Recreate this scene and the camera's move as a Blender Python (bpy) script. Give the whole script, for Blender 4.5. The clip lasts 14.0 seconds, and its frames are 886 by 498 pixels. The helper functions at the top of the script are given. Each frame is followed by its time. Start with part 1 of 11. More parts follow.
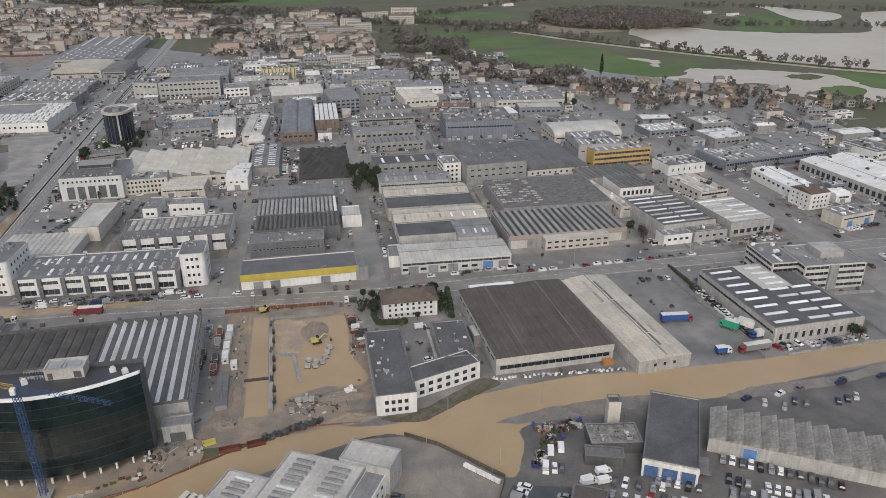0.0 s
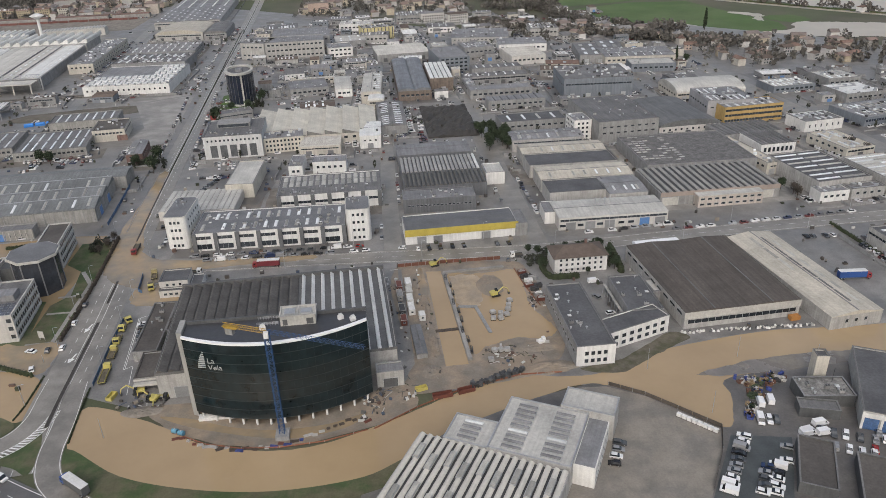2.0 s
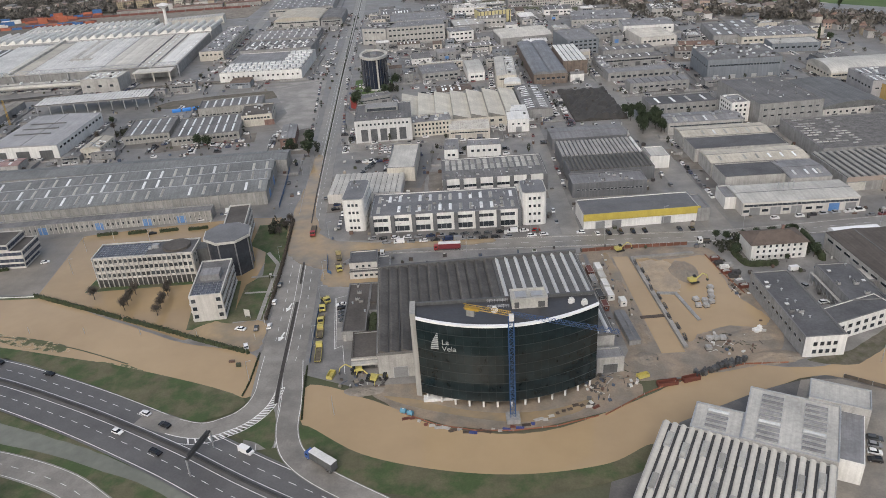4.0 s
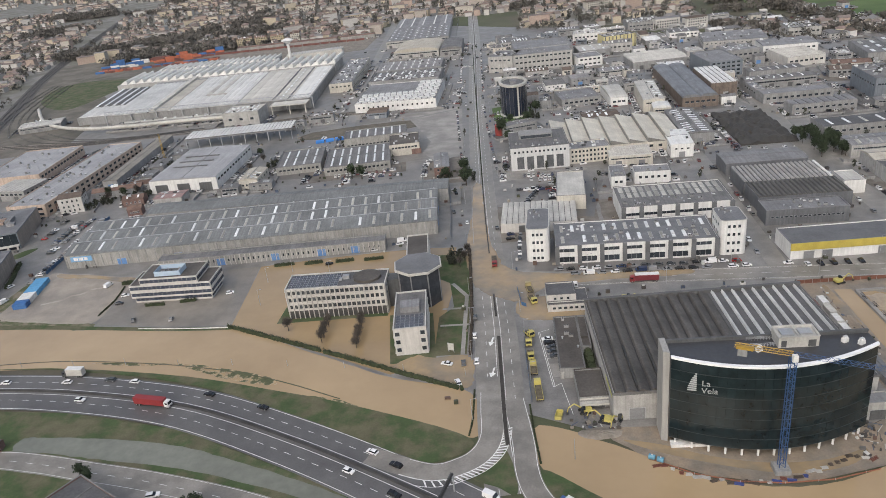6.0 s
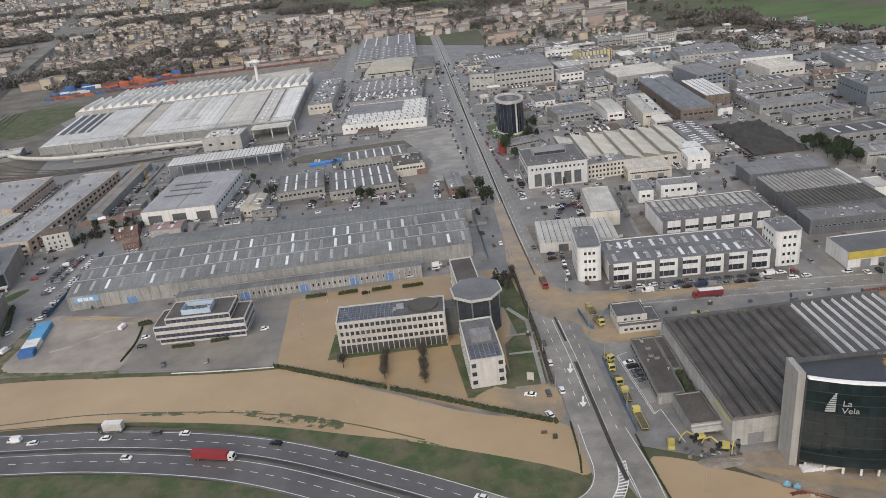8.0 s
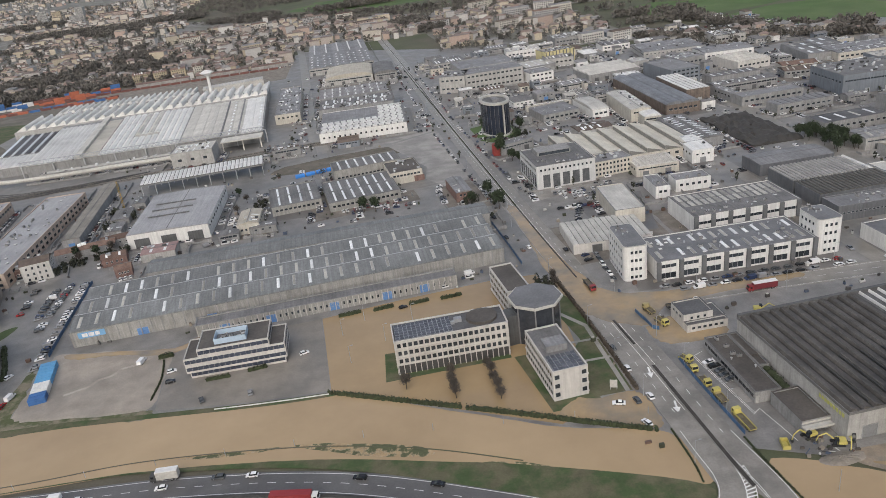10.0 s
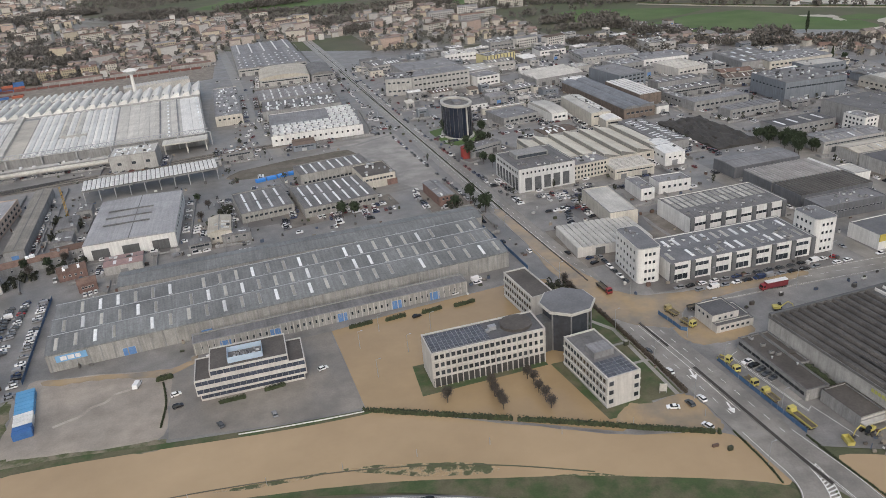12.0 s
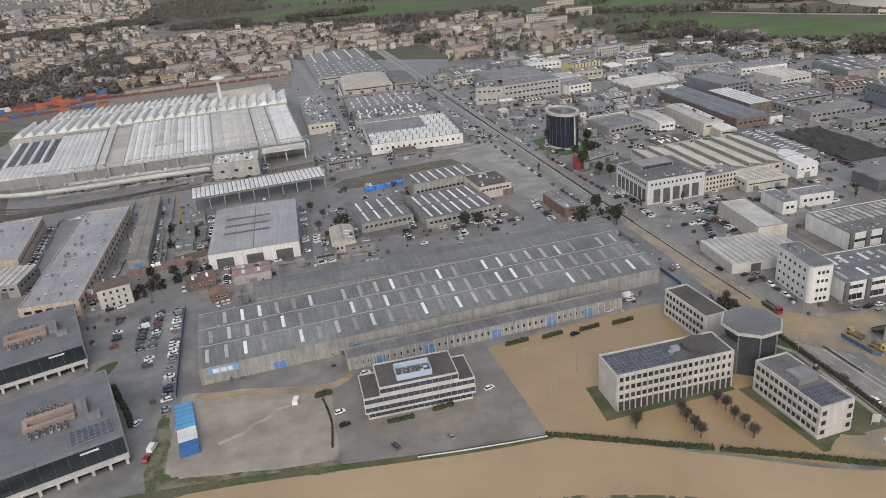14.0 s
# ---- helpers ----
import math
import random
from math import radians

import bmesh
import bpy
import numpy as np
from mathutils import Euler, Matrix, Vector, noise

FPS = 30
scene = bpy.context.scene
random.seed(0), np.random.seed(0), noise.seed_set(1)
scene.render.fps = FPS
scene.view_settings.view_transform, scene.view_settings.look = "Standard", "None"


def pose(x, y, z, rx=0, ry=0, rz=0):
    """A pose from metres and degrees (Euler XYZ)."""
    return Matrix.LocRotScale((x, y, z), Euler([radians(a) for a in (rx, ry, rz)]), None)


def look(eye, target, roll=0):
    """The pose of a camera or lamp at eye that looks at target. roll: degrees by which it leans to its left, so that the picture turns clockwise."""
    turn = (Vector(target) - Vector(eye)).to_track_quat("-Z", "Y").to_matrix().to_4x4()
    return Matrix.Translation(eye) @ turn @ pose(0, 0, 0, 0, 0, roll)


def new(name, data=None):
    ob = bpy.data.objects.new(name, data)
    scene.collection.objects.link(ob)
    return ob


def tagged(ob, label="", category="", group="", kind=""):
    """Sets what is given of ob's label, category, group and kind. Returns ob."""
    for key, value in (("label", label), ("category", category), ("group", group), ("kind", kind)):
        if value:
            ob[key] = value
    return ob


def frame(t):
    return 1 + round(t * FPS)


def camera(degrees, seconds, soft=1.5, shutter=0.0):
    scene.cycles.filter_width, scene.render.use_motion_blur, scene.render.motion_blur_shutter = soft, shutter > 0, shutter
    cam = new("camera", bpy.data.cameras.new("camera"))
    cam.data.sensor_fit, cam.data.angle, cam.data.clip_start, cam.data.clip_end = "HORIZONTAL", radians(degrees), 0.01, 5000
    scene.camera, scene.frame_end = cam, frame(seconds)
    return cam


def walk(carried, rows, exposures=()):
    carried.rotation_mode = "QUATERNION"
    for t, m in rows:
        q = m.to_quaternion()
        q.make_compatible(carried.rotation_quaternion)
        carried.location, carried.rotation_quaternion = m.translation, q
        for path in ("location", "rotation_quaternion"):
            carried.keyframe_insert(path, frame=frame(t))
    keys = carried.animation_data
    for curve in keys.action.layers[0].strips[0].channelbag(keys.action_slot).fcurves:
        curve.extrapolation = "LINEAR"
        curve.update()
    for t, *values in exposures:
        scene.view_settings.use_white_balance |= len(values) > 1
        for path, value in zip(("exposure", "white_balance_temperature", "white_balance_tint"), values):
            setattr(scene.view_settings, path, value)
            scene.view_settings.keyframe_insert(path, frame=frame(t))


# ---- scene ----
cam = camera(62.4, 14.0, soft=0.8)
PATH = [
    (0, (0.5, -0.13, 159.07), (0.815, 1.673, 158.263), -0.3),
    (0.5, (-12.917, 0.411, 159.047), (-12.63, 2.198, 158.195), -0.4),
    (1, (-26.626, 0.986, 159.048), (-26.372, 2.756, 158.153), -0.8),
    (1.5, (-40.366, 1.666, 159.039), (-40.148, 3.433, 158.129), -1.8),
    (2, (-53.967, 2.496, 159.0), (-53.793, 4.274, 158.102), -1.9),
    (2.5, (-67.323, 3.548, 158.92), (-67.186, 5.332, 158.028), -2.3),
    (3, (-80.648, 4.904, 158.839), (-80.558, 6.688, 157.94), -2.3),
    (3.2, (-85.959, 5.645, 158.815), (-85.885, 7.428, 157.91), -2.2),
    (5.3, (-141.726, 15.795, 158.122), (-141.873, 17.561, 157.194), -6.7),
    (5.5, (-147.112, 17.002, 158.121), (-147.277, 18.771, 157.202), -6.2),
    (6, (-160.634, 20.389, 158.217), (-160.842, 22.193, 157.38), -6.7),
    (6.5, (-173.875, 23.895, 158.252), (-174.103, 25.713, 157.449), -7.0),
    (7, (-186.964, 27.62, 158.241), (-187.122, 29.449, 157.448), -6.7),
    (7.5, (-199.717, 31.519, 158.228), (-199.804, 33.348, 157.425), -7.0),
    (7.7, (-204.791, 33.25, 158.239), (-204.857, 35.08, 157.434), -6.9),
    (9.8, (-257.797, 53.336, 158.775), (-257.654, 55.154, 157.955), -7.4),
    (10, (-262.786, 55.263, 158.797), (-262.624, 57.082, 157.982), -7.5),
    (10.5, (-275.0, 60.239, 158.901), (-274.783, 62.063, 158.112), -7.0),
    (11, (-287.145, 65.608, 159.089), (-286.875, 67.421, 158.29), -3.9),
    (11.5, (-299.327, 71.177, 159.301), (-298.96, 72.968, 158.49), -4.6),
    (12, (-311.591, 77.142, 159.444), (-311.154, 78.908, 158.612), -4.9),
    (12.5, (-323.782, 83.192, 159.543), (-323.31, 84.948, 158.711), -5.5),
    (13, (-335.88, 89.591, 159.568), (-335.488, 91.378, 158.761), -6.9),
    (13.5, (-347.406, 96.188, 159.471), (-347.048, 97.991, 158.682), -5.8),
    (14, (-358.821, 103.111, 159.375), (-358.471, 104.91, 158.575), -5.3),
]
walk(cam, [(t, look(eye, target, roll)) for t, eye, target, roll in PATH],
     exposures=[(0.0, 0.14), (3.0, 0.17), (5.5, 0.29), (6.5, 0.31), (7.5, 0.25), (10.0, 0.18), (14.0, 0.16)])

# ---- sky and light: an overcast winter day after heavy rain ----
world = bpy.data.worlds.new("overcast_sky")
scene.world = world
world.use_nodes = True
wn, wl = world.node_tree.nodes, world.node_tree.links
sky = wn.new("ShaderNodeTexSky")
sky.sky_type, sky.sun_disc = "NISHITA", False
sky.sun_elevation, sky.sun_rotation = radians(38), radians(200)
sky.air_density, sky.dust_density, sky.ozone_density = 1.0, 4.0, 1.0
grey = wn.new("ShaderNodeHueSaturation")
grey.inputs["Saturation"].default_value = 0.7
wl.new(sky.outputs[0], grey.inputs["Color"])
wl.new(grey.outputs[0], wn["Background"].inputs["Color"])
wn["Background"].inputs["Strength"].default_value = 0.15
sun_data = bpy.data.lights.new("sun", "SUN")
sun_data.energy, sun_data.angle, sun_data.color = 0.6, radians(40), (1.0, 0.985, 0.975)
sun = new("sun", sun_data)
sun.matrix_world = look((0, 0, 500), (-60, 200, 0))

# ---- materials ----
MATS = {}


def mat(name, col, rough=0.8, var=0.22, big=0.12, fine=2.0, bump=0.0, metal=0.0, spec=0.5, streak=0.0, piece=0.0, stripe=0.0):
    """A weathered surface: broad stains (big, per metre), fine grain, streaks down walls, stripes down a roof's slope, and a shift of tone from piece to piece."""
    if name in MATS:
        return MATS[name]
    m = bpy.data.materials.new(name)
    MATS[name] = m
    m.use_nodes = True
    n, l = m.node_tree.nodes, m.node_tree.links
    b = n["Principled BSDF"]
    b.inputs["Roughness"].default_value, b.inputs["Metallic"].default_value = rough, metal
    b.inputs["Specular IOR Level"].default_value = spec
    geo = n.new("ShaderNodeNewGeometry")
    acc = None
    for scale, amount, detail in ((big, var, 5.0), (fine, var * 0.6, 3.0)):
        t = n.new("ShaderNodeTexNoise")
        t.inputs["Scale"].default_value, t.inputs["Detail"].default_value, t.inputs["Roughness"].default_value = scale, detail, 0.62
        l.new(geo.outputs["Position"], t.inputs["Vector"])
        r = n.new("ShaderNodeMapRange")
        r.inputs[1].default_value, r.inputs[2].default_value = 0.3, 0.7
        r.inputs[3].default_value, r.inputs[4].default_value = 1 - amount, 1 + amount
        l.new(t.outputs[0], r.inputs[0])
        acc = mult(n, l, acc, r.outputs[0])
    if streak:
        mp = n.new("ShaderNodeMapping")
        mp.inputs["Scale"].default_value = (1.1, 1.1, 0.06)
        l.new(geo.outputs["Position"], mp.inputs[0])
        t = n.new("ShaderNodeTexNoise")
        t.inputs["Scale"].default_value, t.inputs["Detail"].default_value = 1.0, 4.0
        l.new(mp.outputs[0], t.inputs["Vector"])
        r = n.new("ShaderNodeMapRange")
        r.inputs[1].default_value, r.inputs[2].default_value, r.inputs[3].default_value, r.inputs[4].default_value = 0.35, 0.65, 1 - streak, 1.08
        l.new(t.outputs[0], r.inputs[0])
        acc = mult(n, l, acc, r.outputs[0])
    if stripe:
        tc, mp = n.new("ShaderNodeTexCoord"), n.new("ShaderNodeMapping")
        mp.inputs["Scale"].default_value = (0.75, 0.035, 0.3)
        l.new(tc.outputs["Object"], mp.inputs[0])
        t = n.new("ShaderNodeTexNoise")
        t.inputs["Scale"].default_value, t.inputs["Detail"].default_value, t.inputs["Roughness"].default_value = 1.0, 5.0, 0.7
        l.new(mp.outputs[0], t.inputs["Vector"])
        r = n.new("ShaderNodeMapRange")
        r.inputs[1].default_value, r.inputs[2].default_value, r.inputs[3].default_value, r.inputs[4].default_value = 0.3, 0.7, 1 - stripe, 1 + stripe
        l.new(t.outputs[0], r.inputs[0])
        acc = mult(n, l, acc, r.outputs[0])
    if piece:
        info = n.new("ShaderNodeObjectInfo")
        r = n.new("ShaderNodeMapRange")
        r.inputs[3].default_value, r.inputs[4].default_value = 1 - piece, 1 + piece
        l.new(info.outputs["Random"], r.inputs[0])
        acc = mult(n, l, acc, r.outputs[0])
    mix = n.new("ShaderNodeVectorMath")
    mix.operation = "SCALE"
    mix.inputs[0].default_value = col[:3]
    l.new(acc, mix.inputs["Scale"])
    l.new(mix.outputs[0], b.inputs["Base Color"])
    if bump:
        t = n.new("ShaderNodeTexNoise")
        t.inputs["Scale"].default_value, t.inputs["Detail"].default_value = fine * 1.5, 4.0
        l.new(geo.outputs["Position"], t.inputs["Vector"])
        bn = n.new("ShaderNodeBump")
        bn.inputs["Strength"].default_value, bn.inputs["Distance"].default_value = bump, 0.1
        l.new(t.outputs[0], bn.inputs["Height"])
        l.new(bn.outputs[0], b.inputs["Normal"])
    return m


def mult(n, l, a, c):
    if a is None:
        return c
    k = n.new("ShaderNodeMath")
    k.operation = "MULTIPLY"
    l.new(a, k.inputs[0]), l.new(c, k.inputs[1])
    return k.outputs[0]


def two_tone(name, a, b2, scale, rough, lo=0.42, hi=0.58, fine=1.5, bump=0.2, spec=0.5, rough2=None, var=0.18):
    """Ground of two kinds in patches, such as wet and dry asphalt, grass and mud."""
    m = mat(name, (1, 1, 1), rough, var, scale * 2.3, fine, bump, spec=spec)
    n, l = m.node_tree.nodes, m.node_tree.links
    geo = n.new("ShaderNodeNewGeometry")
    t = n.new("ShaderNodeTexNoise")
    t.inputs["Scale"].default_value, t.inputs["Detail"].default_value, t.inputs["Roughness"].default_value = scale, 6.0, 0.6
    l.new(geo.outputs["Position"], t.inputs["Vector"])
    r = n.new("ShaderNodeMapRange")
    r.inputs[1].default_value, r.inputs[2].default_value = lo, hi
    l.new(t.outputs[0], r.inputs[0])
    mix = n.new("ShaderNodeMix")
    mix.data_type = "RGBA"
    mix.inputs[6].default_value, mix.inputs[7].default_value = (*a, 1), (*b2, 1)
    l.new(r.outputs[0], mix.inputs[0])
    sc = next(k for k in n if k.type == "VECT_MATH")
    l.new(mix.outputs[2], sc.inputs[0])
    if rough2 is not None:
        rr = n.new("ShaderNodeMapRange")
        rr.inputs[3].default_value, rr.inputs[4].default_value = rough, rough2
        l.new(r.outputs[0], rr.inputs[0])
        l.new(rr.outputs[0], n["Principled BSDF"].inputs["Roughness"])
    return m


ASPHALT = two_tone("wet_asphalt", (0.13, 0.126, 0.121), (0.228, 0.219, 0.207), 0.05, 0.34, rough2=0.62, lo=0.36, hi=0.64, var=0.22)
ROAD = two_tone("road_asphalt", (0.168, 0.156, 0.138), (0.24, 0.224, 0.20), 0.07, 0.34, rough2=0.5, spec=0.6)
MOTORWAY = two_tone("motorway_asphalt", (0.09, 0.087, 0.086), (0.115, 0.112, 0.11), 0.04, 0.4, rough2=0.5)
CONCRETE_YARD = two_tone("yard_concrete", (0.22, 0.21, 0.195), (0.30, 0.285, 0.265), 0.05, 0.6)
GRASS = two_tone("wet_grass", (0.048, 0.075, 0.026), (0.10, 0.095, 0.055), 0.09, 0.9, bump=0.6)
FIELD = two_tone("green_field", (0.06, 0.108, 0.028), (0.085, 0.125, 0.043), 0.008, 0.9, bump=0.3)
COUNTRY = two_tone("country_ground", (0.075, 0.085, 0.045), (0.10, 0.09, 0.065), 0.006, 0.9)
MUD = two_tone("construction_mud", (0.25, 0.20, 0.148), (0.19, 0.165, 0.135), 0.09, 0.7, bump=0.8)
GRAVEL = two_tone("grey_gravel", (0.17, 0.15, 0.125), (0.23, 0.205, 0.175), 0.12, 0.85, bump=0.8)
WATER = two_tone("muddy_flood_water", (0.315, 0.228, 0.132), (0.405, 0.302, 0.183), 0.012, 0.06, fine=0.08, bump=0.003, spec=0.5, lo=0.3, hi=0.7, var=0.045)
SHALLOW = two_tone("thin_flood_water", (0.20, 0.175, 0.14), (0.33, 0.245, 0.145), 0.06, 0.14, fine=0.3, bump=0.008, rough2=0.12, lo=0.33, hi=0.6, var=0.07)
SHALLOW_GREY = two_tone("drowned_gravel", (0.17, 0.155, 0.14), (0.21, 0.185, 0.15), 0.08, 0.3, fine=0.8, bump=0.05, rough2=0.2)
FAR_WATER = mat("pale_flood_water", (0.38, 0.325, 0.255), 0.28, 0.1, 0.01, 0.05, spec=0.25)
YARD_SOUTH = two_tone("worn_dark_asphalt", (0.085, 0.08, 0.076), (0.15, 0.14, 0.128), 0.06, 0.4, rough2=0.6, lo=0.36, hi=0.64, var=0.22)
OFFICEWALL = mat("grey_white_facade", (0.47, 0.455, 0.43), 0.8, 0.12, 0.15, 2.0, streak=0.1)
BROWNWATER = two_tone("brown_flood_water", (0.285, 0.205, 0.115), (0.34, 0.248, 0.142), 0.02, 0.06, fine=0.08, bump=0.003, lo=0.3, hi=0.7, var=0.05)
NETTED = mat("dark_wet_yard", (0.066, 0.072, 0.071), 0.35, 0.25, 0.2, 2.0)
DROWNED = two_tone("drowned_grass", (0.36, 0.265, 0.155), (0.075, 0.085, 0.04), 0.22, 0.25, lo=0.44, hi=0.52, rough2=0.8)
PAINT = mat("road_paint", (0.72, 0.72, 0.70), 0.6, 0.18, 0.8, 4.0)
WHITE = mat("white_plaster", (0.62, 0.617, 0.60), 0.8, 0.12, 0.15, 2.0, streak=0.09)
CREAM = mat("cream_plaster", (0.47, 0.445, 0.39), 0.85, 0.15, 0.15, 2.0, streak=0.12)
PRECAST = mat("precast_concrete", (0.355, 0.35, 0.335), 0.85, 0.18, 0.2, 2.0, streak=0.14, bump=0.1)
GREYWALL = mat("grey_concrete_wall", (0.25, 0.25, 0.248), 0.85, 0.2, 0.2, 2.0, streak=0.15)
DARKWALL = mat("dark_cladding", (0.085, 0.088, 0.09), 0.6, 0.2, 0.2, 2.0, streak=0.15)
BLUEWALL = mat("blue_grey_cladding", (0.17, 0.19, 0.215), 0.6, 0.15, 0.1, 2.0, streak=0.15)
BRICK = mat("red_brick_wall", (0.165, 0.105, 0.09), 0.85, 0.25, 0.3, 3.0, streak=0.15)
OCHRE = mat("ochre_panels", (0.40, 0.28, 0.11), 0.7, 0.12, 0.3, 2.0, streak=0.1)
ORANGE = mat("salmon_plaster", (0.50, 0.40, 0.325), 0.8, 0.15, 0.2, 2.0, streak=0.2)
YELLOW = mat("yellow_fascia", (0.42, 0.34, 0.07), 0.6, 0.12, 0.3, 2.0)
BITUMEN = mat("bitumen_roof", (0.088, 0.088, 0.092), 0.75, 0.3, 0.09, 1.2, bump=0.15)
BROWNROOF = mat("brown_bitumen_roof", (0.085, 0.076, 0.068), 0.75, 0.3, 0.08, 1.2, bump=0.15)
GREYROOF = mat("grey_roof_sheet", (0.19, 0.19, 0.195), 0.7, 0.25, 0.09, 1.0, bump=0.1, piece=0.10, stripe=0.2)
MIDROOF = mat("weathered_roof_sheet", (0.135, 0.133, 0.132), 0.7, 0.28, 0.09, 1.0, bump=0.1, piece=0.12, stripe=0.25)
LIGHTROOF = mat("light_roof_sheet", (0.42, 0.41, 0.38), 0.65, 0.2, 0.08, 1.0, piece=0.06, stripe=0.15)
BEIGEROOF = mat("beige_roof_sheet", (0.42, 0.39, 0.33), 0.7, 0.2, 0.08, 1.0, piece=0.08, stripe=0.15)
WHITEROOF = mat("white_roof_sheet", (0.60, 0.60, 0.585), 0.55, 0.15, 0.1, 1.0, piece=0.05, stripe=0.12)
TILE = mat("clay_roof_tiles", (0.145, 0.095, 0.075), 0.85, 0.3, 0.3, 3.0, piece=0.3)
BROWNTILE = mat("brown_roof_tiles", (0.11, 0.085, 0.07), 0.85, 0.25, 0.3, 3.0, piece=0.2)

GUTTER = mat("dark_gutter", (0.05, 0.05, 0.05), 0.6, 0.3, 0.3, 2.0)
METAL = mat("galvanised_metal", (0.40, 0.41, 0.42), 0.5, 0.15, 0.5, 3.0, metal=0.5)
SKYLIGHT = mat("skylight_plastic", (0.66, 0.68, 0.68), 0.3, 0.15, 0.4, 3.0, piece=0.25)
OLDSKYLIGHT = mat("old_skylight_plastic", (0.33, 0.322, 0.29), 0.5, 0.2, 0.4, 3.0, piece=0.35)
GLASS = mat("dark_window_glass", (0.035, 0.042, 0.05), 0.12, 0.3, 0.3, 1.0, spec=0.6, piece=0.4)
BLUEGLASS = mat("blue_band_glass", (0.05, 0.06, 0.085), 0.12, 0.3, 0.2, 1.0, spec=0.6)
CURTAIN = mat("dark_green_curtain_wall", (0.013, 0.021, 0.024), 0.12, 0.3, 0.1, 0.4, spec=0.42, piece=0.12)
SOLAR = mat("solar_panel_glass", (0.085, 0.09, 0.105), 0.2, 0.2, 0.3, 1.0, spec=0.6, piece=0.2)
DOORBLUE = mat("blue_door_paint", (0.09, 0.20, 0.42), 0.5, 0.15, 0.5, 2.0)
DOORGREY = mat("grey_shutter", (0.20, 0.205, 0.21), 0.5, 0.15, 0.5, 3.0, piece=0.3)
RUBBER = mat("tyre_rubber", (0.02, 0.02, 0.02), 0.8)
HEDGE = mat("hedge_leaves", (0.035, 0.045, 0.02), 0.9, 0.4, 0.6, 4.0)
TWIG = mat("bare_twigs", (0.078, 0.066, 0.054), 0.9, 0.35, 0.3, 3.0)
BARK = mat("bark", (0.07, 0.055, 0.045), 0.9, 0.3, 0.6, 4.0)
LEAF = mat("evergreen_leaves", (0.03, 0.045, 0.022), 0.85, 0.4, 0.3, 3.0)
NET = mat("dark_netting", (0.045, 0.042, 0.038), 0.85, 0.25, 0.15, 2.0)


# ---- mesh helpers ----
class Shape:
    """Collects faces; slot is the material slot of what is added."""

    def __init__(self):
        self.v, self.f, self.s = [], [], []

    def poly(self, pts, slot=0):
        n = len(self.v)
        self.v.extend(tuple(p) for p in pts)
        self.f.append(tuple(range(n, n + len(pts))))
        self.s.append(slot)
        return self

    def box(self, x0, x1, y0, y1, z0, z1, slot=0, bottom=False):
        n = len(self.v)
        self.v.extend([(x0, y0, z0), (x1, y0, z0), (x1, y1, z0), (x0, y1, z0), (x0, y0, z1), (x1, y0, z1), (x1, y1, z1), (x0, y1, z1)])
        fs = [(0, 1, 5, 4), (1, 2, 6, 5), (2, 3, 7, 6), (3, 0, 4, 7), (4, 5, 6, 7), (3, 2, 1, 0)]
        for f in fs:
            self.f.append(tuple(n + i for i in f))
            self.s.append(slot)
        return self

    def prism(self, outline, z0, z1, slot=0, top=True):
        """An upright prism over an outline (counter-clockwise)."""
        k = len(outline)
        n = len(self.v)
        self.v.extend([(x, y, z0) for x, y in outline] + [(x, y, z1) for x, y in outline])
        for i in range(k):
            j = (i + 1) % k
            self.f.append((n + i, n + j, n + k + j, n + k + i))
            self.s.append(slot)
        if top:
            self.f.append(tuple(range(n + k, n + 2 * k)))
            self.s.append(slot)
            self.f.append(tuple(range(n + k - 1, n - 1, -1)))
            self.s.append(slot)
        return self

    def along(self, profile, a0, a1, axis="y", slot=0):
        """A closed profile drawn out along an axis: (x, z) along y, or (y, z) along x."""
        k = len(profile)
        n = len(self.v)
        for a in (a0, a1):
            self.v.extend([(p, a, q) if axis == "y" else (a, p, q) for p, q in profile])
        for i in range(k):
            j = (i + 1) % k
            self.f.append((n + i, n + j, n + k + j, n + k + i))
            self.s.append(slot)
        self.f.append(tuple(range(n, n + k)))
        self.f.append(tuple(range(n + 2 * k - 1, n + k - 1, -1)))
        self.s.extend([slot, slot])
        return self

    def rod(self, a, b, r, slot=0, k=5, r2=None):
        a, b = Vector(a), Vector(b)
        q = (b - a).to_track_quat("Z", "Y")
        n = len(self.v)
        for c, rr in ((a, r), (b, r if r2 is None else r2)):
            self.v.extend([tuple(c + q @ Vector((rr * math.cos(6.2832 * i / k), rr * math.sin(6.2832 * i / k), 0))) for i in range(k)])
        for i in range(k):
            j = (i + 1) % k
            self.f.append((n + i, n + j, n + k + j, n + k + i))
            self.s.append(slot)
        self.f.append(tuple(range(n + k - 1, n - 1, -1)))
        self.f.append(tuple(range(n + k, n + 2 * k)))
        self.s.extend([slot, slot])
        return self

    def mesh(self, name, mats, fix=True):
        me = bpy.data.meshes.new(name)
        me.from_pydata(self.v, [], self.f)
        for m in mats if isinstance(mats, (list, tuple)) else [mats]:
            me.materials.append(m)
        me.polygons.foreach_set("material_index", self.s)
        if fix:
            bm = bmesh.new()
            bm.from_mesh(me)
            bmesh.ops.recalc_face_normals(bm, faces=bm.faces)
            bm.to_mesh(me)
            bm.free()
        me.update()
        return me


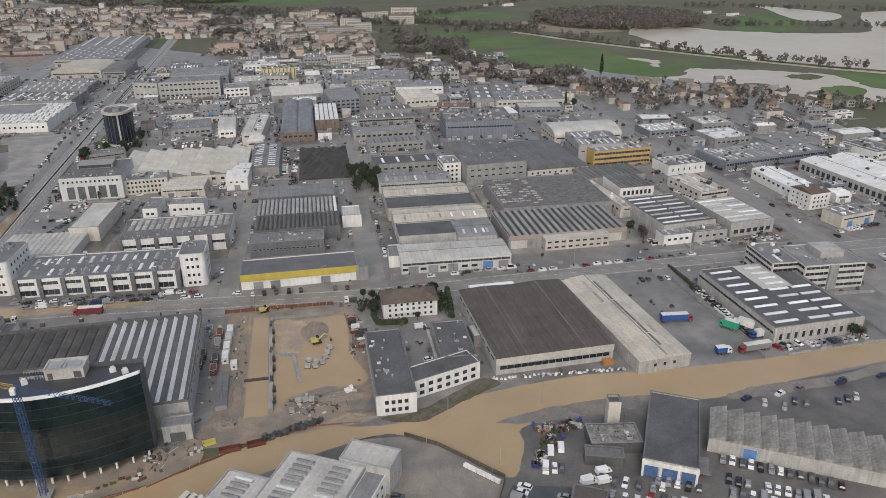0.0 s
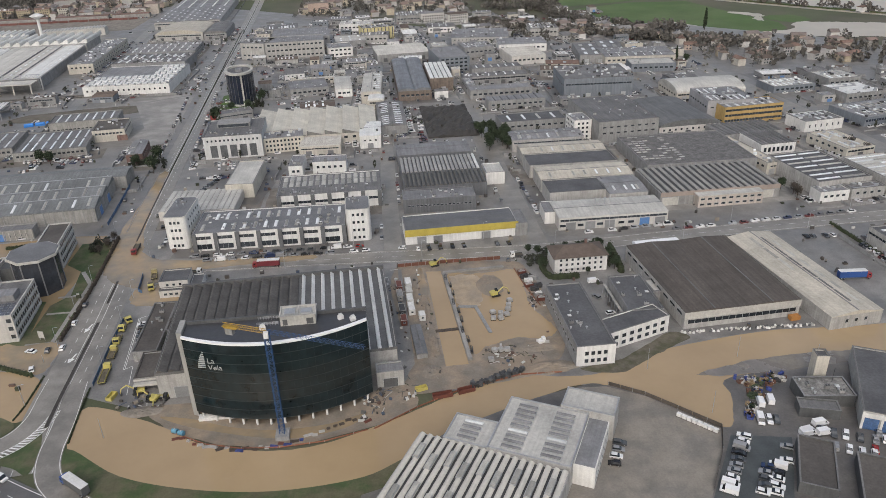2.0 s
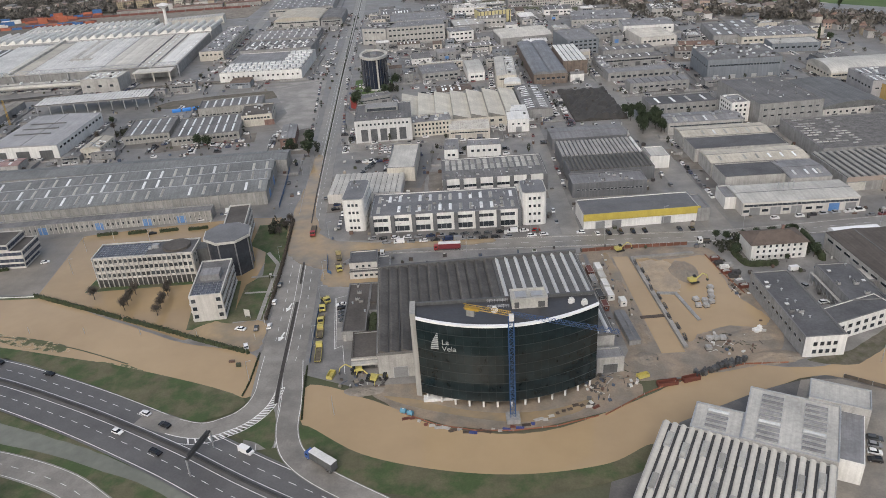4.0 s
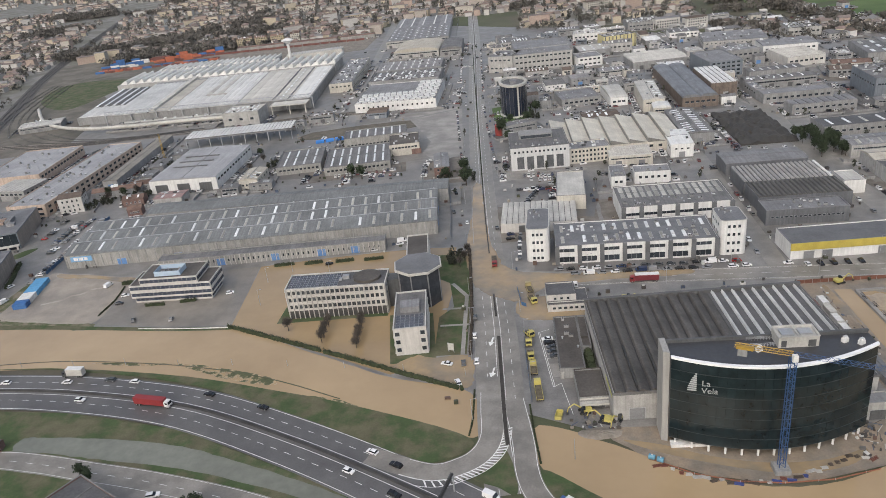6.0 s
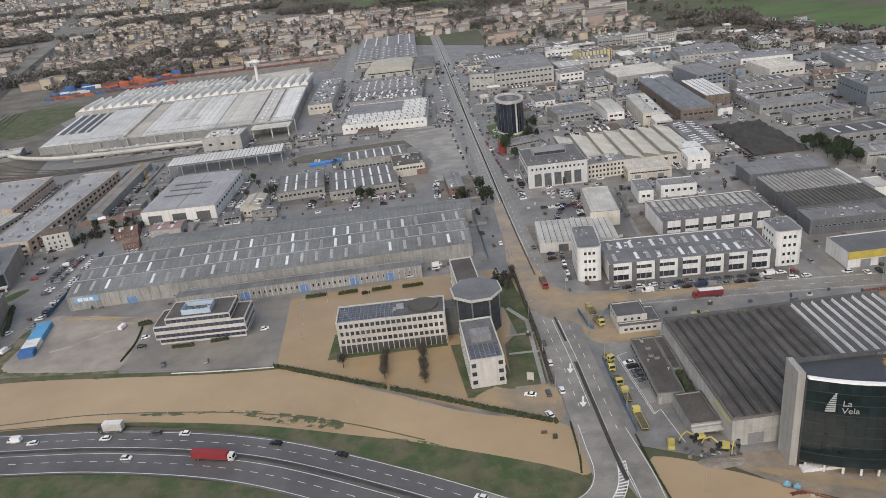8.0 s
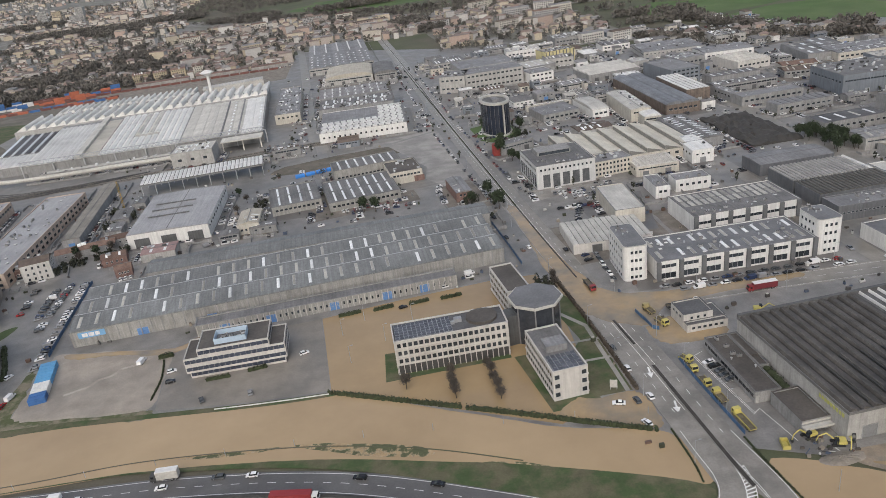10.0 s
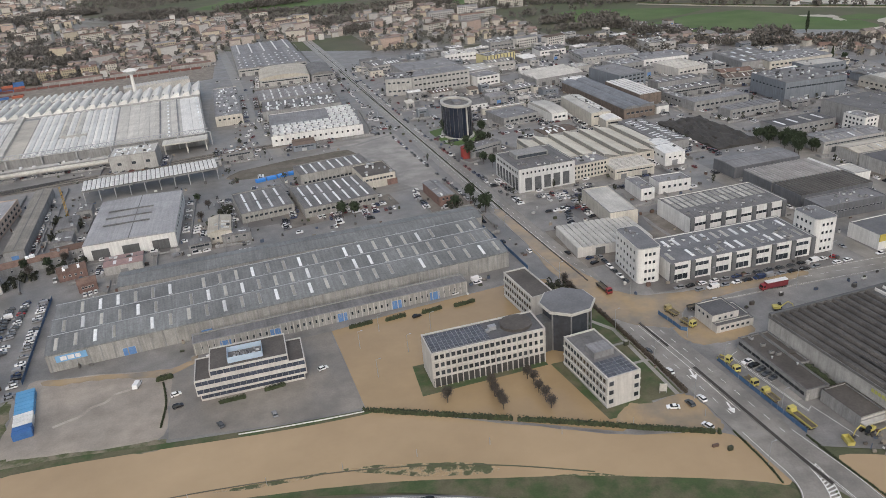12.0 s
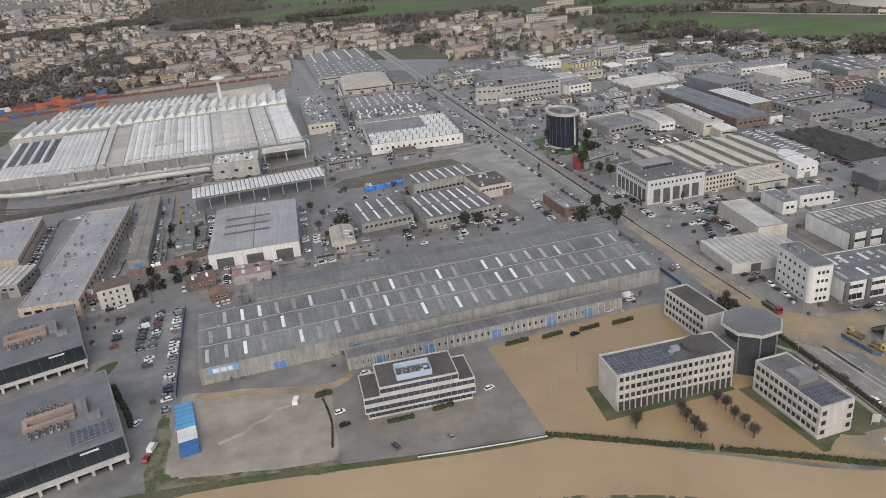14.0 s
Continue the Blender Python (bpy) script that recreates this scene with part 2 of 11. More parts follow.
def part(name, shape, mats, parent, label="", at=None, kind=""):
    """One mesh object under a thing or under a part. shape: a Shape or a ready mesh."""
    me = shape.mesh(name, mats) if isinstance(shape, Shape) else shape
    ob = new(name, me)
    ob.parent = parent
    if at is not None:
        ob.matrix_basis = at
    return tagged(ob, label, kind=kind)


def thing(name, label, category, x, y, rot=0, z=0, group="", kind=""):
    ob = new(name)
    ob.empty_display_size = 1
    ob.matrix_world = pose(x, y, z, 0, 0, rot)
    return tagged(ob, label, category, group, kind)


def solid(name, shape, mats, label="", category="", group="", kind="structure"):
    ob = new(name, shape.mesh(name, mats))
    return tagged(ob, label, category, group, kind)


def smooth(pts, closed=False, n=6):
    """A smooth line through the given points."""
    out, k = [], len(pts)
    P = [Vector(p) for p in pts]
    for i in range(k if closed else k - 1):
        a, b, c, d = [P[j % k] if closed else P[max(0, min(k - 1, j))] for j in (i - 1, i, i + 1, i + 2)]
        for s in range(n):
            t = s / n
            out.append(0.5 * ((2 * b) + (c - a) * t + (2 * a - 5 * b + 4 * c - d) * t * t + (3 * b - a - 3 * c + d) * t ** 3))
    if not closed:
        out.append(P[-1])
    return out


def normals(line):
    out = []
    for i in range(len(line)):
        d = (line[min(i + 1, len(line) - 1)] - line[max(i - 1, 0)]).normalized()
        out.append(Vector((-d.y, d.x)))
    return out


def ribbon(shape, line, off0, off1, z, slot=0, z1=None):
    """A strip beside a line, from off0 to off1 metres to its left; z1 gives it a body."""
    nn = normals(line)
    for i in range(len(line) - 1):
        q = [line[i] + nn[i] * off0, line[i + 1] + nn[i + 1] * off0, line[i + 1] + nn[i + 1] * off1, line[i] + nn[i] * off1]
        if z1 is None:
            shape.poly([(p.x, p.y, z) for p in q], slot)
        else:
            shape.prism([(p.x, p.y) for p in q], z, z1, slot)
    return shape


def dashes(shape, line, off, length, gap, width, z):
    """Painted dashes along a line."""
    nn, run, seg = normals(line), 0.0, []
    for i in range(len(line) - 1):
        a, b = line[i] + nn[i] * off, line[i + 1] + nn[i + 1] * off
        step = (b - a).length
        d = (b - a).normalized()
        w = Vector((-d.y, d.x)) * width / 2
        s = -(run % (length + gap))
        while s < step:
            u, v = max(s, 0), min(s + length, step)
            if v - u > 0.2:
                p, q = a + d * u, a + d * v
                shape.poly([(*(p - w), z), (*(q - w), z), (*(q + w), z), (*(p + w), z)])
            s += length + gap
        run += step
    return shape


def sheet(name, pts, z, material, label, category="ground", closed_smooth=True, rough_edge=0.0, seed=1, kind="structure", n=6):
    """A flat piece of ground or water with a natural outline."""
    rng = random.Random(seed)
    line = smooth(pts, True, n) if closed_smooth else [Vector(p) for p in pts]
    if rough_edge:
        line = [p + Vector((rng.uniform(-1, 1), rng.uniform(-1, 1))) * rough_edge for p in line]
    return solid(name, Shape().poly([(p.x, p.y, z) for p in line]), material, label, category, kind=kind)


# ---- building helpers ----
CACHE = {}
OCC = []
HALLS = []


def cached(key, make):
    if key not in CACHE:
        CACHE[key] = make()
    return CACHE[key]


def face_at(w, d, face, u, z, out=0.0):
    """The pose of a thing on a wall of a w by d building: u metres along the wall from its middle, seen from outside left to right."""
    if face == "S":
        return pose(u, -d / 2 - out, z)
    if face == "N":
        return pose(-u, d / 2 + out, z, 0, 0, 180)
    if face == "E":
        return pose(w / 2 + out, u, z, 0, 0, 90)
    return pose(-w / 2 - out, -u, z, 0, 0, -90)


def true_size(root, w, d):
    """The building's own width and depth where the given ones stray from them."""
    if "w" in root and (abs(root["w"] - w) > 0.4 or abs(root["d"] - d) > 0.4):
        return root["w"], root["d"]
    return w, d


def window_mesh(ww, wh, glass=GLASS, rim=None):
    rim = rim or METAL

    def make():
        s = Shape()
        e, t = 0.09, 0.10
        s.box(-ww / 2, ww / 2, -t, 0, -wh / 2, -wh / 2 + e, 0).box(-ww / 2, ww / 2, -t, 0, wh / 2 - e, wh / 2, 0)
        s.box(-ww / 2, -ww / 2 + e, -t, 0, -wh / 2 + e, wh / 2 - e, 0).box(ww / 2 - e, ww / 2, -t, 0, -wh / 2 + e, wh / 2 - e, 0)
        s.box(-ww / 2 + e, ww / 2 - e, -0.035, 0, -wh / 2 + e, wh / 2 - e, 1)
        return s.mesh("window", [rim, glass])
    return cached(("window", ww, wh, glass.name, rim.name), make)


def windows(root, w, d, face, n, z, ww, wh, margin=1.5, glass=GLASS, rim=None, span=None, name="window"):
    """A row of n alike windows on one wall, their middle at height z; span: the stretch of wall they take."""
    w, d = true_size(root, w, d)
    length = w if face in "SN" else d
    a, b = span or (-length / 2 + margin, length / 2 - margin)
    me = window_mesh(ww, wh, glass, rim)
    for i in range(n):
        u = a + (b - a) * (i + 0.5) / n
        part(name, me, None, root, at=face_at(w, d, face, u, z))


def door(root, w, d, face, u, dw, dh, material=DOORGREY, name="loading_door", label=""):
    w, d = true_size(root, w, d)

    def make():
        s = Shape().along([(-dw / 2 - 0.12, 0), (-dw / 2, 0), (-dw / 2, dh), (dw / 2, dh), (dw / 2, 0), (dw / 2 + 0.12, 0), (dw / 2 + 0.12, dh + 0.15), (-dw / 2 - 0.12, dh + 0.15)], -0.12, 0, "y", 1)
        k = max(3, int(dh / 0.6))
        front = [(-0.05 - 0.03 * q, dh * (i + f) / k) for i in range(k) for q, f in ((0, 0.0), (1, 0.08), (1, 0.9), (0, 0.98))]
        s.along([(0, 0)] + front + [(0, dh * 0.98)], -dw / 2 + 0.01, dw / 2 - 0.01, "x", 0)
        return s.mesh("door", [material, METAL])
    return part(name, cached(("door", dw, dh, material.name), make), None, root, label, at=face_at(w, d, face, u, 0))


def band(root, w, d, face, z, bh, glass=BLUEGLASS, margin=0.6, span=None, name="window_band", panes=0, deep=0.06, bar=METAL):
    """A ribbon window along a wall, with mullions."""
    w, d = true_size(root, w, d)
    length = w if face in "SN" else d
    a, b = span or (-length / 2 + margin, length / 2 - margin)
    s = Shape().box(a, b, -deep, 0, -bh / 2, bh / 2, 0)
    k = panes or max(2, int((b - a) / 2.2))
    for i in range(k + 1):
        u = a + (b - a) * i / k
        s.box(u - 0.05, u + 0.05, -deep - 0.06, -deep, -bh / 2, bh / 2, 1)
    return part(name, s, [glass, bar], root, at=face_at(w, d, face, 0, z))


def pilasters(root, w, d, face, n, h, pw, deep, material, margin=0.0, name="pilaster", z0=0.0):
    w, d = true_size(root, w, d)
    length = w if face in "SN" else d
    me = cached(("pilaster", pw, deep, h, z0, material.name), lambda: Shape().box(-pw / 2, pw / 2, -deep, 0, z0, h).mesh("pilaster", material))
    for i in range(n):
        u = -length / 2 + margin + (length - 2 * margin) * i / (n - 1)
        part(name, me, None, root, at=face_at(w, d, face, u, 0))


def ring(w, d, t, z0, z1, slot=0, s=None):
    """Four walls of thickness t round a w by d plan, as one closed shell."""
    s = s or Shape()
    n = len(s.v)
    a, b = w / 2, d / 2
    for z in (z0, z1):
        for p, q in ((a, b), (a - t, b - t)):
            s.v.extend([(-p, -q, z), (p, -q, z), (p, q, z), (-p, q, z)])
    for i in range(4):
        k = (i + 1) % 4
        for f in ((i, k, 8 + k, 8 + i), (4 + k, 4 + i, 12 + i, 12 + k), (8 + i, 8 + k, 12 + k, 12 + i), (k, i, 4 + i, 4 + k)):
            s.f.append(tuple(n + v for v in f))
            s.s.append(slot)
    return s


def skylight_mesh(sx, sy, material, sh=0.45):
    def make():
        s = Shape()
        s.box(-sx / 2 - 0.12, sx / 2 + 0.12, -sy / 2 - 0.12, sy / 2 + 0.12, -0.6, sh * 0.4, 1)
        k = 1
        for i in range(k):
            if sy >= sx:
                a, b = -sy / 2 + sy * i / k + 0.04, -sy / 2 + sy * (i + 1) / k - 0.04
                s.along([(-sx / 2, sh * 0.4), (sx / 2, sh * 0.4), (sx * 0.4, sh * 0.8), (0, sh), (-sx * 0.4, sh * 0.8)], a, b, "y", 0)
            else:
                a, b = -sx / 2 + sx * i / k + 0.04, -sx / 2 + sx * (i + 1) / k - 0.04
                s.along([(-sy / 2, sh * 0.4), (sy / 2, sh * 0.4), (sy * 0.4, sh * 0.8), (0, sh), (-sy * 0.4, sh * 0.8)], a, b, "x", 0)
        return s.mesh("skylight", [material, METAL])
    return cached(("skylight", sx, sy, material.name, sh), make)


def skylights(root, x0, x1, y0, y1, cols, rows, sx, sy, zf, material=SKYLIGHT, old=0.0, skip=0.0, seed=3, tilt=None):
    """Skylights in rows over a stretch of roof; zf gives the roof's height at x, y, tilt its slope there."""
    rng = random.Random(seed)
    for i in range(cols):
        for j in range(rows):
            if rng.random() < skip:
                continue
            x, y = x0 + (x1 - x0) * (i + 0.5) / cols, y0 + (y1 - y0) * (j + 0.5) / rows
            me = skylight_mesh(sx, sy, OLDSKYLIGHT if rng.random() < old else material)
            part("skylight", me, None, root, at=pose(x, y, zf(x, y), tilt(x, y) if tilt else 0))


def clutter(root, x0, x1, y0, y1, z, n, seed=5):
    """Vents, hoods and cooling units scattered on a flat roof."""
    rng = random.Random(seed)
    for i in range(n):
        x, y = rng.uniform(x0, x1), rng.uniform(y0, y1)
        kind = rng.random()
        if kind < 0.45:
            me = cached("vent", lambda: Shape().rod((0, 0, 0), (0, 0, 0.8), 0.28, 0, 8).rod((0, 0, 0.8), (0, 0, 1.1), 0.5, 0, 8, 0.1).mesh("vent", METAL))
            part("vent", me, None, root, at=pose(x, y, z))
        elif kind < 0.75:
            me = cached("acu", lambda: Shape().box(-0.9, 0.9, -0.5, 0.5, 0.15, 1.2).rod((-0.4, 0, 1.2), (-0.4, 0, 1.3), 0.38, 1, 8).rod((0.45, 0, 1.2), (0.45, 0, 1.3), 0.38, 1, 8)
                        .box(-0.8, -0.6, -0.5, 0.5, 0, 0.15, 1).box(0.6, 0.8, -0.5, 0.5, 0, 0.15, 1).mesh("cooling_unit", [mat("grey_unit_casing", (0.25, 0.25, 0.245), 0.5, 0.2, 0.5, 3.0, piece=0.3), GUTTER]))
            part("cooling_unit", me, None, root, at=pose(x, y, z, 0, 0, rng.choice((0, 90))))
        else:
            me = cached("hatch", lambda: Shape().box(-0.6, 0.6, -0.6, 0.6, 0, 0.5, 0).box(-0.68, 0.68, -0.68, 0.68, 0.5, 0.6, 1).mesh("roof_hatch", [GREYROOF, WHITEROOF]))
            part("roof_hatch", me, None, root, at=pose(x, y, z))


def ribs(root, w, d, n, z, material, axis="y", rise=1.0, fill=0.8, alt=None, alt_from=1e9, name="roof_panel", x0=None, x1=None, label="", angular=False):
    """Long roof shells side by side with dark gutters between them; shells past alt_from take the other material."""
    a, b = (x0, x1) if x0 is not None else ((-w / 2, w / 2) if axis == "y" else (-d / 2, d / 2))
    p = (b - a) / n
    half = (d if axis == "y" else w) / 2 - 0.05
    prof = [(-p * fill / 2, 0), (p * fill / 2, 0), (p * fill / 2, rise * 0.35), (p * fill * 0.2, rise * 0.85), (-p * fill * 0.15, rise), (-p * fill * 0.38, rise * 0.8), (-p * fill / 2, rise * 0.45)]
    if angular:
        prof = [(-p * fill / 2, 0), (p * fill / 2, 0), (p * fill / 2, rise * 0.2), (-p * fill * 0.22, rise), (-p * fill * 0.38, rise * 0.92), (-p * fill / 2, rise * 0.25)]
    for i in range(n):
        c = a + p * (i + 0.5)
        m = alt if alt and i >= alt_from else material
        me = cached(("rib", round(p, 3), round(half, 3), rise, fill, axis, m.name, angular), lambda: Shape().along(prof, -half, half, axis).mesh(name, m))
        part(name, me, None, root, label, at=pose(c, 0, z) if axis == "y" else pose(0, c, z))


def hall(label, x, y, w, d, h, rot=0.0, wall=PRECAST, roof=GREYROOF, style="flat", n=3, rise=1.2, axis="x", name="warehouse", cat="warehouse", coping=None, group="", fill=0.8, alt=None, alt_from=1e9, flip=1, span=None, pane=None, angular=False):
    """An industrial building: walls, and a roof that is flat with a parapet, ribbed, saw-toothed, gabled in n bays, or vaulted."""
    root = thing(name, label, cat, x, y, rot, group=group)
    root["w"], root["d"], root["h"] = w, d, h
    up = 0.45 if style == "flat" else 0.0
    OCC.append((x, y, w, d, rot))
    HALLS.append((root, x, y, w, d, h, rot, style, n, rise, axis))
    part("wall", ring(w, d, 0.4, 0, h + up), wall, root)
    inner = Shape().box(-w / 2 + 0.41, w / 2 - 0.41, -d / 2 + 0.41, d / 2 - 0.41, h - 0.5, h - 0.02)
    if style == "flat":
        part("roof", inner, roof, root)
        part("coping", ring(w + 0.12, d + 0.12, 0.5, h + up, h + up + 0.1), coping or (MIDROOF if roof in (BITUMEN, BROWNROOF, MIDROOF) else GREYROOF), root)
    elif style == "ribs":
        part("roof", inner, GUTTER, root)
        ribs(root, w, d, n, h - 0.02, roof, axis, rise, fill, alt, alt_from, x0=span[0] if span else None, x1=span[1] if span else None, angular=angular)
    elif style == "saw":
        part("roof", inner, GUTTER, root)
        L = w if axis == "y" else d
        p = L / n
        half = (d if axis == "y" else w) / 2
        for i in range(n):
            a, b = (-p / 2, p / 2) if flip > 0 else (p / 2, -p / 2)
            def make():
                s = Shape().along([(a, 0), (b, 0), (b * 0.96, rise), (b * 0.90, rise + 0.02)], -half, half, axis, 0)
                if pane:
                    s.s[-2:] = [1, 1]
                q = b * 1.002
                e = [(q, -half + 0.4, 0.25), (q, half - 0.4, 0.25), (q * 0.965, half - 0.4, rise * 0.85), (q * 0.965, -half + 0.4, rise * 0.85)]
                s.poly(e if axis == "y" else [(v, u, k) for u, v, k in e], 1)
                return s.mesh("roof_tooth", [roof, pane or OLDSKYLIGHT])
            me = cached(("saw", round(p, 3), half, rise, axis, flip, roof.name), make)
            c = -L / 2 + p * (i + 0.5)
            part("roof_tooth", me, None, root, at=pose(c, 0, h) if axis == "y" else pose(0, c, h))
    elif style == "gable":
        L = d if axis == "x" else w
        p = L / n
        half = (w if axis == "x" else d) / 2 + 0.25
        me = Shape().along([(-p / 2 - 0.02, 0), (p / 2 + 0.02, 0), (p / 2 + 0.02, 0.15), (0, rise), (-p / 2 - 0.02, 0.15)], -half, half, axis).mesh("roof", roof)
        for i in range(n):
            c = -L / 2 + p * (i + 0.5)
            part("roof_bay" if n > 1 else "roof", me, None, root, at=pose(0, c, h) if axis == "x" else pose(c, 0, h))
        rid = cached(("ridge", round(half, 2), axis, roof in (LIGHTROOF, WHITEROOF, BEIGEROOF)), lambda: (Shape().box(-half, half, -0.25, 0.25, 0, 0.12) if axis == "x" else Shape().box(-0.25, 0.25, -half, half, 0, 0.12)).mesh("ridge_cap", GREYROOF if roof in (LIGHTROOF, WHITEROOF, BEIGEROOF) else MIDROOF))
        for i in range(n):
            c = -L / 2 + p * (i + 0.5)
            part("ridge_cap", rid, None, root, at=pose(0, c, h + rise - 0.03) if axis == "x" else pose(c, 0, h + rise - 0.03))
    elif style == "vault":
        L = d if axis == "x" else w
        p = L / n
        half = (w if axis == "x" else d) / 2 + 0.1
        prof = [(p / 2 * math.cos(a), rise * math.sin(a)) for a in [math.pi * i / 12 for i in range(13)]]
        me = Shape().along(prof, -half, half, axis).mesh("roof", roof)
        for i in range(n):
            c = -L / 2 + p * (i + 0.5)
            part("roof_bay" if n > 1 else "roof", me, None, root, at=pose(0, c, h) if axis == "x" else pose(c, 0, h))
    return root


def window_row(root, w, d, face, n, z, ww, wh, margin=1.5, glass=GLASS):
    """Small far windows of one wall and storey, in one mesh with their frames."""
    w, d = true_size(root, w, d)
    length = w if face in "SN" else d
    s = Shape()
    for i in range(n):
        u = -length / 2 + margin + (length - 2 * margin) * (i + 0.5) / n
        s.box(u - ww / 2, u + ww / 2, -0.05, 0, -wh / 2, wh / 2, 0).box(u - ww / 2 - 0.1, u + ww / 2 + 0.1, -0.16, 0, -wh / 2 - 0.12, -wh / 2, 1)
    part("window_strip", s, [glass, PRECAST], root, at=face_at(w, d, face, 0, z), kind="stuff")


def dress(entry, seed):
    """Roof lights, ducts, hoods, doors and windows of a far building that has none yet."""
    root, x, y, w, d, h, rot, style, n, rise, axis = entry
    rng = random.Random(seed)
    names = [c.name for c in root.children]
    has = lambda *ks: any(nm.startswith(k) for nm in names for k in ks)
    if not has("skylight", "vent", "roof_light", "roof_hatch", "cooling_unit", "roof_slot", "solar_panel", "roof_seam") and style in ("flat", "gable"):
        s = Shape()
        across = w if axis == "y" and style == "gable" else d
        along = d if axis == "y" and style == "gable" else w
        bays = n if style == "gable" else 1
        p = across / bays

        def lift(v):
            if style == "flat":
                return h
            u = (v + across / 2) % p - p / 2
            return h + 0.15 + (rise - 0.15) * (1 - abs(u) / (p / 2))

        def slab(u0, u1, v0, v1, up, slot):
            k = len(s.v)
            for zz in (-0.1, up):
                for a, b in ((u0, v0), (u1, v0), (u1, v1), (u0, v1)):
                    s.v.append((a, b, lift(b) + zz) if along == w and not (style == "gable" and axis == "y") else (b, a, lift(b) + zz))
            for f in ((0, 1, 5, 4), (1, 2, 6, 5), (2, 3, 7, 6), (3, 0, 4, 7), (4, 5, 6, 7)):
                s.f.append(tuple(k + q for q in f))
                s.s.append(slot)
        step, wide = rng.choice((3.6, 4.8, 6.5, 8.0)), rng.choice((0.9, 1.2, 1.6))
        old = rng.random() < 0.45
        if rng.random() < 0.72:
            for b in range(bays):
                for side in (-1, 1):
                    v0 = -across / 2 + p * (b + 0.5)
                    va, vb = v0 + side * p * 0.10, v0 + side * p * rng.choice((0.36, 0.42))
                    if rng.random() < 0.15:
                        continue
                    k = int((along - 3) / step)
                    for i in range(k):
                        if rng.random() < 0.12:
                            continue
                        u = -along / 2 + 1.5 + step * (i + 0.5)
                        slab(u - wide / 2, u + wide / 2, min(va, vb), max(va, vb), 0.16 if style == "gable" else 0.4, 2 if old and rng.random() < 0.7 else 0)
        for i in range(int(w * d / (55 if style == "flat" else 160)) + 1):
            u, v = rng.uniform(-along / 2 + 1.5, along / 2 - 1.5), rng.uniform(-across / 2 + 1.5, across / 2 - 1.5)
            a, c = rng.uniform(0.4, 1.4), rng.uniform(0.4, 1.0)
            slab(u - a, u + a, v - c, v + c, rng.uniform(0.6, 1.4), rng.choice((1, 1, 3, 0)))
        if style == "flat":
            for i in range(rng.choice((0, 1, 2))):
                u, v = rng.uniform(-along / 3, along / 3), rng.uniform(-across / 3, across / 3)
                slab(-along / 2 + 1.5, u, v - 0.3, v + 0.3, 0.5, 1)
                slab(u - 0.3, u + 0.3, v, across / 2 - 1.5, 0.5, 1)
        part("roof_fitting", s, [SKYLIGHT, METAL, OLDSKYLIGHT, GUTTER], root, kind="stuff")
    if not has("window", "loading_door", "white_front"):
        pick = rng.random()
        if pick < 0.3:
            window_row(root, w, d, "S", max(2, int(w / 4.2)), h * 0.66, rng.choice((1.4, 2.4)), rng.choice((0.9, 1.3)))
        elif pick < 0.7:
            band(root, w, d, "S", h * 0.72, rng.choice((0.7, 1.1)), GLASS, rng.uniform(0.8, 2.5))
        o = Shape()
        for i in range(max(1, int(w / 12))):
            u = -w / 2 + w * (i + 0.5) / max(1, int(w / 12)) + rng.uniform(-1.5, 1.5)
            o.box(u - 1.9, u + 1.9, -0.08, 0, 0, min(3.6, h * 0.5), 0)
        part("doorway", o, rng.choice((DOORGREY, DARKWALL, DARKWALL, GREYWALL, DOORGREY, DARKWALL, DOORBLUE, METAL)), root, at=face_at(w, d, "S", 0, 0), kind="stuff")
        if d > 15 and pick < 0.5:
            window_row(root, w, d, "W" if x > -190 else "E", max(2, int(d / 5)), h * 0.66, 2.2, 1.2)


# ---- ground, roads, water ----
solid("ground", Shape().poly([(-9000, -3000, -0.35), (9000, -3000, -0.35), (9000, 9000, -0.35), (-9000, 9000, -0.35)]), COUNTRY, "green and brown winter farmland", "ground")
sheet("pavement", [(-640, 300), (-560, 300), (-300, 290), (-130, 208), (-40, 208), (60, 200), (260, 205), (420, 230), (460, 711.2), (300, 875.7), (100, 844.8), (-60, 1004.6), (-330, 1226.3), (-480, 991.8), (-640, 960), (-640, 612.3)], -0.02, ASPHALT, "wet grey asphalt yards of an industrial estate", "pavement", closed_smooth=False)
sheet("pavement_south", [(-56, 186), (-20, 196), (20, 205), (44, 190), (52, 186), (58, 204), (100, 203), (146, 205), (230, 214), (420, 235), (430, 20), (90, 20), (-20, 96), (-75, 134)], -0.015, YARD_SOUTH, "wet asphalt yards south of the flooded canal", "pavement", closed_smooth=False)

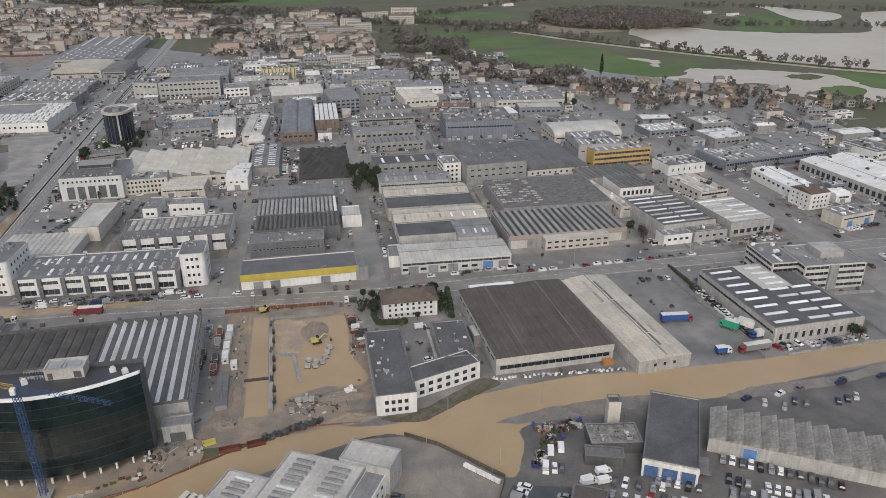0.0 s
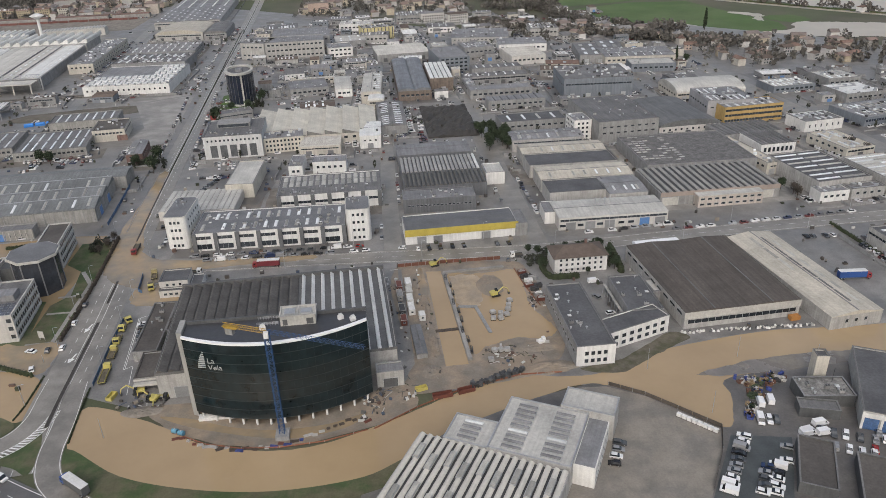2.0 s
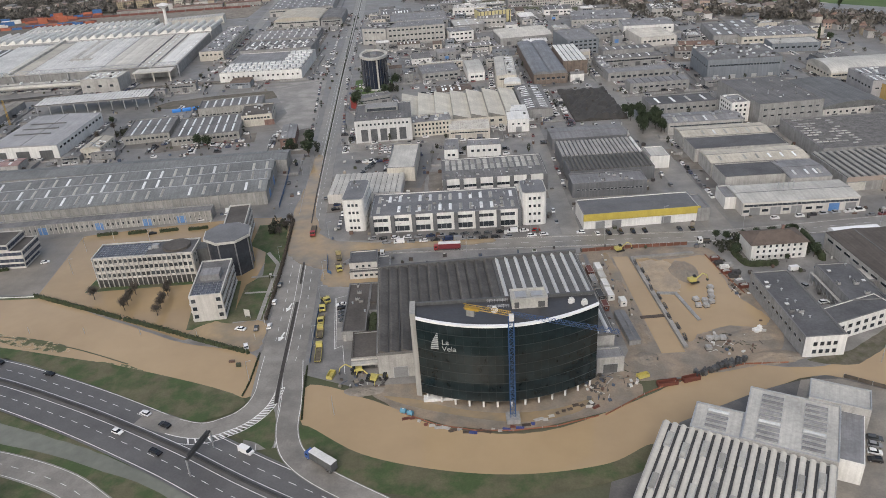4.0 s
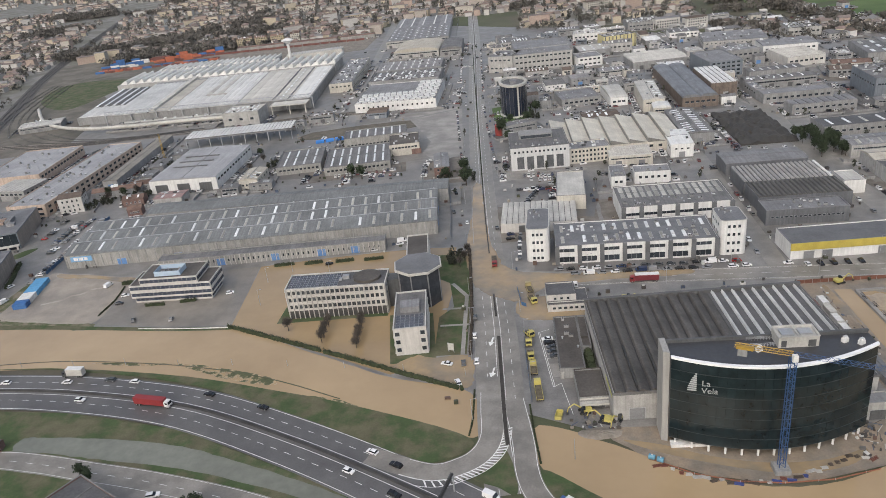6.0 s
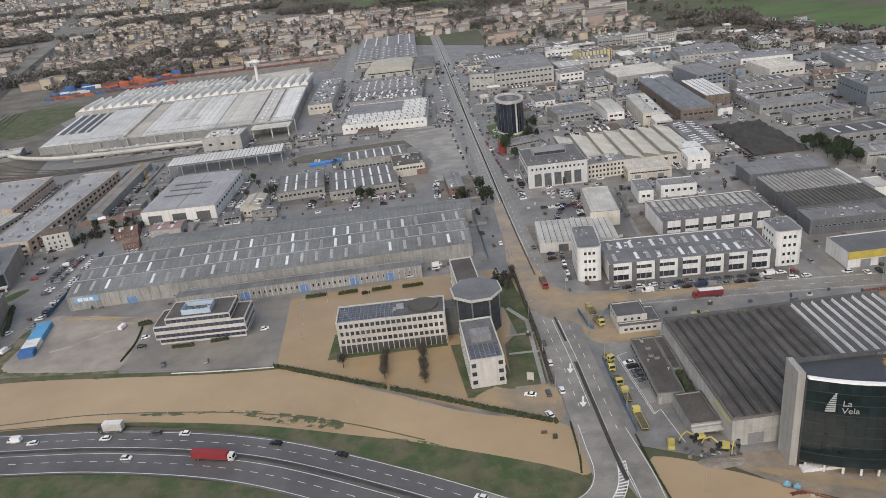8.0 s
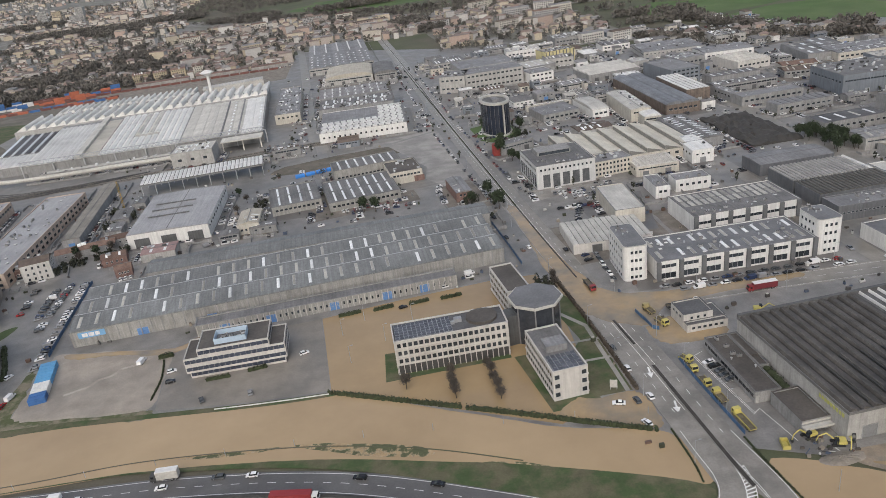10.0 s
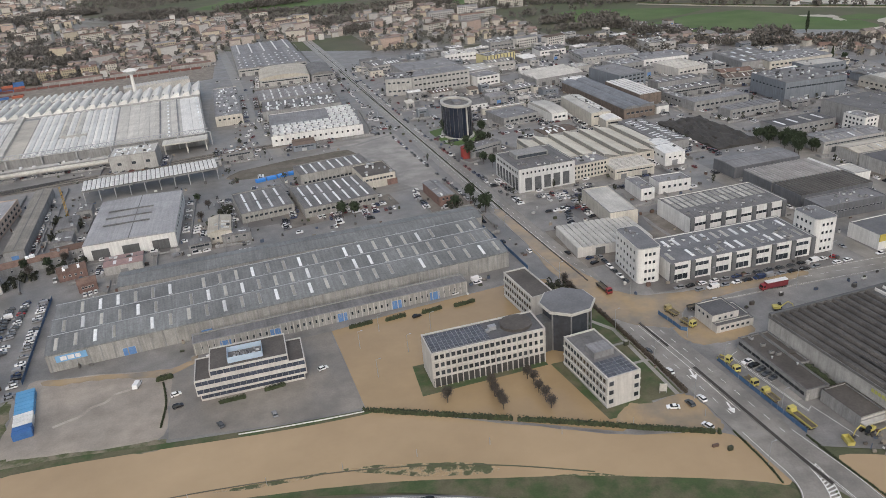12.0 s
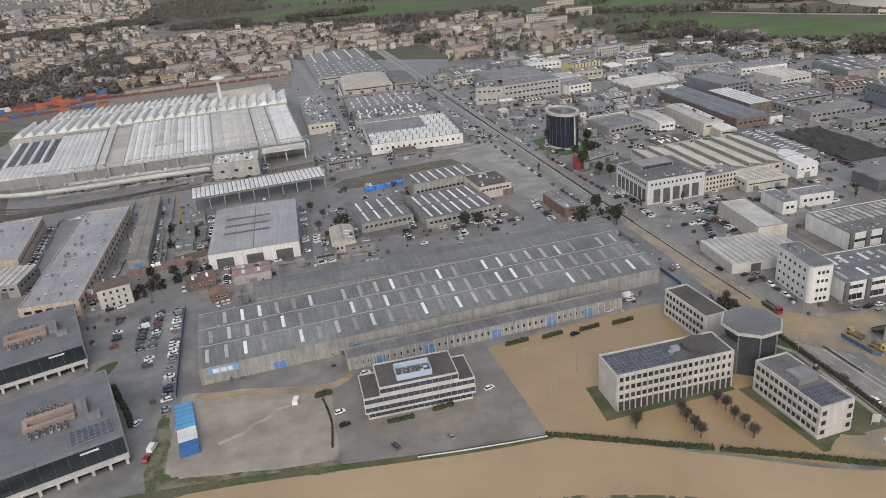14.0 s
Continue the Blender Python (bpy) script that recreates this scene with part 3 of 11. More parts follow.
# flooded canal, from the west of the offices to the east
sheet("water_west", [(-640, 318), (-520, 313), (-425, 306), (-380, 302.5), (-322, 295), (-290, 292.5), (-243, 266.5), (-214, 249.5), (-182, 237), (-180, 212), (-225, 233), (-256, 244), (-296, 256.5), (-349, 266.5), (-400, 269), (-520, 274), (-640, 276)], 0.02, WATER, "brown muddy flood water in a canal", "water", rough_edge=0.3)
sheet("water_east", [(-158, 217), (-131, 203.5), (-114, 191.5), (-90, 185.5), (-71, 188), (-45, 199), (-30, 206), (-7, 212), (19, 209), (51, 220.5), (97, 226), (137, 224), (228, 228), (420, 250), (420, 232), (217, 214), (146, 204), (110, 203), (66, 200), (61, 190), (56, 178), (51.5, 175.6), (46, 180.6), (40.5, 187), (33, 195.3), (22, 202.3), (8, 203), (-33, 188), (-49, 176), (-64, 169.5), (-89, 167.5), (-114, 171.5), (-138, 180), (-158, 196)], 0.02, WATER, "brown muddy flood water in a canal", "water", rough_edge=0.3)
sheet("water_car_park", [(-295, 354.9), (-260, 360.1), (-212, 364.2), (-193, 362.2), (-192, 318), (-197, 258), (-213, 251), (-243, 268), (-291, 294)], 0.012, BROWNWATER, "muddy water over a flooded car park", "water", closed_smooth=False, rough_edge=0.2)
sheet("water_crossroads", [(-186.5, 450.5), (-182, 451.5), (-178.5, 403.7), (-173, 353.9), (-163, 331.1), (-130, 324.8), (-88, 322.2), (-89, 317), (-130, 316), (-150, 313), (-158, 302), (-166, 303), (-178, 312), (-184, 325.9), (-187.5, 353.9), (-186.5, 403.7)], 0.055, SHALLOW, "thin muddy water over the road", "water", rough_edge=0.8)
sheet("water_office_corner", [(-213, 254), (-205, 263), (-197, 261), (-186, 262), (-181.5, 257), (-181, 243), (-185, 240.5), (-198, 247.5)], 0.034, SHALLOW, "thin muddy water at the office corner", "water", rough_edge=0.5)
sheet("yard_stepped_office", [(-361, 350), (-330, 353), (-296, 355), (-291, 296), (-322, 298), (-360, 304)], 0.006, two_tone("brown_wet_asphalt", (0.165, 0.152, 0.135), (0.235, 0.213, 0.185), 0.05, 0.36, rough2=0.55, lo=0.36, hi=0.62), "brownish wet asphalt round the stepped offices", "yard", closed_smooth=False)
sheet("water_yard", [(-132, 208), (-118, 200), (-90, 191), (-70, 193), (-62, 200), (-75, 196), (-92, 195.5), (-108, 199.5), (-120, 205)], 0.03, SHALLOW, "muddy puddle before the glass tower", "water")

# banks and verges
sheet("grass_motorway_verge", [(-640, 275), (-400, 269.5), (-345, 264), (-292, 250.5), (-243, 227.5), (-203, 205), (-192, 201), (-181, 212), (-225, 233), (-256, 244), (-296, 256.5), (-349, 266.5), (-400, 270), (-640, 277)], 0.06, GRASS, "wet grass verge of the motorway", "grass")
sheet("grass_slip_triangle", [(-170.0, 207), (-172.3, 199.5), (-179.5, 193.2), (-172, 189), (-166.6, 185.5), (-166.4, 195)], 0.06, GRASS, "grass triangle between slip roads", "grass")
sheet("grass_canal_south", [(-158, 196), (-138, 181), (-114, 172), (-89, 168), (-64, 170), (-49, 177), (-44, 172), (-64, 163), (-95, 159), (-125, 163), (-150, 172), (-157, 182)], 0.05, GRASS, "grass bank of the canal", "grass")
sheet("grass_south_field", [(-560, 250), (-400, 243), (-334, 236), (-285, 223), (-252, 206), (-190, 174), (-120, 130), (-76, 100), (-76, -60), (-560, -60)], -0.01, GRASS, "grass embankment south of the motorway", "grass", closed_smooth=False)
sheet("grass_office", [(-197, 262), (-184, 262), (-184, 353.9), (-203, 353.9), (-203, 331.1), (-194, 322.8), (-191, 300), (-197, 292)], 0.03, GRASS, "lawn beside the offices", "grass", closed_smooth=False)
sheet("grass_office_south", [(-214, 258), (-196, 258), (-196, 262), (-200, 296), (-219, 296)], 0.025, GRASS, "grass strip round the offices", "grass", closed_smooth=False)
sheet("grass_office_west", [(-270, 294.5), (-220, 296), (-220, 300), (-263, 298), (-264, 315), (-269, 315)], 0.025, GRASS, "grass strip round the offices", "grass", closed_smooth=False)
sheet("grass_bank_west", [(-640, 322.8), (-420, 309), (-375, 304), (-322, 297), (-292, 294.5), (-291, 292), (-322, 294), (-380, 301.5), (-425, 305), (-640, 316)], 0.05, GRASS, "grass bank of the canal", "grass")

# cross street and main road
main_line = smooth([(-166.2, 186), (-169, 212), (-170.6, 250), (-171.6, 277), (-173, 300), (-175.6, 346), (-178.7, 403), (-183, 500), (-190, 675), (-195.5, 860), (-205, 1120), (-214, 1330)], n=8)
near_main, far_main = [p for p in main_line if p.y < 350], [p for p in main_line if p.y > 340]
solid("road_main", ribbon(ribbon(Shape(), near_main, -7.6, 9.4, 0.03), far_main, -6.9, 7.2, 0.028), ROAD, "wet grey main road", "road")
cross_line = smooth([(-168, 319.5), (-110, 318), (-40, 313.5), (20, 310), (90, 313), (150, 316), (262, 319), (420, 322.6)], n=6)
solid("road_cross", ribbon(Shape(), cross_line, -6.0, 5.0, 0.035), ROAD, "wet grey cross street", "road")
side_line = smooth([(-297, 640), (-300, 664), (-308, 715), (-319, 930), (-333, 1180), (-344, 1320)], n=6)
solid("road_side", ribbon(Shape(), side_line, -5.0, 5.0, 0.02), ROAD, "narrow street beside the white factories", "road")
lane_east = smooth([(22, 310), (22, 402.8), (24, 526.2), (40, 649.5), (60, 772.9)], n=6)
solid("road_lane", ribbon(Shape(), lane_east, -6.5, 6.0, 0.02), ROAD, "service street between warehouses", "road")
lane_mid = smooth([(-47, 318), (-46, 382.5), (-44, 475.3), (-48, 568.3)], n=6)
solid("road_lane_middle", ribbon(Shape(), lane_mid, -4.5, 4.5, 0.02), ROAD, "service street between warehouses", "road")
far_lane = smooth([(262, 230), (268, 320), (266, 423.4), (258, 567.3), (250, 772.9)], n=6)
solid("road_east", ribbon(Shape(), far_lane, -8, 8, 0.02), ROAD, "wide street on the east side", "road")
marks = Shape()
dashes(marks, near_main, 5.2, 3, 4.5, 0.18, 0.045)
dashes(marks, near_main, -4.2, 3, 4.5, 0.18, 0.045)
dashes(marks, far_main, 3.6, 3, 4.5, 0.16, 0.045)
dashes(marks, far_main, -3.4, 3, 4.5, 0.16, 0.045)
dashes(marks, cross_line, -0.5, 4, 4, 0.16, 0.05)
ribbon(marks, main_line, 1.45, 1.65, 0.045)
ribbon(marks, main_line, -1.0, -0.8, 0.045)
ribbon(marks, cross_line, 4.4, 4.55, 0.05)
ribbon(marks, cross_line, -5.5, -5.35, 0.05)
solid("road_marking", marks, PAINT, "white painted lane lines on the road", "road marking")

# motorway
mway = smooth([(-720, 262), (-560, 264), (-460, 262), (-392, 255), (-341.5, 249.5), (-289.6, 237), (-242, 214.8), (-199, 190), (-170, 171), (-120, 140), (-40, 85), (160, -60), (420, -260)], n=8)
solid("motorway", ribbon(Shape(), mway, -12.2, 11.2, 0.05), MOTORWAY, "dark wet dual carriageway", "road")
mm = Shape()
for off in (10.2, 1.6, -1.8, -11.3):
    ribbon(mm, mway, off - 0.12, off + 0.12, 0.065)
for off in (6.0, -6.0):
    dashes(mm, mway, off, 3.0, 3.2, 0.2, 0.065)
solid("motorway_marking", mm, PAINT, "white dashed lane lines of the motorway", "road marking")
rail_s = Shape()
ribbon(rail_s, mway, -0.35, -0.1, 0.05, z1=0.85), ribbon(rail_s, mway, 0.1, 0.35, 0.05, z1=0.85)
solid("crash_barrier", rail_s, MATS["dark_gutter"], "dark steel crash barrier along the central reservation", "crash barrier")

# slip road with its white hatching
slip = smooth([(-174.6, 246), (-174.2, 226), (-173.9, 214), (-176.6, 205.2), (-183, 199.3), (-194, 196.8), (-214, 205.5)], n=8)
solid("slip_road", ribbon(Shape(), slip, -4.0, 4.0, 0.07), ROAD, "curved slip road to the motorway", "road")
slip2 = smooth([(-166.5, 232), (-163.8, 210), (-163, 196), (-161, 187), (-157, 180), (-148, 171.5), (-130, 159)], n=8)
solid("slip_road_east", ribbon(Shape(), slip2, -3.9, 3.9, 0.068), ROAD, "curved slip road to the motorway", "road")
hatch = Shape()
for i in range(26):
    k = 15 + i
    p = slip[k]
    d = (slip[k + 1] - slip[k - 1]).normalized()
    nrm = Vector((-d.y, d.x))
    a, b = p + nrm * 3.9, p + nrm * 6.6 - d * 1.6
    e = d * 0.3
    hatch.poly([(*(a - e), 0.085), (*(a + e), 0.085), (*(b + e), 0.085), (*(b - e), 0.085)])
ribbon(hatch, slip[6:44], 3.6, 3.9, 0.085), ribbon(hatch, slip[14:42], 6.4, 6.65, 0.085)
ribbon(hatch, slip[4:44], -3.7, -3.5, 0.085)
ribbon(hatch, slip2, 3.4, 3.6, 0.085), ribbon(hatch, slip2, -3.6, -3.4, 0.085)
solid("slip_marking", hatch, PAINT, "white hatched markings beside the slip road", "road marking")
sheet("hatched_apron", [(-169.6, 222), (-171.5, 222), (-174, 206), (-182, 198.5), (-190, 196.5), (-190, 192.5), (-181, 193.5), (-172.6, 200), (-169.3, 207)], 0.066, ROAD, "asphalt apron under the hatching", "road", closed_smooth=False)
for x, y in ((-172.6, 229), (-173.3, 251), (-173.8, 272.5)):
    s = Shape().poly([(-0.35, -1, 0), (0.35, -1, 0), (0.35, 2.6, 0), (-0.35, 2.6, 0)]).poly([(-1.3, 2.6, 0), (1.3, 2.6, 0), (0, 5.8, 0)])
    ob = tagged(new("road_arrow", s.mesh("road_arrow", PAINT)), "white arrow painted on the main road", "road arrow", "arrows on the main road", "structure")
    ob.matrix_world = pose(x, y, 0.05, 0, 0, 168)

sheet("gravel_bank", [(54.5, 203), (70, 207.6), (94, 210), (116, 209.3), (126, 205), (110, 202.4), (96, 201.6), (73.5, 201)], 0.035, SHALLOW_GREY, "grey gravel bank just under the flood", "bank", rough_edge=0.5)
sheet("gravel_bank_east", [(141, 203), (150, 206.4), (166, 208), (194, 208.8), (232, 216), (300, 226), (300, 219), (230, 211), (190, 203), (150, 201)], 0.035, SHALLOW_GREY, "grey gravel bank just under the flood", "bank", rough_edge=0.5)
svc = smooth([(-430, 185), (-380, 203), (-352, 210.5), (-331, 208), (-310, 203), (-285, 197), (-253, 187.3), (-230, 177.5), (-215, 167), (-195, 150), (-170, 120)], n=6)
solid("road_service", ribbon(Shape(), svc, -4.8, 4.6, 0.012), ROAD, "grey service road south of the motorway", "road")
smk = Shape()
dashes(smk, svc, -0.3, 3, 4, 0.16, 0.03)
ribbon(smk, svc, -4.2, -4.05, 0.03), ribbon(smk, svc, 4.0, 4.15, 0.03)
solid("service_marking", smk, PAINT, "white lane lines of the service road", "road marking")
sheet("service_apron", [(-312, 201), (-283, 193.5), (-256, 184), (-249, 178), (-257, 172), (-270, 172), (-300, 193)], 0.008, ROAD, "worn grey apron before the works", "yard", closed_smooth=False)
sheet("yard_stepped_factory", [(8, 202.6), (21, 201.8), (32.5, 194.6), (40.3, 186), (50.3, 175.2), (46.3, 165.4), (36.6, 150.4), (20, 124), (-30, 124), (0, 190)], -0.008, two_tone("muddy_concrete", (0.235, 0.21, 0.175), (0.18, 0.165, 0.145), 0.06, 0.4, rough2=0.6), "pale muddy concrete yard beside the stepped factory", "yard", closed_smooth=False)
# Netting over the cars is drawn only as this added dark ground sheet.
sheet("yard_netted", [(52.1, 172), (70.2, 168), (56.6, 142.4), (34.3, 146)], -0.006, NETTED, "dark ground sheet standing in for netting over the parked cars", "yard", closed_smooth=False)


# ---- the glass tower and its works ----
def glass_tower():
    """A curved dark glass office block under construction, with a white roof edge and a stone end wall."""
    root = thing("office_tower", "dark curved glass office tower with white roof edge and lettering", "office building", -89.15, 204)
    H, k = 32.0, 24
    xs = [-29.4 + 58.8 * i / k for i in range(k + 1)]
    fy = lambda x: -6.2 + 9.0 * (x / 30.3) ** 2 + 0.8 * (x / 30.3)
    front = [(x, fy(x)) for x in xs]
    back = [(29.4, 9.5), (-29.4, 10.5)]
    part("core", Shape().prism([(x, y + 0.35) for x, y in front] + back, 2.6, H - 1.0), DARKWALL, root)
    floors = 8
    fh = (H - 3.2) / floors
    for j in range(floors):
        for i in range(k):
            (xa, ya), (xb, yb) = front[i], front[i + 1]
            z0, z1 = 3.0 + fh * j + 0.03, 3.0 + fh * (j + 1) - 0.03
            dx = (xb - xa) * 0.008
            part("glass_panel", Shape().prism([(xa + dx, ya), (xb - dx, yb), (xb - dx, yb + 0.2), (xa + dx, ya + 0.2)], z0, z1), CURTAIN, root)
    for j in range(1, floors):
        z = 3.0 + fh * j
        rim = Shape()
        n = len(rim.v)
        for x, y in front:
            rim.v.extend([(x, y - 0.04, z - 0.14), (x, y - 0.04, z + 0.14), (x, y + 0.1, z + 0.14), (x, y + 0.1, z - 0.14)])
        for q in range(k):
            a, b = n + 4 * q, n + 4 * q + 4
            for u in range(4):
                w = (u + 1) % 4
                rim.f.append((a + u, b + u, b + w, a + w))
                rim.s.append(0)
        part("floor_band", rim, mat("glazing_bar", (0.022, 0.031, 0.034), 0.3, 0.3, 0.2, 1.0), root)
    trim = Shape()
    for i in range(k):
        (xa, ya), (xb, yb) = front[i], front[i + 1]
        trim.prism([(xa, ya - 0.4), (xb, yb - 0.4), (xb, yb + 0.7), (xa, ya + 0.7)], H - 0.1, H + 0.6)
    part("roof_edge", trim, mat("white_enamel", (0.8, 0.8, 0.8), 0.35, 0.05), root, "bright white curved roof edge")
    part("roof", Shape().prism([(x, y + 0.72) for x, y in front] + back, H - 0.9, H - 0.2), mat("wet_membrane_roof", (0.05, 0.05, 0.054), 0.35, 0.25, 0.1, 1.0), root)
    part("parapet", Shape().box(-29.3, 29.3, 9.6, 10.4, H - 0.2, H + 0.9), DARKWALL, root)
    part("end_wall", Shape().prism([(-31.3, 3.4), (-29.5, 2.6), (-29.5, 11.0), (-31.3, 11.0)], 0, H + 1.0), mat("pale_stone_cladding", (0.30, 0.295, 0.28), 0.7, 0.1, 0.2, 2.0, streak=0.1), root, "pale stone end wall")
    for i in range(13):
        x = -27.5 + 55 * i / 12
        part("column", Shape().rod((0, 0, 0), (0, 0, 2.7), 0.38, 0, 8), WHITE, root, at=pose(x, fy(x) + 0.9, 0))
    part("plinth", Shape().box(-29, -17, -0.5, 2.0, 0, 1.1), WHITE, root)
    pent = part("penthouse", ring(11.4, 6.4, 0.3, H - 0.2, H + 3.3).box(-5.39, 5.39, -2.89, 2.89, H + 2.4, H + 2.8), LIGHTROOF, root, "pale rooftop plant room", at=pose(7.4, 7.1, 0))
    part("roof_frame", ring(11.8, 6.8, 0.4, H + 3.3, H + 3.5).box(-0.2, 0.2, -2.9, 2.9, H + 3.32, H + 3.48), LIGHTROOF, pent, "open white steel roof frame")
    part("plant_box", Shape().box(-4.4, -0.9, -1.8, 1.8, H + 2.8, H + 3.4).box(0.8, 4.4, -1.4, 1.4, H + 2.8, H + 3.3), METAL, pent)
    part("doorway", Shape().box(-4.9, -3.4, -3.26, -3.21, H, H + 2.2).box(2.7, 4.9, -3.26, -3.21, H, H + 2.2), DARKWALL, pent)
    rail = Shape()
    for i in range(9):
        rail.rod((-6.0 + 0.85 * i, 0, H - 0.2), (-6.0 + 0.85 * i, 0, H + 1.1), 0.05, 0, 4)
    for z in (0.4, 0.75, 1.1):
        rail.rod((-6.0, 0, H + z), (1.0, 0, H + z), 0.05, 0, 4)
    part("railing", rail, METAL, root, "grey steel roof railing", at=pose(0, 5.0, 0))
    part("railing", rail, METAL, root, "grey steel roof railing", at=pose(0, 8.6, 0))
    for x, y in ((21, 5.5), (25, 4.0), (-4.0, 3.0)):
        part("wrapped_unit", Shape().box(-0.9, 0.9, -0.6, 0.6, 0, 1.3).box(-0.5, 0.6, -0.4, 0.5, 1.3, 1.9), WHITE, root, "white wrapped roof unit", at=pose(x, y, H - 0.2, 0, 0, 25))
    LETTER = mat("grey_white_letters", (0.36, 0.38, 0.38), 0.4, 0.05)
    for text, z in (("La", 24.9), ("Vela", 22.4)):
        cu = bpy.data.curves.new("lettering", "FONT")
        cu.body, cu.size, cu.extrude = text, 2.7, 0.04
        tmp = bpy.data.objects.new("lettering_shape", cu)
        me = bpy.data.meshes.new_from_object(tmp)
        bpy.data.objects.remove(tmp)
        me.materials.append(LETTER)
        part("lettering", me, None, root, "white letters on dark glass", at=pose(-21.6, fy(-19.3) - 0.25, z, 90, 0, -12))
    sail = Shape()
    for i in range(9):
        z = 22.2 + i * 0.72
        left = -1.3 + 2.1 * (i / 8) ** 1.6
        sail.prism([(left, -0.05), (1.3, -0.05), (1.3, 0.05), (left, 0.05)], z, z + 0.45)
    part("sail_emblem", sail, LETTER, root, "white emblem of stacked bars", at=pose(-23.9, fy(-23.9) - 0.35, 0, 0, 0, -14))
    return root


glass_tower()
WH_X, WH_Y, WH_ROT = -93.3, 250.3, 2.4
wh = hall("long warehouse with dark and white ribbed concrete roof shells", WH_X, WH_Y, 83.5, 61.5, 10.6, WH_ROT, PRECAST, mat("sooty_roof_shell", (0.082, 0.076, 0.07), 0.75, 0.35, 0.12, 1.2, piece=0.18), "ribs", 12, 1.3, "y", fill=0.86, span=(-41.6, 6.1), angular=True)
ribs(wh, 83.5, 61.5, 9, 10.58, WHITEROOF, "y", 1.3, 0.36, x0=6.1, x1=41.6, angular=True)
part("roof_deck", Shape().box(6.2, 41.4, -30.2, 30.2, 10.5, 10.72), mat("dark_roof_deck", (0.10, 0.10, 0.10), 0.7, 0.25, 0.12, 1.2), wh)
part("end_fascia", Shape().box(-41.9, 41.9, 29.6, 31.0, 10.6, 12.1), mat("dark_roof_deck", (0.10, 0.10, 0.10)), wh, "dark end fascia of the roof shells")
for i in range(4):
    part("roof_slit", Shape().box(-0.18, 0.18, -12, 12, 10.6, 11.5), GUTTER, wh, "dark open slit between the shells", at=pose(-33.5 + 7.9 * i, -16, 0))
part("fascia", ring(83.9, 61.9, 0.3, 10.0, 11.0), MIDROOF, wh)
for i in range(9):
    part("sign_letter", Shape().box(-0.5, 0.5, -0.12, -0.04, 0, 1.3), mat("yellow_green_sign", (0.42, 0.42, 0.12), 0.6, 0.1), wh, "worn yellow-green lettering", at=face_at(83.5, 61.5, "W", 17.5 + 1.35 * i, 7.6))
windows(wh, 83.5, 61.5, "E", 10, 7.5, 3.0, 1.4)
door(wh, 83.5, 61.5, "S", -34, 5, 4.5)
shed = hall("grey lean-to shed at the end of the warehouse", -53.5, 216.0, 9.5, 6.0, 6.0, 2.4, PRECAST, GREYROOF, name="shed", cat="shed")
door(shed, 9.5, 6.0, "S", 0, 5.0, 3.6, DARKWALL)
annex = hall("low brown-roofed workshop with a planted court", -144.6, 261.0, 9.2, 36.5, 4.0, 0.0, GREYWALL, BROWNROOF, name="workshop", cat="workshop")
clutter(annex, -3.5, 3.5, -16, 16, 4.0, 6, 12)
band(annex, 9.2, 36.5, "W", 2.4, 1.2, GLASS, panes=14)
annex_n = hall("low brown-roofed wing beside the planted court", -138.1, 268.0, 3.7, 22.5, 4.0, 0.0, GREYWALL, BROWNROOF, name="workshop", cat="workshop")
part("roof_hatch", Shape().box(-1.5, 1.0, -1.0, 1.0, 4.0, 4.7).box(-1.6, 1.1, -1.1, 1.1, 4.7, 4.8), BROWNROOF, annex_n, at=pose(0, -4, 0))
annex2 = hall("low workshop with a pale steel canopy edge", -139.4, 233.2, 9.6, 16.4, 4.4, 2.0, GREYWALL, BROWNROOF, name="workshop", cat="workshop", coping=BROWNROOF)
part("canopy", Shape().box(-4.9, 4.9, -10.2, -8.3, 2.6, 3.0).box(-4.9, 4.9, -10.3, -10.2, 2.5, 3.3), LIGHTROOF, annex2)
part("fascia", Shape().box(-4.9, 4.9, -8.45, -8.25, 3.7, 4.3), LIGHTROOF, annex2)
door(annex2, 9.6, 16.4, "S", 0, 7.0, 2.4, DARKWALL)
sheet("pale_pad", [(-152.6, 252.6), (-148.9, 252.6), (-148.6, 244), (-151.6, 244)], 0.035, CONCRETE_YARD, "pale concrete pad beside the low workshop", "yard", closed_smooth=False)
vp = thing("roof_cowl", "stubby grey ventilation cowl on the concrete pad", "vent", -148.3, 243.4)
part("drum", Shape().rod((0, 0, 0), (0, 0, 2.6), 0.8, 0, 12).rod((0, 0, 2.6), (0, 0, 3.0), 1.0, 0, 12), PRECAST, vp)
hut = hall("small white two-storey gatehouse with a dark roof", -144.6, 299.6, 12.2, 11.4, 6.0, 1.0, OFFICEWALL, BITUMEN, name="gatehouse", cat="house", coping=BITUMEN)
windows(hut, 12.2, 11.4, "S", 3, 4.6, 1.2, 1.2, 2.0), windows(hut, 12.2, 11.4, "W", 3, 4.6, 1.3, 1.3)
gf = hall("low white ground floor of the gatehouse with a dark flat roof", -142.0, 292.3, 17.0, 3.0, 3.0, 0.5, OFFICEWALL, BITUMEN, name="gatehouse_range", cat="house")
windows(gf, 17.0, 3.0, "S", 6, 1.7, 1.5, 1.2)
ge = hall("low dark-roofed annex of the gatehouse", -135.7, 299.5, 5.2, 11.0, 3.0, 0.5, WHITE, BITUMEN, name="gatehouse_annex", cat="house")


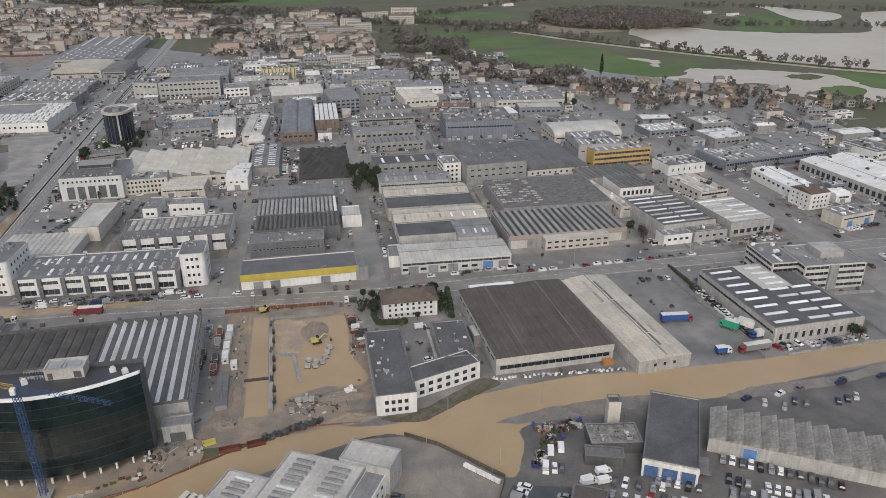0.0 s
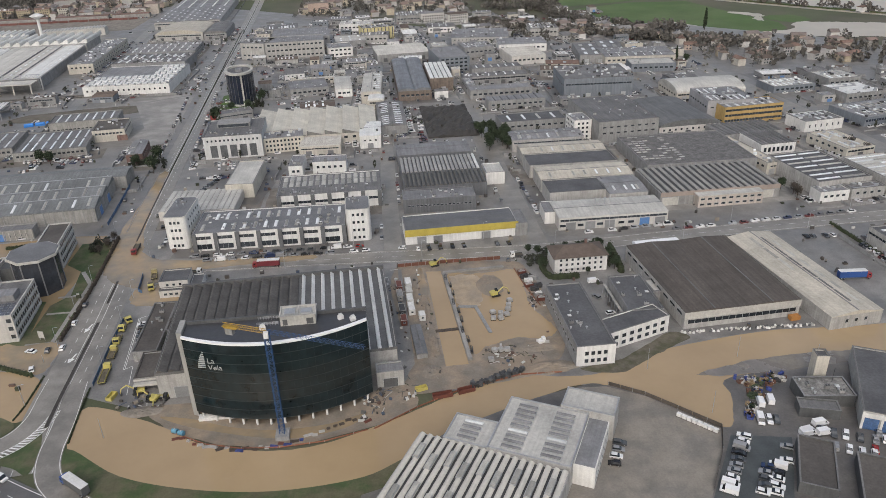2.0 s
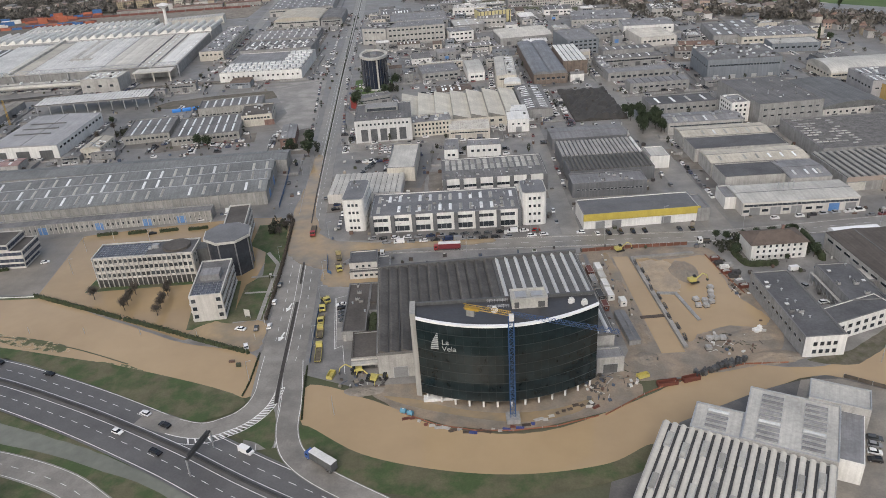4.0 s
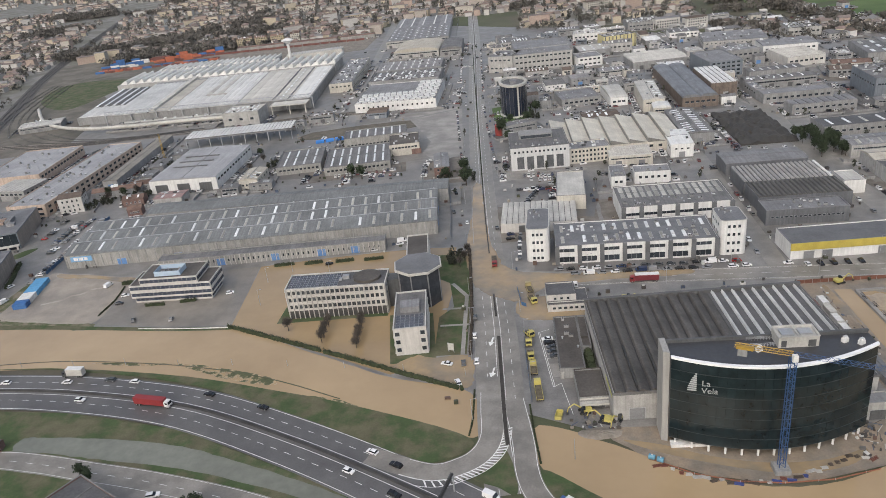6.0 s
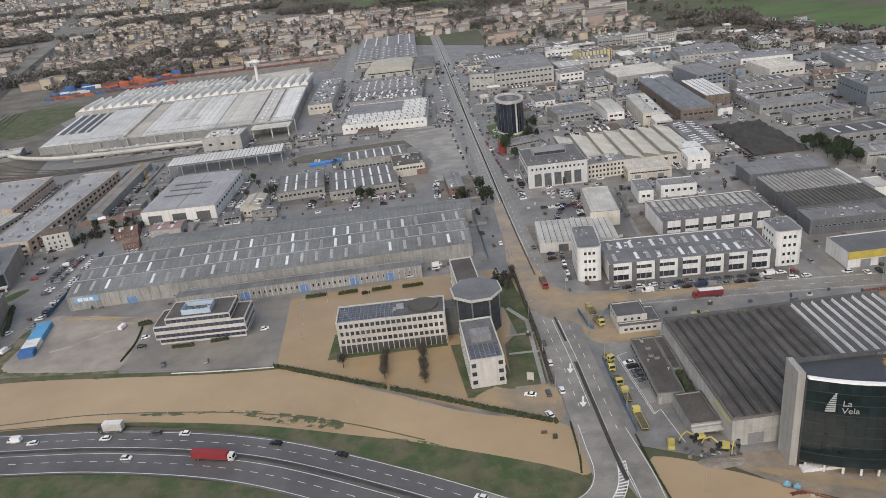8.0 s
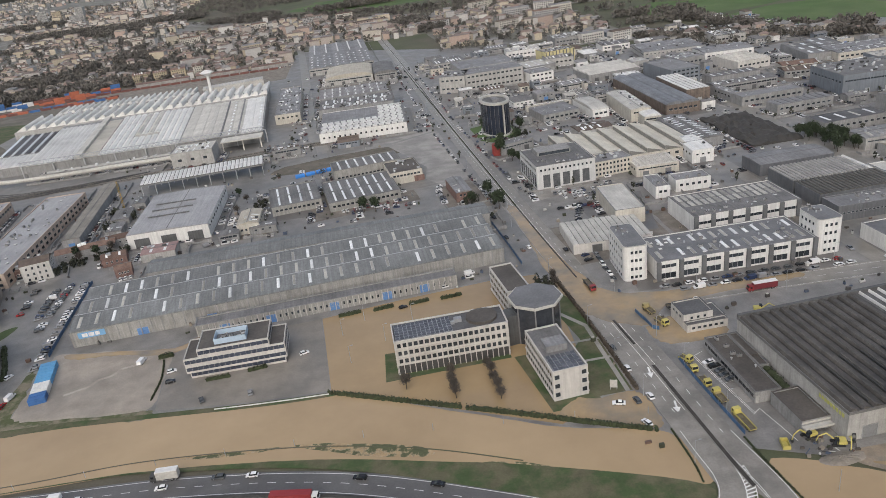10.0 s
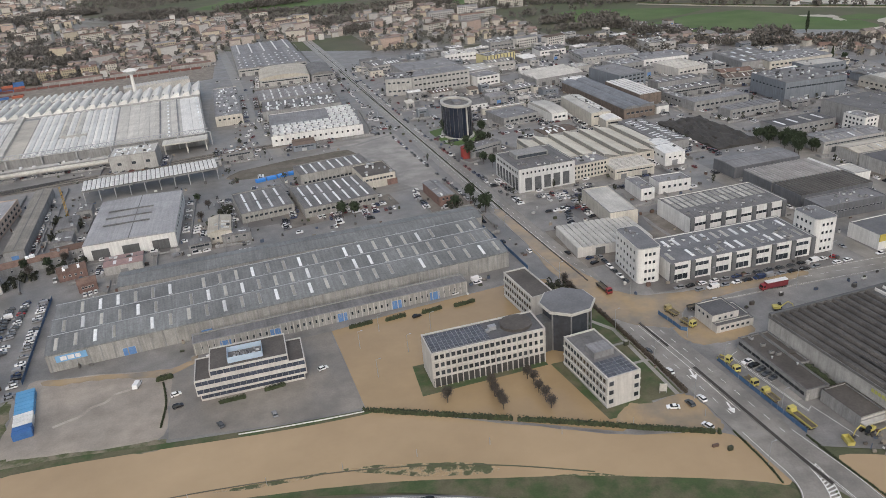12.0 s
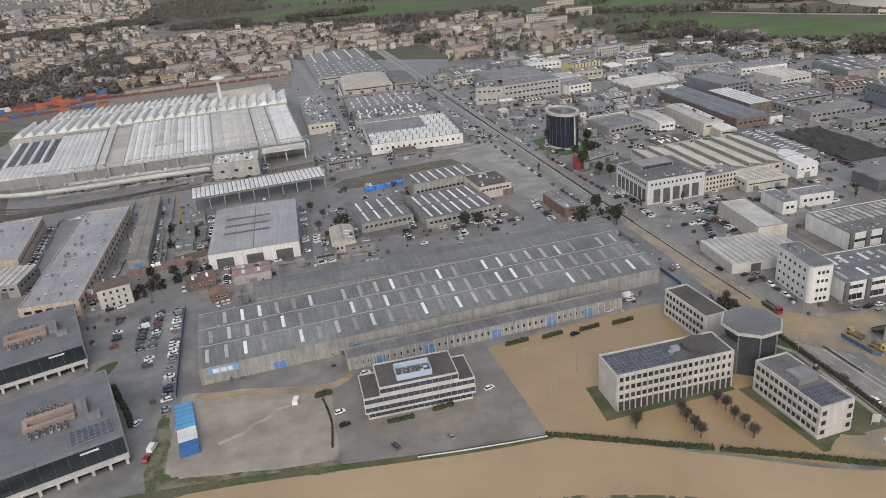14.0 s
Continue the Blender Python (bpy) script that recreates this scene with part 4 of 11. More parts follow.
def crane():
    """A blue tower crane with a yellow jib, standing in the water before the glass tower."""
    root = thing("tower_crane", "blue lattice tower crane with yellow counter jib, standing in flood water", "crane", -89.4, 192.0)
    blue, yel = mat("crane_blue", (0.02, 0.065, 0.17), 0.5, 0.15), mat("crane_yellow", (0.34, 0.22, 0.035), 0.5, 0.15)
    top = 40.0
    part("foundation", Shape().box(-2.2, 2.2, -2.2, 2.2, 0, 1.6), GREYWALL, root)
    mast = Shape()
    for sx in (-0.8, 0.8):
        for sy in (-0.8, 0.8):
            mast.rod((sx, sy, 1.6), (sx, sy, top), 0.12)
    for i in range(24):
        z0, z1 = 1.6 + (top - 1.6) * i / 24, 1.6 + (top - 1.6) * (i + 1) / 24
        a, b = (-0.8, 0.8) if i % 2 else (0.8, -0.8)
        mast.rod((a, -0.8, z0), (b, -0.8, z1), 0.07, 0, 4).rod((a, 0.8, z0), (b, 0.8, z1), 0.07, 0, 4)
        mast.rod((-0.8, a, z0), (-0.8, b, z1), 0.07, 0, 4).rod((0.8, a, z0), (0.8, b, z1), 0.07, 0, 4)
        mast.rod((-0.8, -0.8, z1), (0.8, -0.8, z1), 0.07, 0, 4)
    part("mast", mast, blue, root)
    part("cab", Shape().box(-0.7, 0.7, -1.8, -0.6, top - 1.2, top + 0.8), WHITE, root)

    def jib(length, side, r=0.09):
        s = Shape()
        k = int(length / 2)
        for y in (-0.6, 0.6):
            s.rod((0, y, 0), (side * length, y, 0), r, 0, 4)
        s.rod((0, 0, 1.2), (side * length, 0, 1.2), r, 0, 4)
        for i in range(k):
            a, b = side * length * i / k, side * length * (i + 1) / k
            s.rod((a, -0.6, 0), ((a + b) / 2, 0, 1.2), 0.06, 0, 4).rod(((a + b) / 2, 0, 1.2), (b, -0.6, 0), 0.06, 0, 4)
            s.rod((a, 0.6, 0), ((a + b) / 2, 0, 1.2), 0.06, 0, 4).rod(((a + b) / 2, 0, 1.2), (b, 0.6, 0), 0.06, 0, 4)
            s.rod((a, -0.6, 0), (b, 0.6, 0), 0.035, 0, 4)
        return s
    turn = -24
    part("jib", jib(32, 1, 0.05), blue, root, "long blue lattice jib", at=pose(0, 0, top, 0, 0, turn))
    part("counter_jib", jib(15, -1, 0.13).box(-14.5, -10, -0.7, 0.7, -0.5, 0.3), yel, root, "yellow counter jib", at=pose(0, 0, top, 0, 0, turn))
    part("ballast", Shape().box(-14, -11.5, -0.8, 0.8, -2.6, -0.5), GREYWALL, root, at=pose(0, 0, top, 0, 0, turn))


crane()

# ---- white factory block with its two towers ----
for label, x, y, w, d, rot, ends in (("white four-storey corner tower with square windows", -151.0, 352.3, 11.0, 26, -4.0, "WS"), ("white four-storey stair tower with square windows and a rounded corner", -63.0, 341.8, 12.0, 16.5, 0.0, "SE")):
    t = thing("office_block", label, "office building", x, y, rot, group="towers of the white factory")
    h = 17.0
    r = 2.2
    out = []
    for sx, sy, a0 in ((1, -1, -90), (1, 1, 0), (-1, 1, 90), (-1, -1, 180)):
        for i in range(5):
            a = radians(a0 + 22.5 * i)
            out.append((sx * (w / 2 - r) + r * math.cos(a), sy * (d / 2 - r) + r * math.sin(a)))
    part("wall", Shape().prism(out, 0, h), WHITE, t)
    part("parapet", Shape().prism([(p * 1.015, q * 1.015) for p, q in out], h, h + 0.15), LIGHTROOF, t)
    part("roof", Shape().prism([(p * 0.94, q * 0.96) for p, q in out], h + 0.1, h + 0.2), MATS["slate_grey_roof"] if "slate_grey_roof" in MATS else mat("slate_grey_roof", (0.145, 0.148, 0.155), 0.7, 0.25, 0.1, 1.2), t)
    part("roof_box", Shape().box(-1.4, 1.4, -1.2, 1.2, h + 0.2, h + 0.9), GREYROOF, t, at=pose(0, d * 0.22, 0))
    clutter(t, -w / 3, w / 3, -d / 3, d / 3, h + 0.2, 5, 3)
    for z in (2.0, 6.0, 10.2, 14.2):
        windows(t, w, d, "S", 3, z, 1.3, 1.5, 2.6)
        windows(t, w, d, "W", int(d / 4), z, 1.3, 1.5, 2.6)
        windows(t, w, d, "E", int(d / 4), z, 1.3, 1.5, 2.6)
blk = hall("long grey-roofed factory with white bands and dark pillars", -106.3, 348.1, 74.0, 27.5, 9.0, -1.6, WHITE, mat("slate_grey_roof", (0.145, 0.148, 0.155), 0.7, 0.25, 0.1, 1.2), name="factory", cat="factory")
pilasters(blk, 74, 27.5, "S", 8, 9.4, 2.0, 0.9, mat("slate_pillar", (0.12, 0.123, 0.128), 0.7, 0.2, 0.2, 2.0), 0.6)
for i in range(7):
    band(blk, 74, 27.5, "S", 2.2, 2.6, GLASS, span=(-36 + 10.4 * i, -28.4 + 10.4 * i))
    band(blk, 74, 27.5, "S", 6.9, 1.6, GLASS, span=(-36 + 10.4 * i, -28.4 + 10.4 * i))
skylights(blk, -36, 36, -12.5, 12.5, 14, 2, 1.5, 7.0, lambda x, y: 9.0, SKYLIGHT, 0.35, 0.15, 4)
clutter(blk, -34, 34, -11, 11, 9.0, 40, 9)
blk2 = hall("grey factory hall with rows of north lights behind the white block", -78.5, 392.5, 57, 31, 8.8, 0, WHITE, MIDROOF, name="factory", cat="factory")
pilasters(blk2, 58.5, 31, "S", 7, 9.2, 2.2, 0.9, MATS["slate_pillar"], 1.2)
band(blk2, 58.5, 31, "S", 5.0, 1.4, GLASS)
skylights(blk2, -27, 27, -2, 14, 15, 2, 2.2, 7.0, lambda x, y: 8.6, OLDSKYLIGHT, 0.5, 0.0, 6)
clutter(blk2, -26, 26, -13, -4, 8.6, 20, 19)
whs = hall("white factory sheds with ribbed pale roof", -149, 390, 40, 30, 5, -3, OFFICEWALL, LIGHTROOF, "ribs", 13, 0.5, "y", name="factory_shed", cat="shed", fill=0.9)
door(whs, 39, 24, "S", -8, 5, 4, DARKWALL)
hall("pale flat-roofed factory extension", -129, 422, 16, 40, 8, -4, CREAM, LIGHTROOF, name="factory_shed", cat="shed")
for px, py, pw, pd in ((-100, 439.5, 8.5, 21), (-80, 439.5, 20.5, 12)):
    b = hall("small white workshop with a grey flat roof", px, py, pw, pd, 7.0, -3, WHITE, GREYROOF, name="workshop", cat="workshop", group="small workshops")
    windows(b, pw, pd, "S", max(2, int(pw / 4)), 4, 1.8, 1.6)
    clutter(b, -pw / 3, pw / 3, -pd / 3, pd / 3, 7.0, 3, 7)
off = hall("white office building with tall glazed bays and roof terraces", -144, 493.5, 37.5, 39, 14.6, 1.5, mat("cool_white_facade", (0.50, 0.503, 0.50), 0.8, 0.12, 0.15, 2.0, streak=0.1), MIDROOF, name="office_block", cat="office building")
windows(off, 37.5, 39, "S", 13, 12.2, 1.3, 1.5)
windows(off, 37.5, 39, "S", 5, 5.0, 4.6, 8.2, 3.0, glass=mat("grey_bay_glass", (0.10, 0.105, 0.11), 0.2, 0.25, 0.3, 1.0))
window_row(off, 37.5, 39, "W", 14, 12.2, 1.3, 1.5)
window_row(off, 37.5, 39, "W", 7, 5.0, 3.6, 8.2, glass=MATS["grey_bay_glass"])
rs_ = part("roof_storey", ring(22, 12, 0.3, 14.6, 17.4).box(-10.7, 10.7, -5.7, 5.7, 16.8, 17.2), GREYWALL, off, at=pose(-1, 7, 0))
part("terrace_glass", Shape().box(-10, 10, -6.1, -6.01, 15.0, 16.8), GLASS, rs_)
clutter(off, -16, 16, -17, -9, 14.6, 12, 21)
off2 = hall("cream three-storey office wing", -112.5, 487.5, 27, 16, 9.6, 5, CREAM, GREYROOF, name="office_block", cat="office building")
for z in (2, 5, 8):
    window_row(off2, 27, 16, "S", 10, z, 1.2, 1.4)
saw = hall("factory with beige saw-tooth roof", -91, 521.5, 84, 63, 7.0, 0.5, CREAM, mat("cream_saw_roof", (0.50, 0.475, 0.41), 0.7, 0.18, 0.08, 1.0, piece=0.06, stripe=0.1), "saw", 7, 3.0, "y", name="factory", cat="factory", flip=-1, pane=mat("grey_saw_glass", (0.17, 0.167, 0.155), 0.4, 0.25, 0.3, 1.0))
window_row(saw, 84, 63, "S", 14, 4.4, 2.4, 1.6)
wc = hall("white cubic hall with a low gabled roof", -53.5, 492, 14, 33, 8.5, -2, WHITE, WHITEROOF, "gable", 1, 1.0, "x", name="hall", cat="warehouse")
hall("pale canopy hall with a striped roof", -87, 477.5, 27, 20, 6.5, -2, CREAM, LIGHTROOF, "ribs", 9, 0.4, "x", name="canopy_hall", cat="shed", fill=0.7)

# dark round tower
rt = thing("oval_tower", "dark blue-glass oval office tower with a pale ring roof", "office building", -157, 620.5, 4)
oval = lambda f, k=36: [(11.0 * f * math.cos(6.28319 * i / k), 17.2 * f * math.sin(6.28319 * i / k)) for i in range(k)]
part("glass_drum", Shape().prism(oval(0.97), 0, 24.6), mat("blue_black_glass", (0.018, 0.024, 0.04), 0.15, 0.2, 0.2, 1.0, spec=0.7), rt)
part("plinth", Shape().prism(oval(1.1), 0, 1.0), LIGHTROOF, rt, "pale stone plinth")
rr_ = Shape()
outer, inner = oval(1.04), oval(0.86)
for (ax, ay), (bx, by) in zip(outer, inner):
    rr_.v.extend([(ax, ay, 24.6), (ax, ay, 26.4), (bx, by, 26.4), (bx, by, 24.6)])
for i in range(36):
    j = (i + 1) % 36
    for u in range(4):
        rr_.f.append((4 * i + u, 4 * j + u, 4 * j + (u + 1) % 4, 4 * i + (u + 1) % 4)), rr_.s.append(0)
part("roof_ring", rr_, LIGHTROOF, rt, "pale ring round the roof")
part("roof", Shape().prism(oval(0.855), 24.5, 25.0), MIDROOF, rt)
part("roof_plant", Shape().box(-2.5, 2.5, -5, 3, 25.0, 27.0).box(-1.5, 1.2, 3.2, 7, 25.0, 26.2), GREYROOF, rt)
for i in range(22):
    px, py = oval(0.975, 22)[i]
    part("mullion", cached("rtm", lambda: Shape().box(-0.14, 0.14, -0.14, 0.14, 1.0, 24.6).mesh("mullion", DARKWALL)), None, rt, at=pose(px, py, 0, 0, 0, 16.4 * i))
for a in (-78, 95):
    part("stair_strip", Shape().box(-0.5, 0.5, -0.6, 0.6, 1.0, 24.6), LIGHTROOF, rt, "pale vertical strip", at=pose(10.75 * math.cos(radians(a)), 16.8 * math.sin(radians(a)), 0, 0, 0, a))
OCC.append((-157, 620, 24, 38, 0))
eb = hall("low brick and grey entrance building", -156, 563.5, 27, 11, 7, 18, GREYWALL, GREYROOF, name="entrance_building", cat="building")
part("red_end", Shape().rod((-13.6, 0, 0), (-13.6, 0, 7.8), 4.2, 0, 12), mat("dull_red_cladding", (0.22, 0.035, 0.03), 0.6, 0.15, 0.3, 2.0), eb, "dull red rounded end")
clutter(eb, -10, 12, -4, 4, 7.0, 9, 25)

SLATEWALL = mat("slate_cladding", (0.125, 0.13, 0.138), 0.6, 0.18, 0.15, 2.0, streak=0.15)

# ---- middle strip between the two service streets ----
ye = hall("dark flat-roofed warehouse with a broad yellow fascia", -12.9, 334.6, 56, 18.5, 7.2, 1.5, WHITE, mat("charcoal_roof", (0.115, 0.117, 0.122), 0.7, 0.2, 0.1, 1.2))
part("fascia", Shape().box(-28.2, 28.2, -9.7, -9.26, 4.4, 7.9), YELLOW, ye, "yellow fascia board")
for u in (-20, -12, 12):
    door(ye, 56, 18.5, "S", u, 4.4, 3.6, DOORGREY)
hall("narrow grey annex beside the yellow-fronted warehouse", 17.0, 333.9, 6, 17, 6.5, 1, GREYWALL, GREYROOF, name="annex", cat="building")
g2 = hall("grey workshop with a strip of dark windows", -19.5, 369.2, 39, 14, 7.6, -1, SLATEWALL, GREYROOF)
windows(g2, 39.5, 15, "S", 16, 4.2, 1.5, 1.0, 2)
clutter(g2, -10, 12, -5, 5, 7.6, 12, 17)
dr = hall("dark warehouse with ribbed brown roof", -14, 391.8, 46.5, 21.5, 7.6, 0, SLATEWALL, mat("umber_rib", (0.10, 0.096, 0.09), 0.75, 0.25, 0.1, 1.0, piece=0.08), "ribs", 19, 0.8, "y", fill=0.66)
dr2 = hall("warehouse with pale ribbed roof shells", -14.3, 416.5, 46.5, 25, 7.6, 0, SLATEWALL, mat("grey_rib", (0.30, 0.295, 0.285), 0.7, 0.2, 0.1, 1.0, piece=0.08), "ribs", 19, 0.8, "y", fill=0.7, alt=WHITEROOF, alt_from=18)
hall("grey low-gabled warehouse beside the service street", -15, 447, 46, 21, 7, 0, SLATEWALL, GREYROOF, "gable", 1, 0.9, "x")
hall("long brown sheet-metal shed beside the grove", -37.5, 532.5, 20, 63, 6.8, 0, GREYWALL, MIDROOF, "gable", 1, 1.2, "y", name="shed", cat="shed")

# ---- buildings by the canal, east of the building site ----
hs = thing("house", "white three-storey house with brown hipped roof, beside the cross street", "house", 35.4, 290.6, 0.5)
part("wall", ring(24, 13, 0.4, 0, 7.6), WHITE, hs)
part("floor_slab", Shape().box(-11.58, 11.58, -6.08, 6.08, 7.0, 7.5), GREYROOF, hs)
rf = Shape()
A, Bq, Cq, Dq = (-12.8, -7.3, 7.6), (12.8, -7.3, 7.6), (12.8, 7.3, 7.6), (-12.8, 7.3, 7.6)
E1, F1 = (-6.5, 0, 10.8), (6.5, 0, 10.8)
rf.poly([A, Bq, F1, E1]).poly([Bq, Cq, F1]).poly([Cq, Dq, E1, F1]).poly([Dq, A, E1]).poly([Dq, Cq, Bq, A])
part("roof", rf, BROWNTILE, hs)
for z in (1.6, 4.2, 6.5):
    windows(hs, 24, 13, "S", 8, z, 1.1, 1.3)
    windows(hs, 24, 13, "E", 4, z, 1.1, 1.3)
part("balcony", Shape().box(-8, 2, -7.9, -6.5, 2.9, 3.1).box(-8, 2, -7.9, -7.8, 3.1, 3.9), WHITE, hs)
part("chimney", Shape().box(-0.5, 0.5, -0.4, 0.4, 9, 12.2).box(-0.65, 0.65, -0.55, 0.55, 12.2, 12.4), BRICK, hs, at=pose(4, 1, 0))
la = hall("dark flat-roofed works with a white two-storey front", 20.9, 237.6, 14.5, 46, 8.0, 0.5, GREYWALL, BITUMEN, name="works", cat="factory")
part("white_front", Shape().box(-7.25, 7.25, -0.16, 0, 0, 8.4), WHITE, la, "white plastered front", at=face_at(14.5, 46, "S", 0, 0))
for z in (2.2, 5.4):
    windows(la, 14.5, 46.34, "S", 4, z, 1.5, 1.7, 2.6)
windows(la, 14.5, 46, "W", 12, 5.0, 2.0, 1.4)
clutter(la, -6, 0, -14, 20, 8.0, 14, 31)
lb = hall("white canal-side office with uneven dark windows and dark roof", 40.2, 231.6, 28, 10, 7.2, 19, WHITE, BITUMEN, name="works", cat="factory")
for z in (2.0, 5.0):
    windows(lb, 28, 10, "S", 7, z, 2.0, 1.7, 1.2)
lc = hall("dark-roofed wing with a row of roof hoods", 48.2, 251, 14, 28, 7.0, -1, GREYWALL, BITUMEN, name="works", cat="factory")
clutter(lc, -6, 5, -12, 13, 7.0, 8, 37)
rk = thing("pipe_rack", "pale steel pipe rack along the dark-roofed wing", "pipe rack", 40.0, 252)
for i in range(9):
    part("frame", Shape().along([(-0.7, 0), (-0.55, 0), (-0.55, 3.9), (0.55, 3.9), (0.55, 0), (0.7, 0), (0.7, 4.1), (-0.7, 4.1)], -0.08, 0.08, "y"), METAL, rk, at=pose(0, -12 + 3 * i, 0))
for u in (-0.45, -0.1, 0.3):
    part("pipe", Shape().rod((u, -12.5, 4.25), (u, 12.5, 4.25), 0.16, 0, 6), LIGHTROOF, rk)
hall("pale steel canopy between the halls", 60.2, 259.2, 6, 10.5, 4.6, 3, GREYWALL, LIGHTROOF, name="canopy_hall", cat="shed")
bd = hall("large warehouse with brown-black corrugated roof", 84.3, 263, 48.5, 59.5, 7.4, 3.0, PRECAST, mat("umber_roof", (0.078, 0.066, 0.056), 0.75, 0.28, 0.07, 1.2, bump=0.15, piece=0.06, stripe=0.3), "gable", 2, 0.8, "y")
band(bd, 48.5, 59.5, "S", 3.1, 1.6, GLASS, 1.5, panes=16)
part("fascia", Shape().box(-24.4, 24.4, -30.1, -29.78, 4.6, 7.5), LIGHTROOF, bd)
windows(bd, 48.5, 59.5, "W", 9, 5.4, 4.5, 1.2)
wt = hall("white tarpaulin tunnel behind the dark warehouse", 76, 299, 21, 7, 3.5, 2, WHITE, mat("white_tarpaulin", (0.8, 0.8, 0.8), 0.5, 0.05), "vault", 1, 1.6, "x", name="tarpaulin_tunnel", cat="tent")
lw = hall("light beige gabled warehouse beside the canal", 123.5, 260, 22.5, 73, 5.8, 5.5, PRECAST, BEIGEROOF, "gable", 1, 1.7, "y")
for i in range(6):
    part("roof_light", Shape().box(-0.8, 0.8, -3.2, 3.2, -0.3, 0.12), OLDSKYLIGHT, lw, at=pose(5.6, -26 + 9.8 * i, 6.64, 0, 7.5, 0))
    part("roof_slot", Shape().box(-0.55, 0.55, -4.6, 4.6, -0.3, 0.16), MIDROOF, lw, "dark slot below the ridge", at=pose(1.7, -25 + 10.0 * i, 7.22, 0, 7.5, 0))
for i in range(3):
    part("roof_light", Shape().box(-0.8, 0.8, -5.2, 5.2, -0.3, 0.12), OLDSKYLIGHT, lw, at=pose(-3.0, 4 + 11 * i, 6.97, 0, -7.5, 0))
windows(lw, 22.5, 73, "S", 3, 3.2, 1.4, 1.6, 5)
bb = hall("long hall with rows of bright skylights and stained concrete walls", 199, 263, 43, 57.5, 7.7, 3.2, PRECAST, BITUMEN)
skylights(bb, -20, -6, -27.5, 27.5, 1, 8, 11, 1.7, lambda x, y: 7.7)
skylights(bb, -3, 20, -27.5, 6, 2, 5, 9.5, 1.7, lambda x, y: 7.7)
part("roof_deck", Shape().box(-4, 11, 4, 28, 7.7, 7.9), LIGHTROOF, bb, "pale stretch of roof")
skylights(bb, -3, 11, 5, 27, 1, 4, 9, 1.7, lambda x, y: 7.95)
pilasters(bb, 43, 57.5, "S", 12, 7.6, 0.5, 0.35, LIGHTROOF, 0.5)
windows(bb, 43, 57.5, "S", 11, 3.4, 1.6, 3.0)
band(bb, 43, 57.5, "W", 5.4, 1.0, GLASS)
so = hall("four-storey office with grey ribbon windows and stepped roofs", 237, 287, 31, 24, 12.6, -2, OFFICEWALL, GREYROOF, name="office_block", cat="office building")
for z in (2.0, 5.2, 8.4, 11.4):
    band(so, 31, 24, "S", z, 1.3, GLASS, span=(-15, -3.5)), band(so, 31, 24, "S", z, 1.3, GLASS, span=(1.5, 15))
    band(so, 31, 24, "W", z, 1.3, GLASS)
part("stair_core", Shape().box(-3.2, 1.2, -12.9, -12.05, 0, 12.6), GREYWALL, so)
part("roof_storey", ring(12, 12, 0.3, 12.6, 15.6).box(-5.7, 5.7, -5.7, 5.7, 15.0, 15.4), PRECAST, so, at=pose(3, 2, 0))
clutter(so, -13, 13, -10, 10, 12.6, 12, 43)
ow = hall("pale office wing beside the ribbon-windowed block", 217, 294, 16, 24, 12.0, -2, OFFICEWALL, GREYROOF, name="office_block", cat="office building")
for z in (2.0, 5.2, 8.4, 11.0):
    band(ow, 16, 24, "S", z, 1.3, GLASS), band(ow, 16, 24, "W", z, 1.3, GLASS)

# ---- north of the cross street, east ----
wf = hall("white-fronted workshop with a blue door and ribbed grey roof", 65, 338.3, 56, 22, 6.6, -1, OFFICEWALL, LIGHTROOF, "gable", 1, 0.8, "x")
band(wf, 57.5, 20, "S", 5.2, 1.1, GLASS)
for u in (-26, -17, -7, 4, 9):
    part("wall_window", window_mesh(3.2, 1.5), None, wf, at=face_at(56, 22, "S", u, 2.4))
for u in (-6, -3.5, -1, 1.5):
    part("flue", Shape().rod((0, 0, 0), (0, 0, 3.2), 0.22, 0, 7).rod((0, 0, 3.2), (0, 0, 3.5), 0.36, 0, 7), METAL, wf, at=pose(u, 2.5, 7.1))
door(wf, 57.5, 20, "S", 16, 5, 4.2, DOORBLUE, label="blue door")
for u in (-22, -12, -2, 24):
    door(wf, 57.5, 20, "S", u, 5, 4.0, DOORGREY)
hall("small white annex beside the workshop", 35.5, 344.2, 7, 15, 6, -3, WHITE, GREYROOF, name="annex", cat="building")
for px, py, pw, pd, mt, al in ((56, 367.5, 33, 20, BITUMEN, GREYROOF), (81, 364, 21, 26, GREYROOF, GREYROOF), (66, 388.7, 53, 21, BEIGEROOF, BITUMEN), (64.5, 411, 53, 21, BITUMEN, BEIGEROOF), (64.5, 431.6, 52.5, 19, BEIGEROOF, BITUMEN), (61, 459.5, 47, 21, GREYROOF, GREYROOF)):
    hall("low warehouse with sheet roof in a terrace of halls", px, py, pw, pd - 1, 7.6, -0.5, PRECAST, mt, "gable" if mt is not BITUMEN else "flat", 1, 1.3, "x", group="terraced halls")
st = hall("factory with dark and pale striped roof and a pink loading canopy", 130.5, 367.3, 67.5, 37, 7.4, 1.0, GREYWALL, mat("dull_rib", (0.27, 0.265, 0.25), 0.7, 0.2, 0.1, 1.0, piece=0.08), "ribs", 17, 0.9, "y", fill=0.5, name="factory", cat="factory")
part("fascia", Shape().box(-33.6, 33.6, -18.9, -18.55, 5.2, 7.6), mat("pink_fascia", (0.30, 0.25, 0.22), 0.7, 0.15), st)
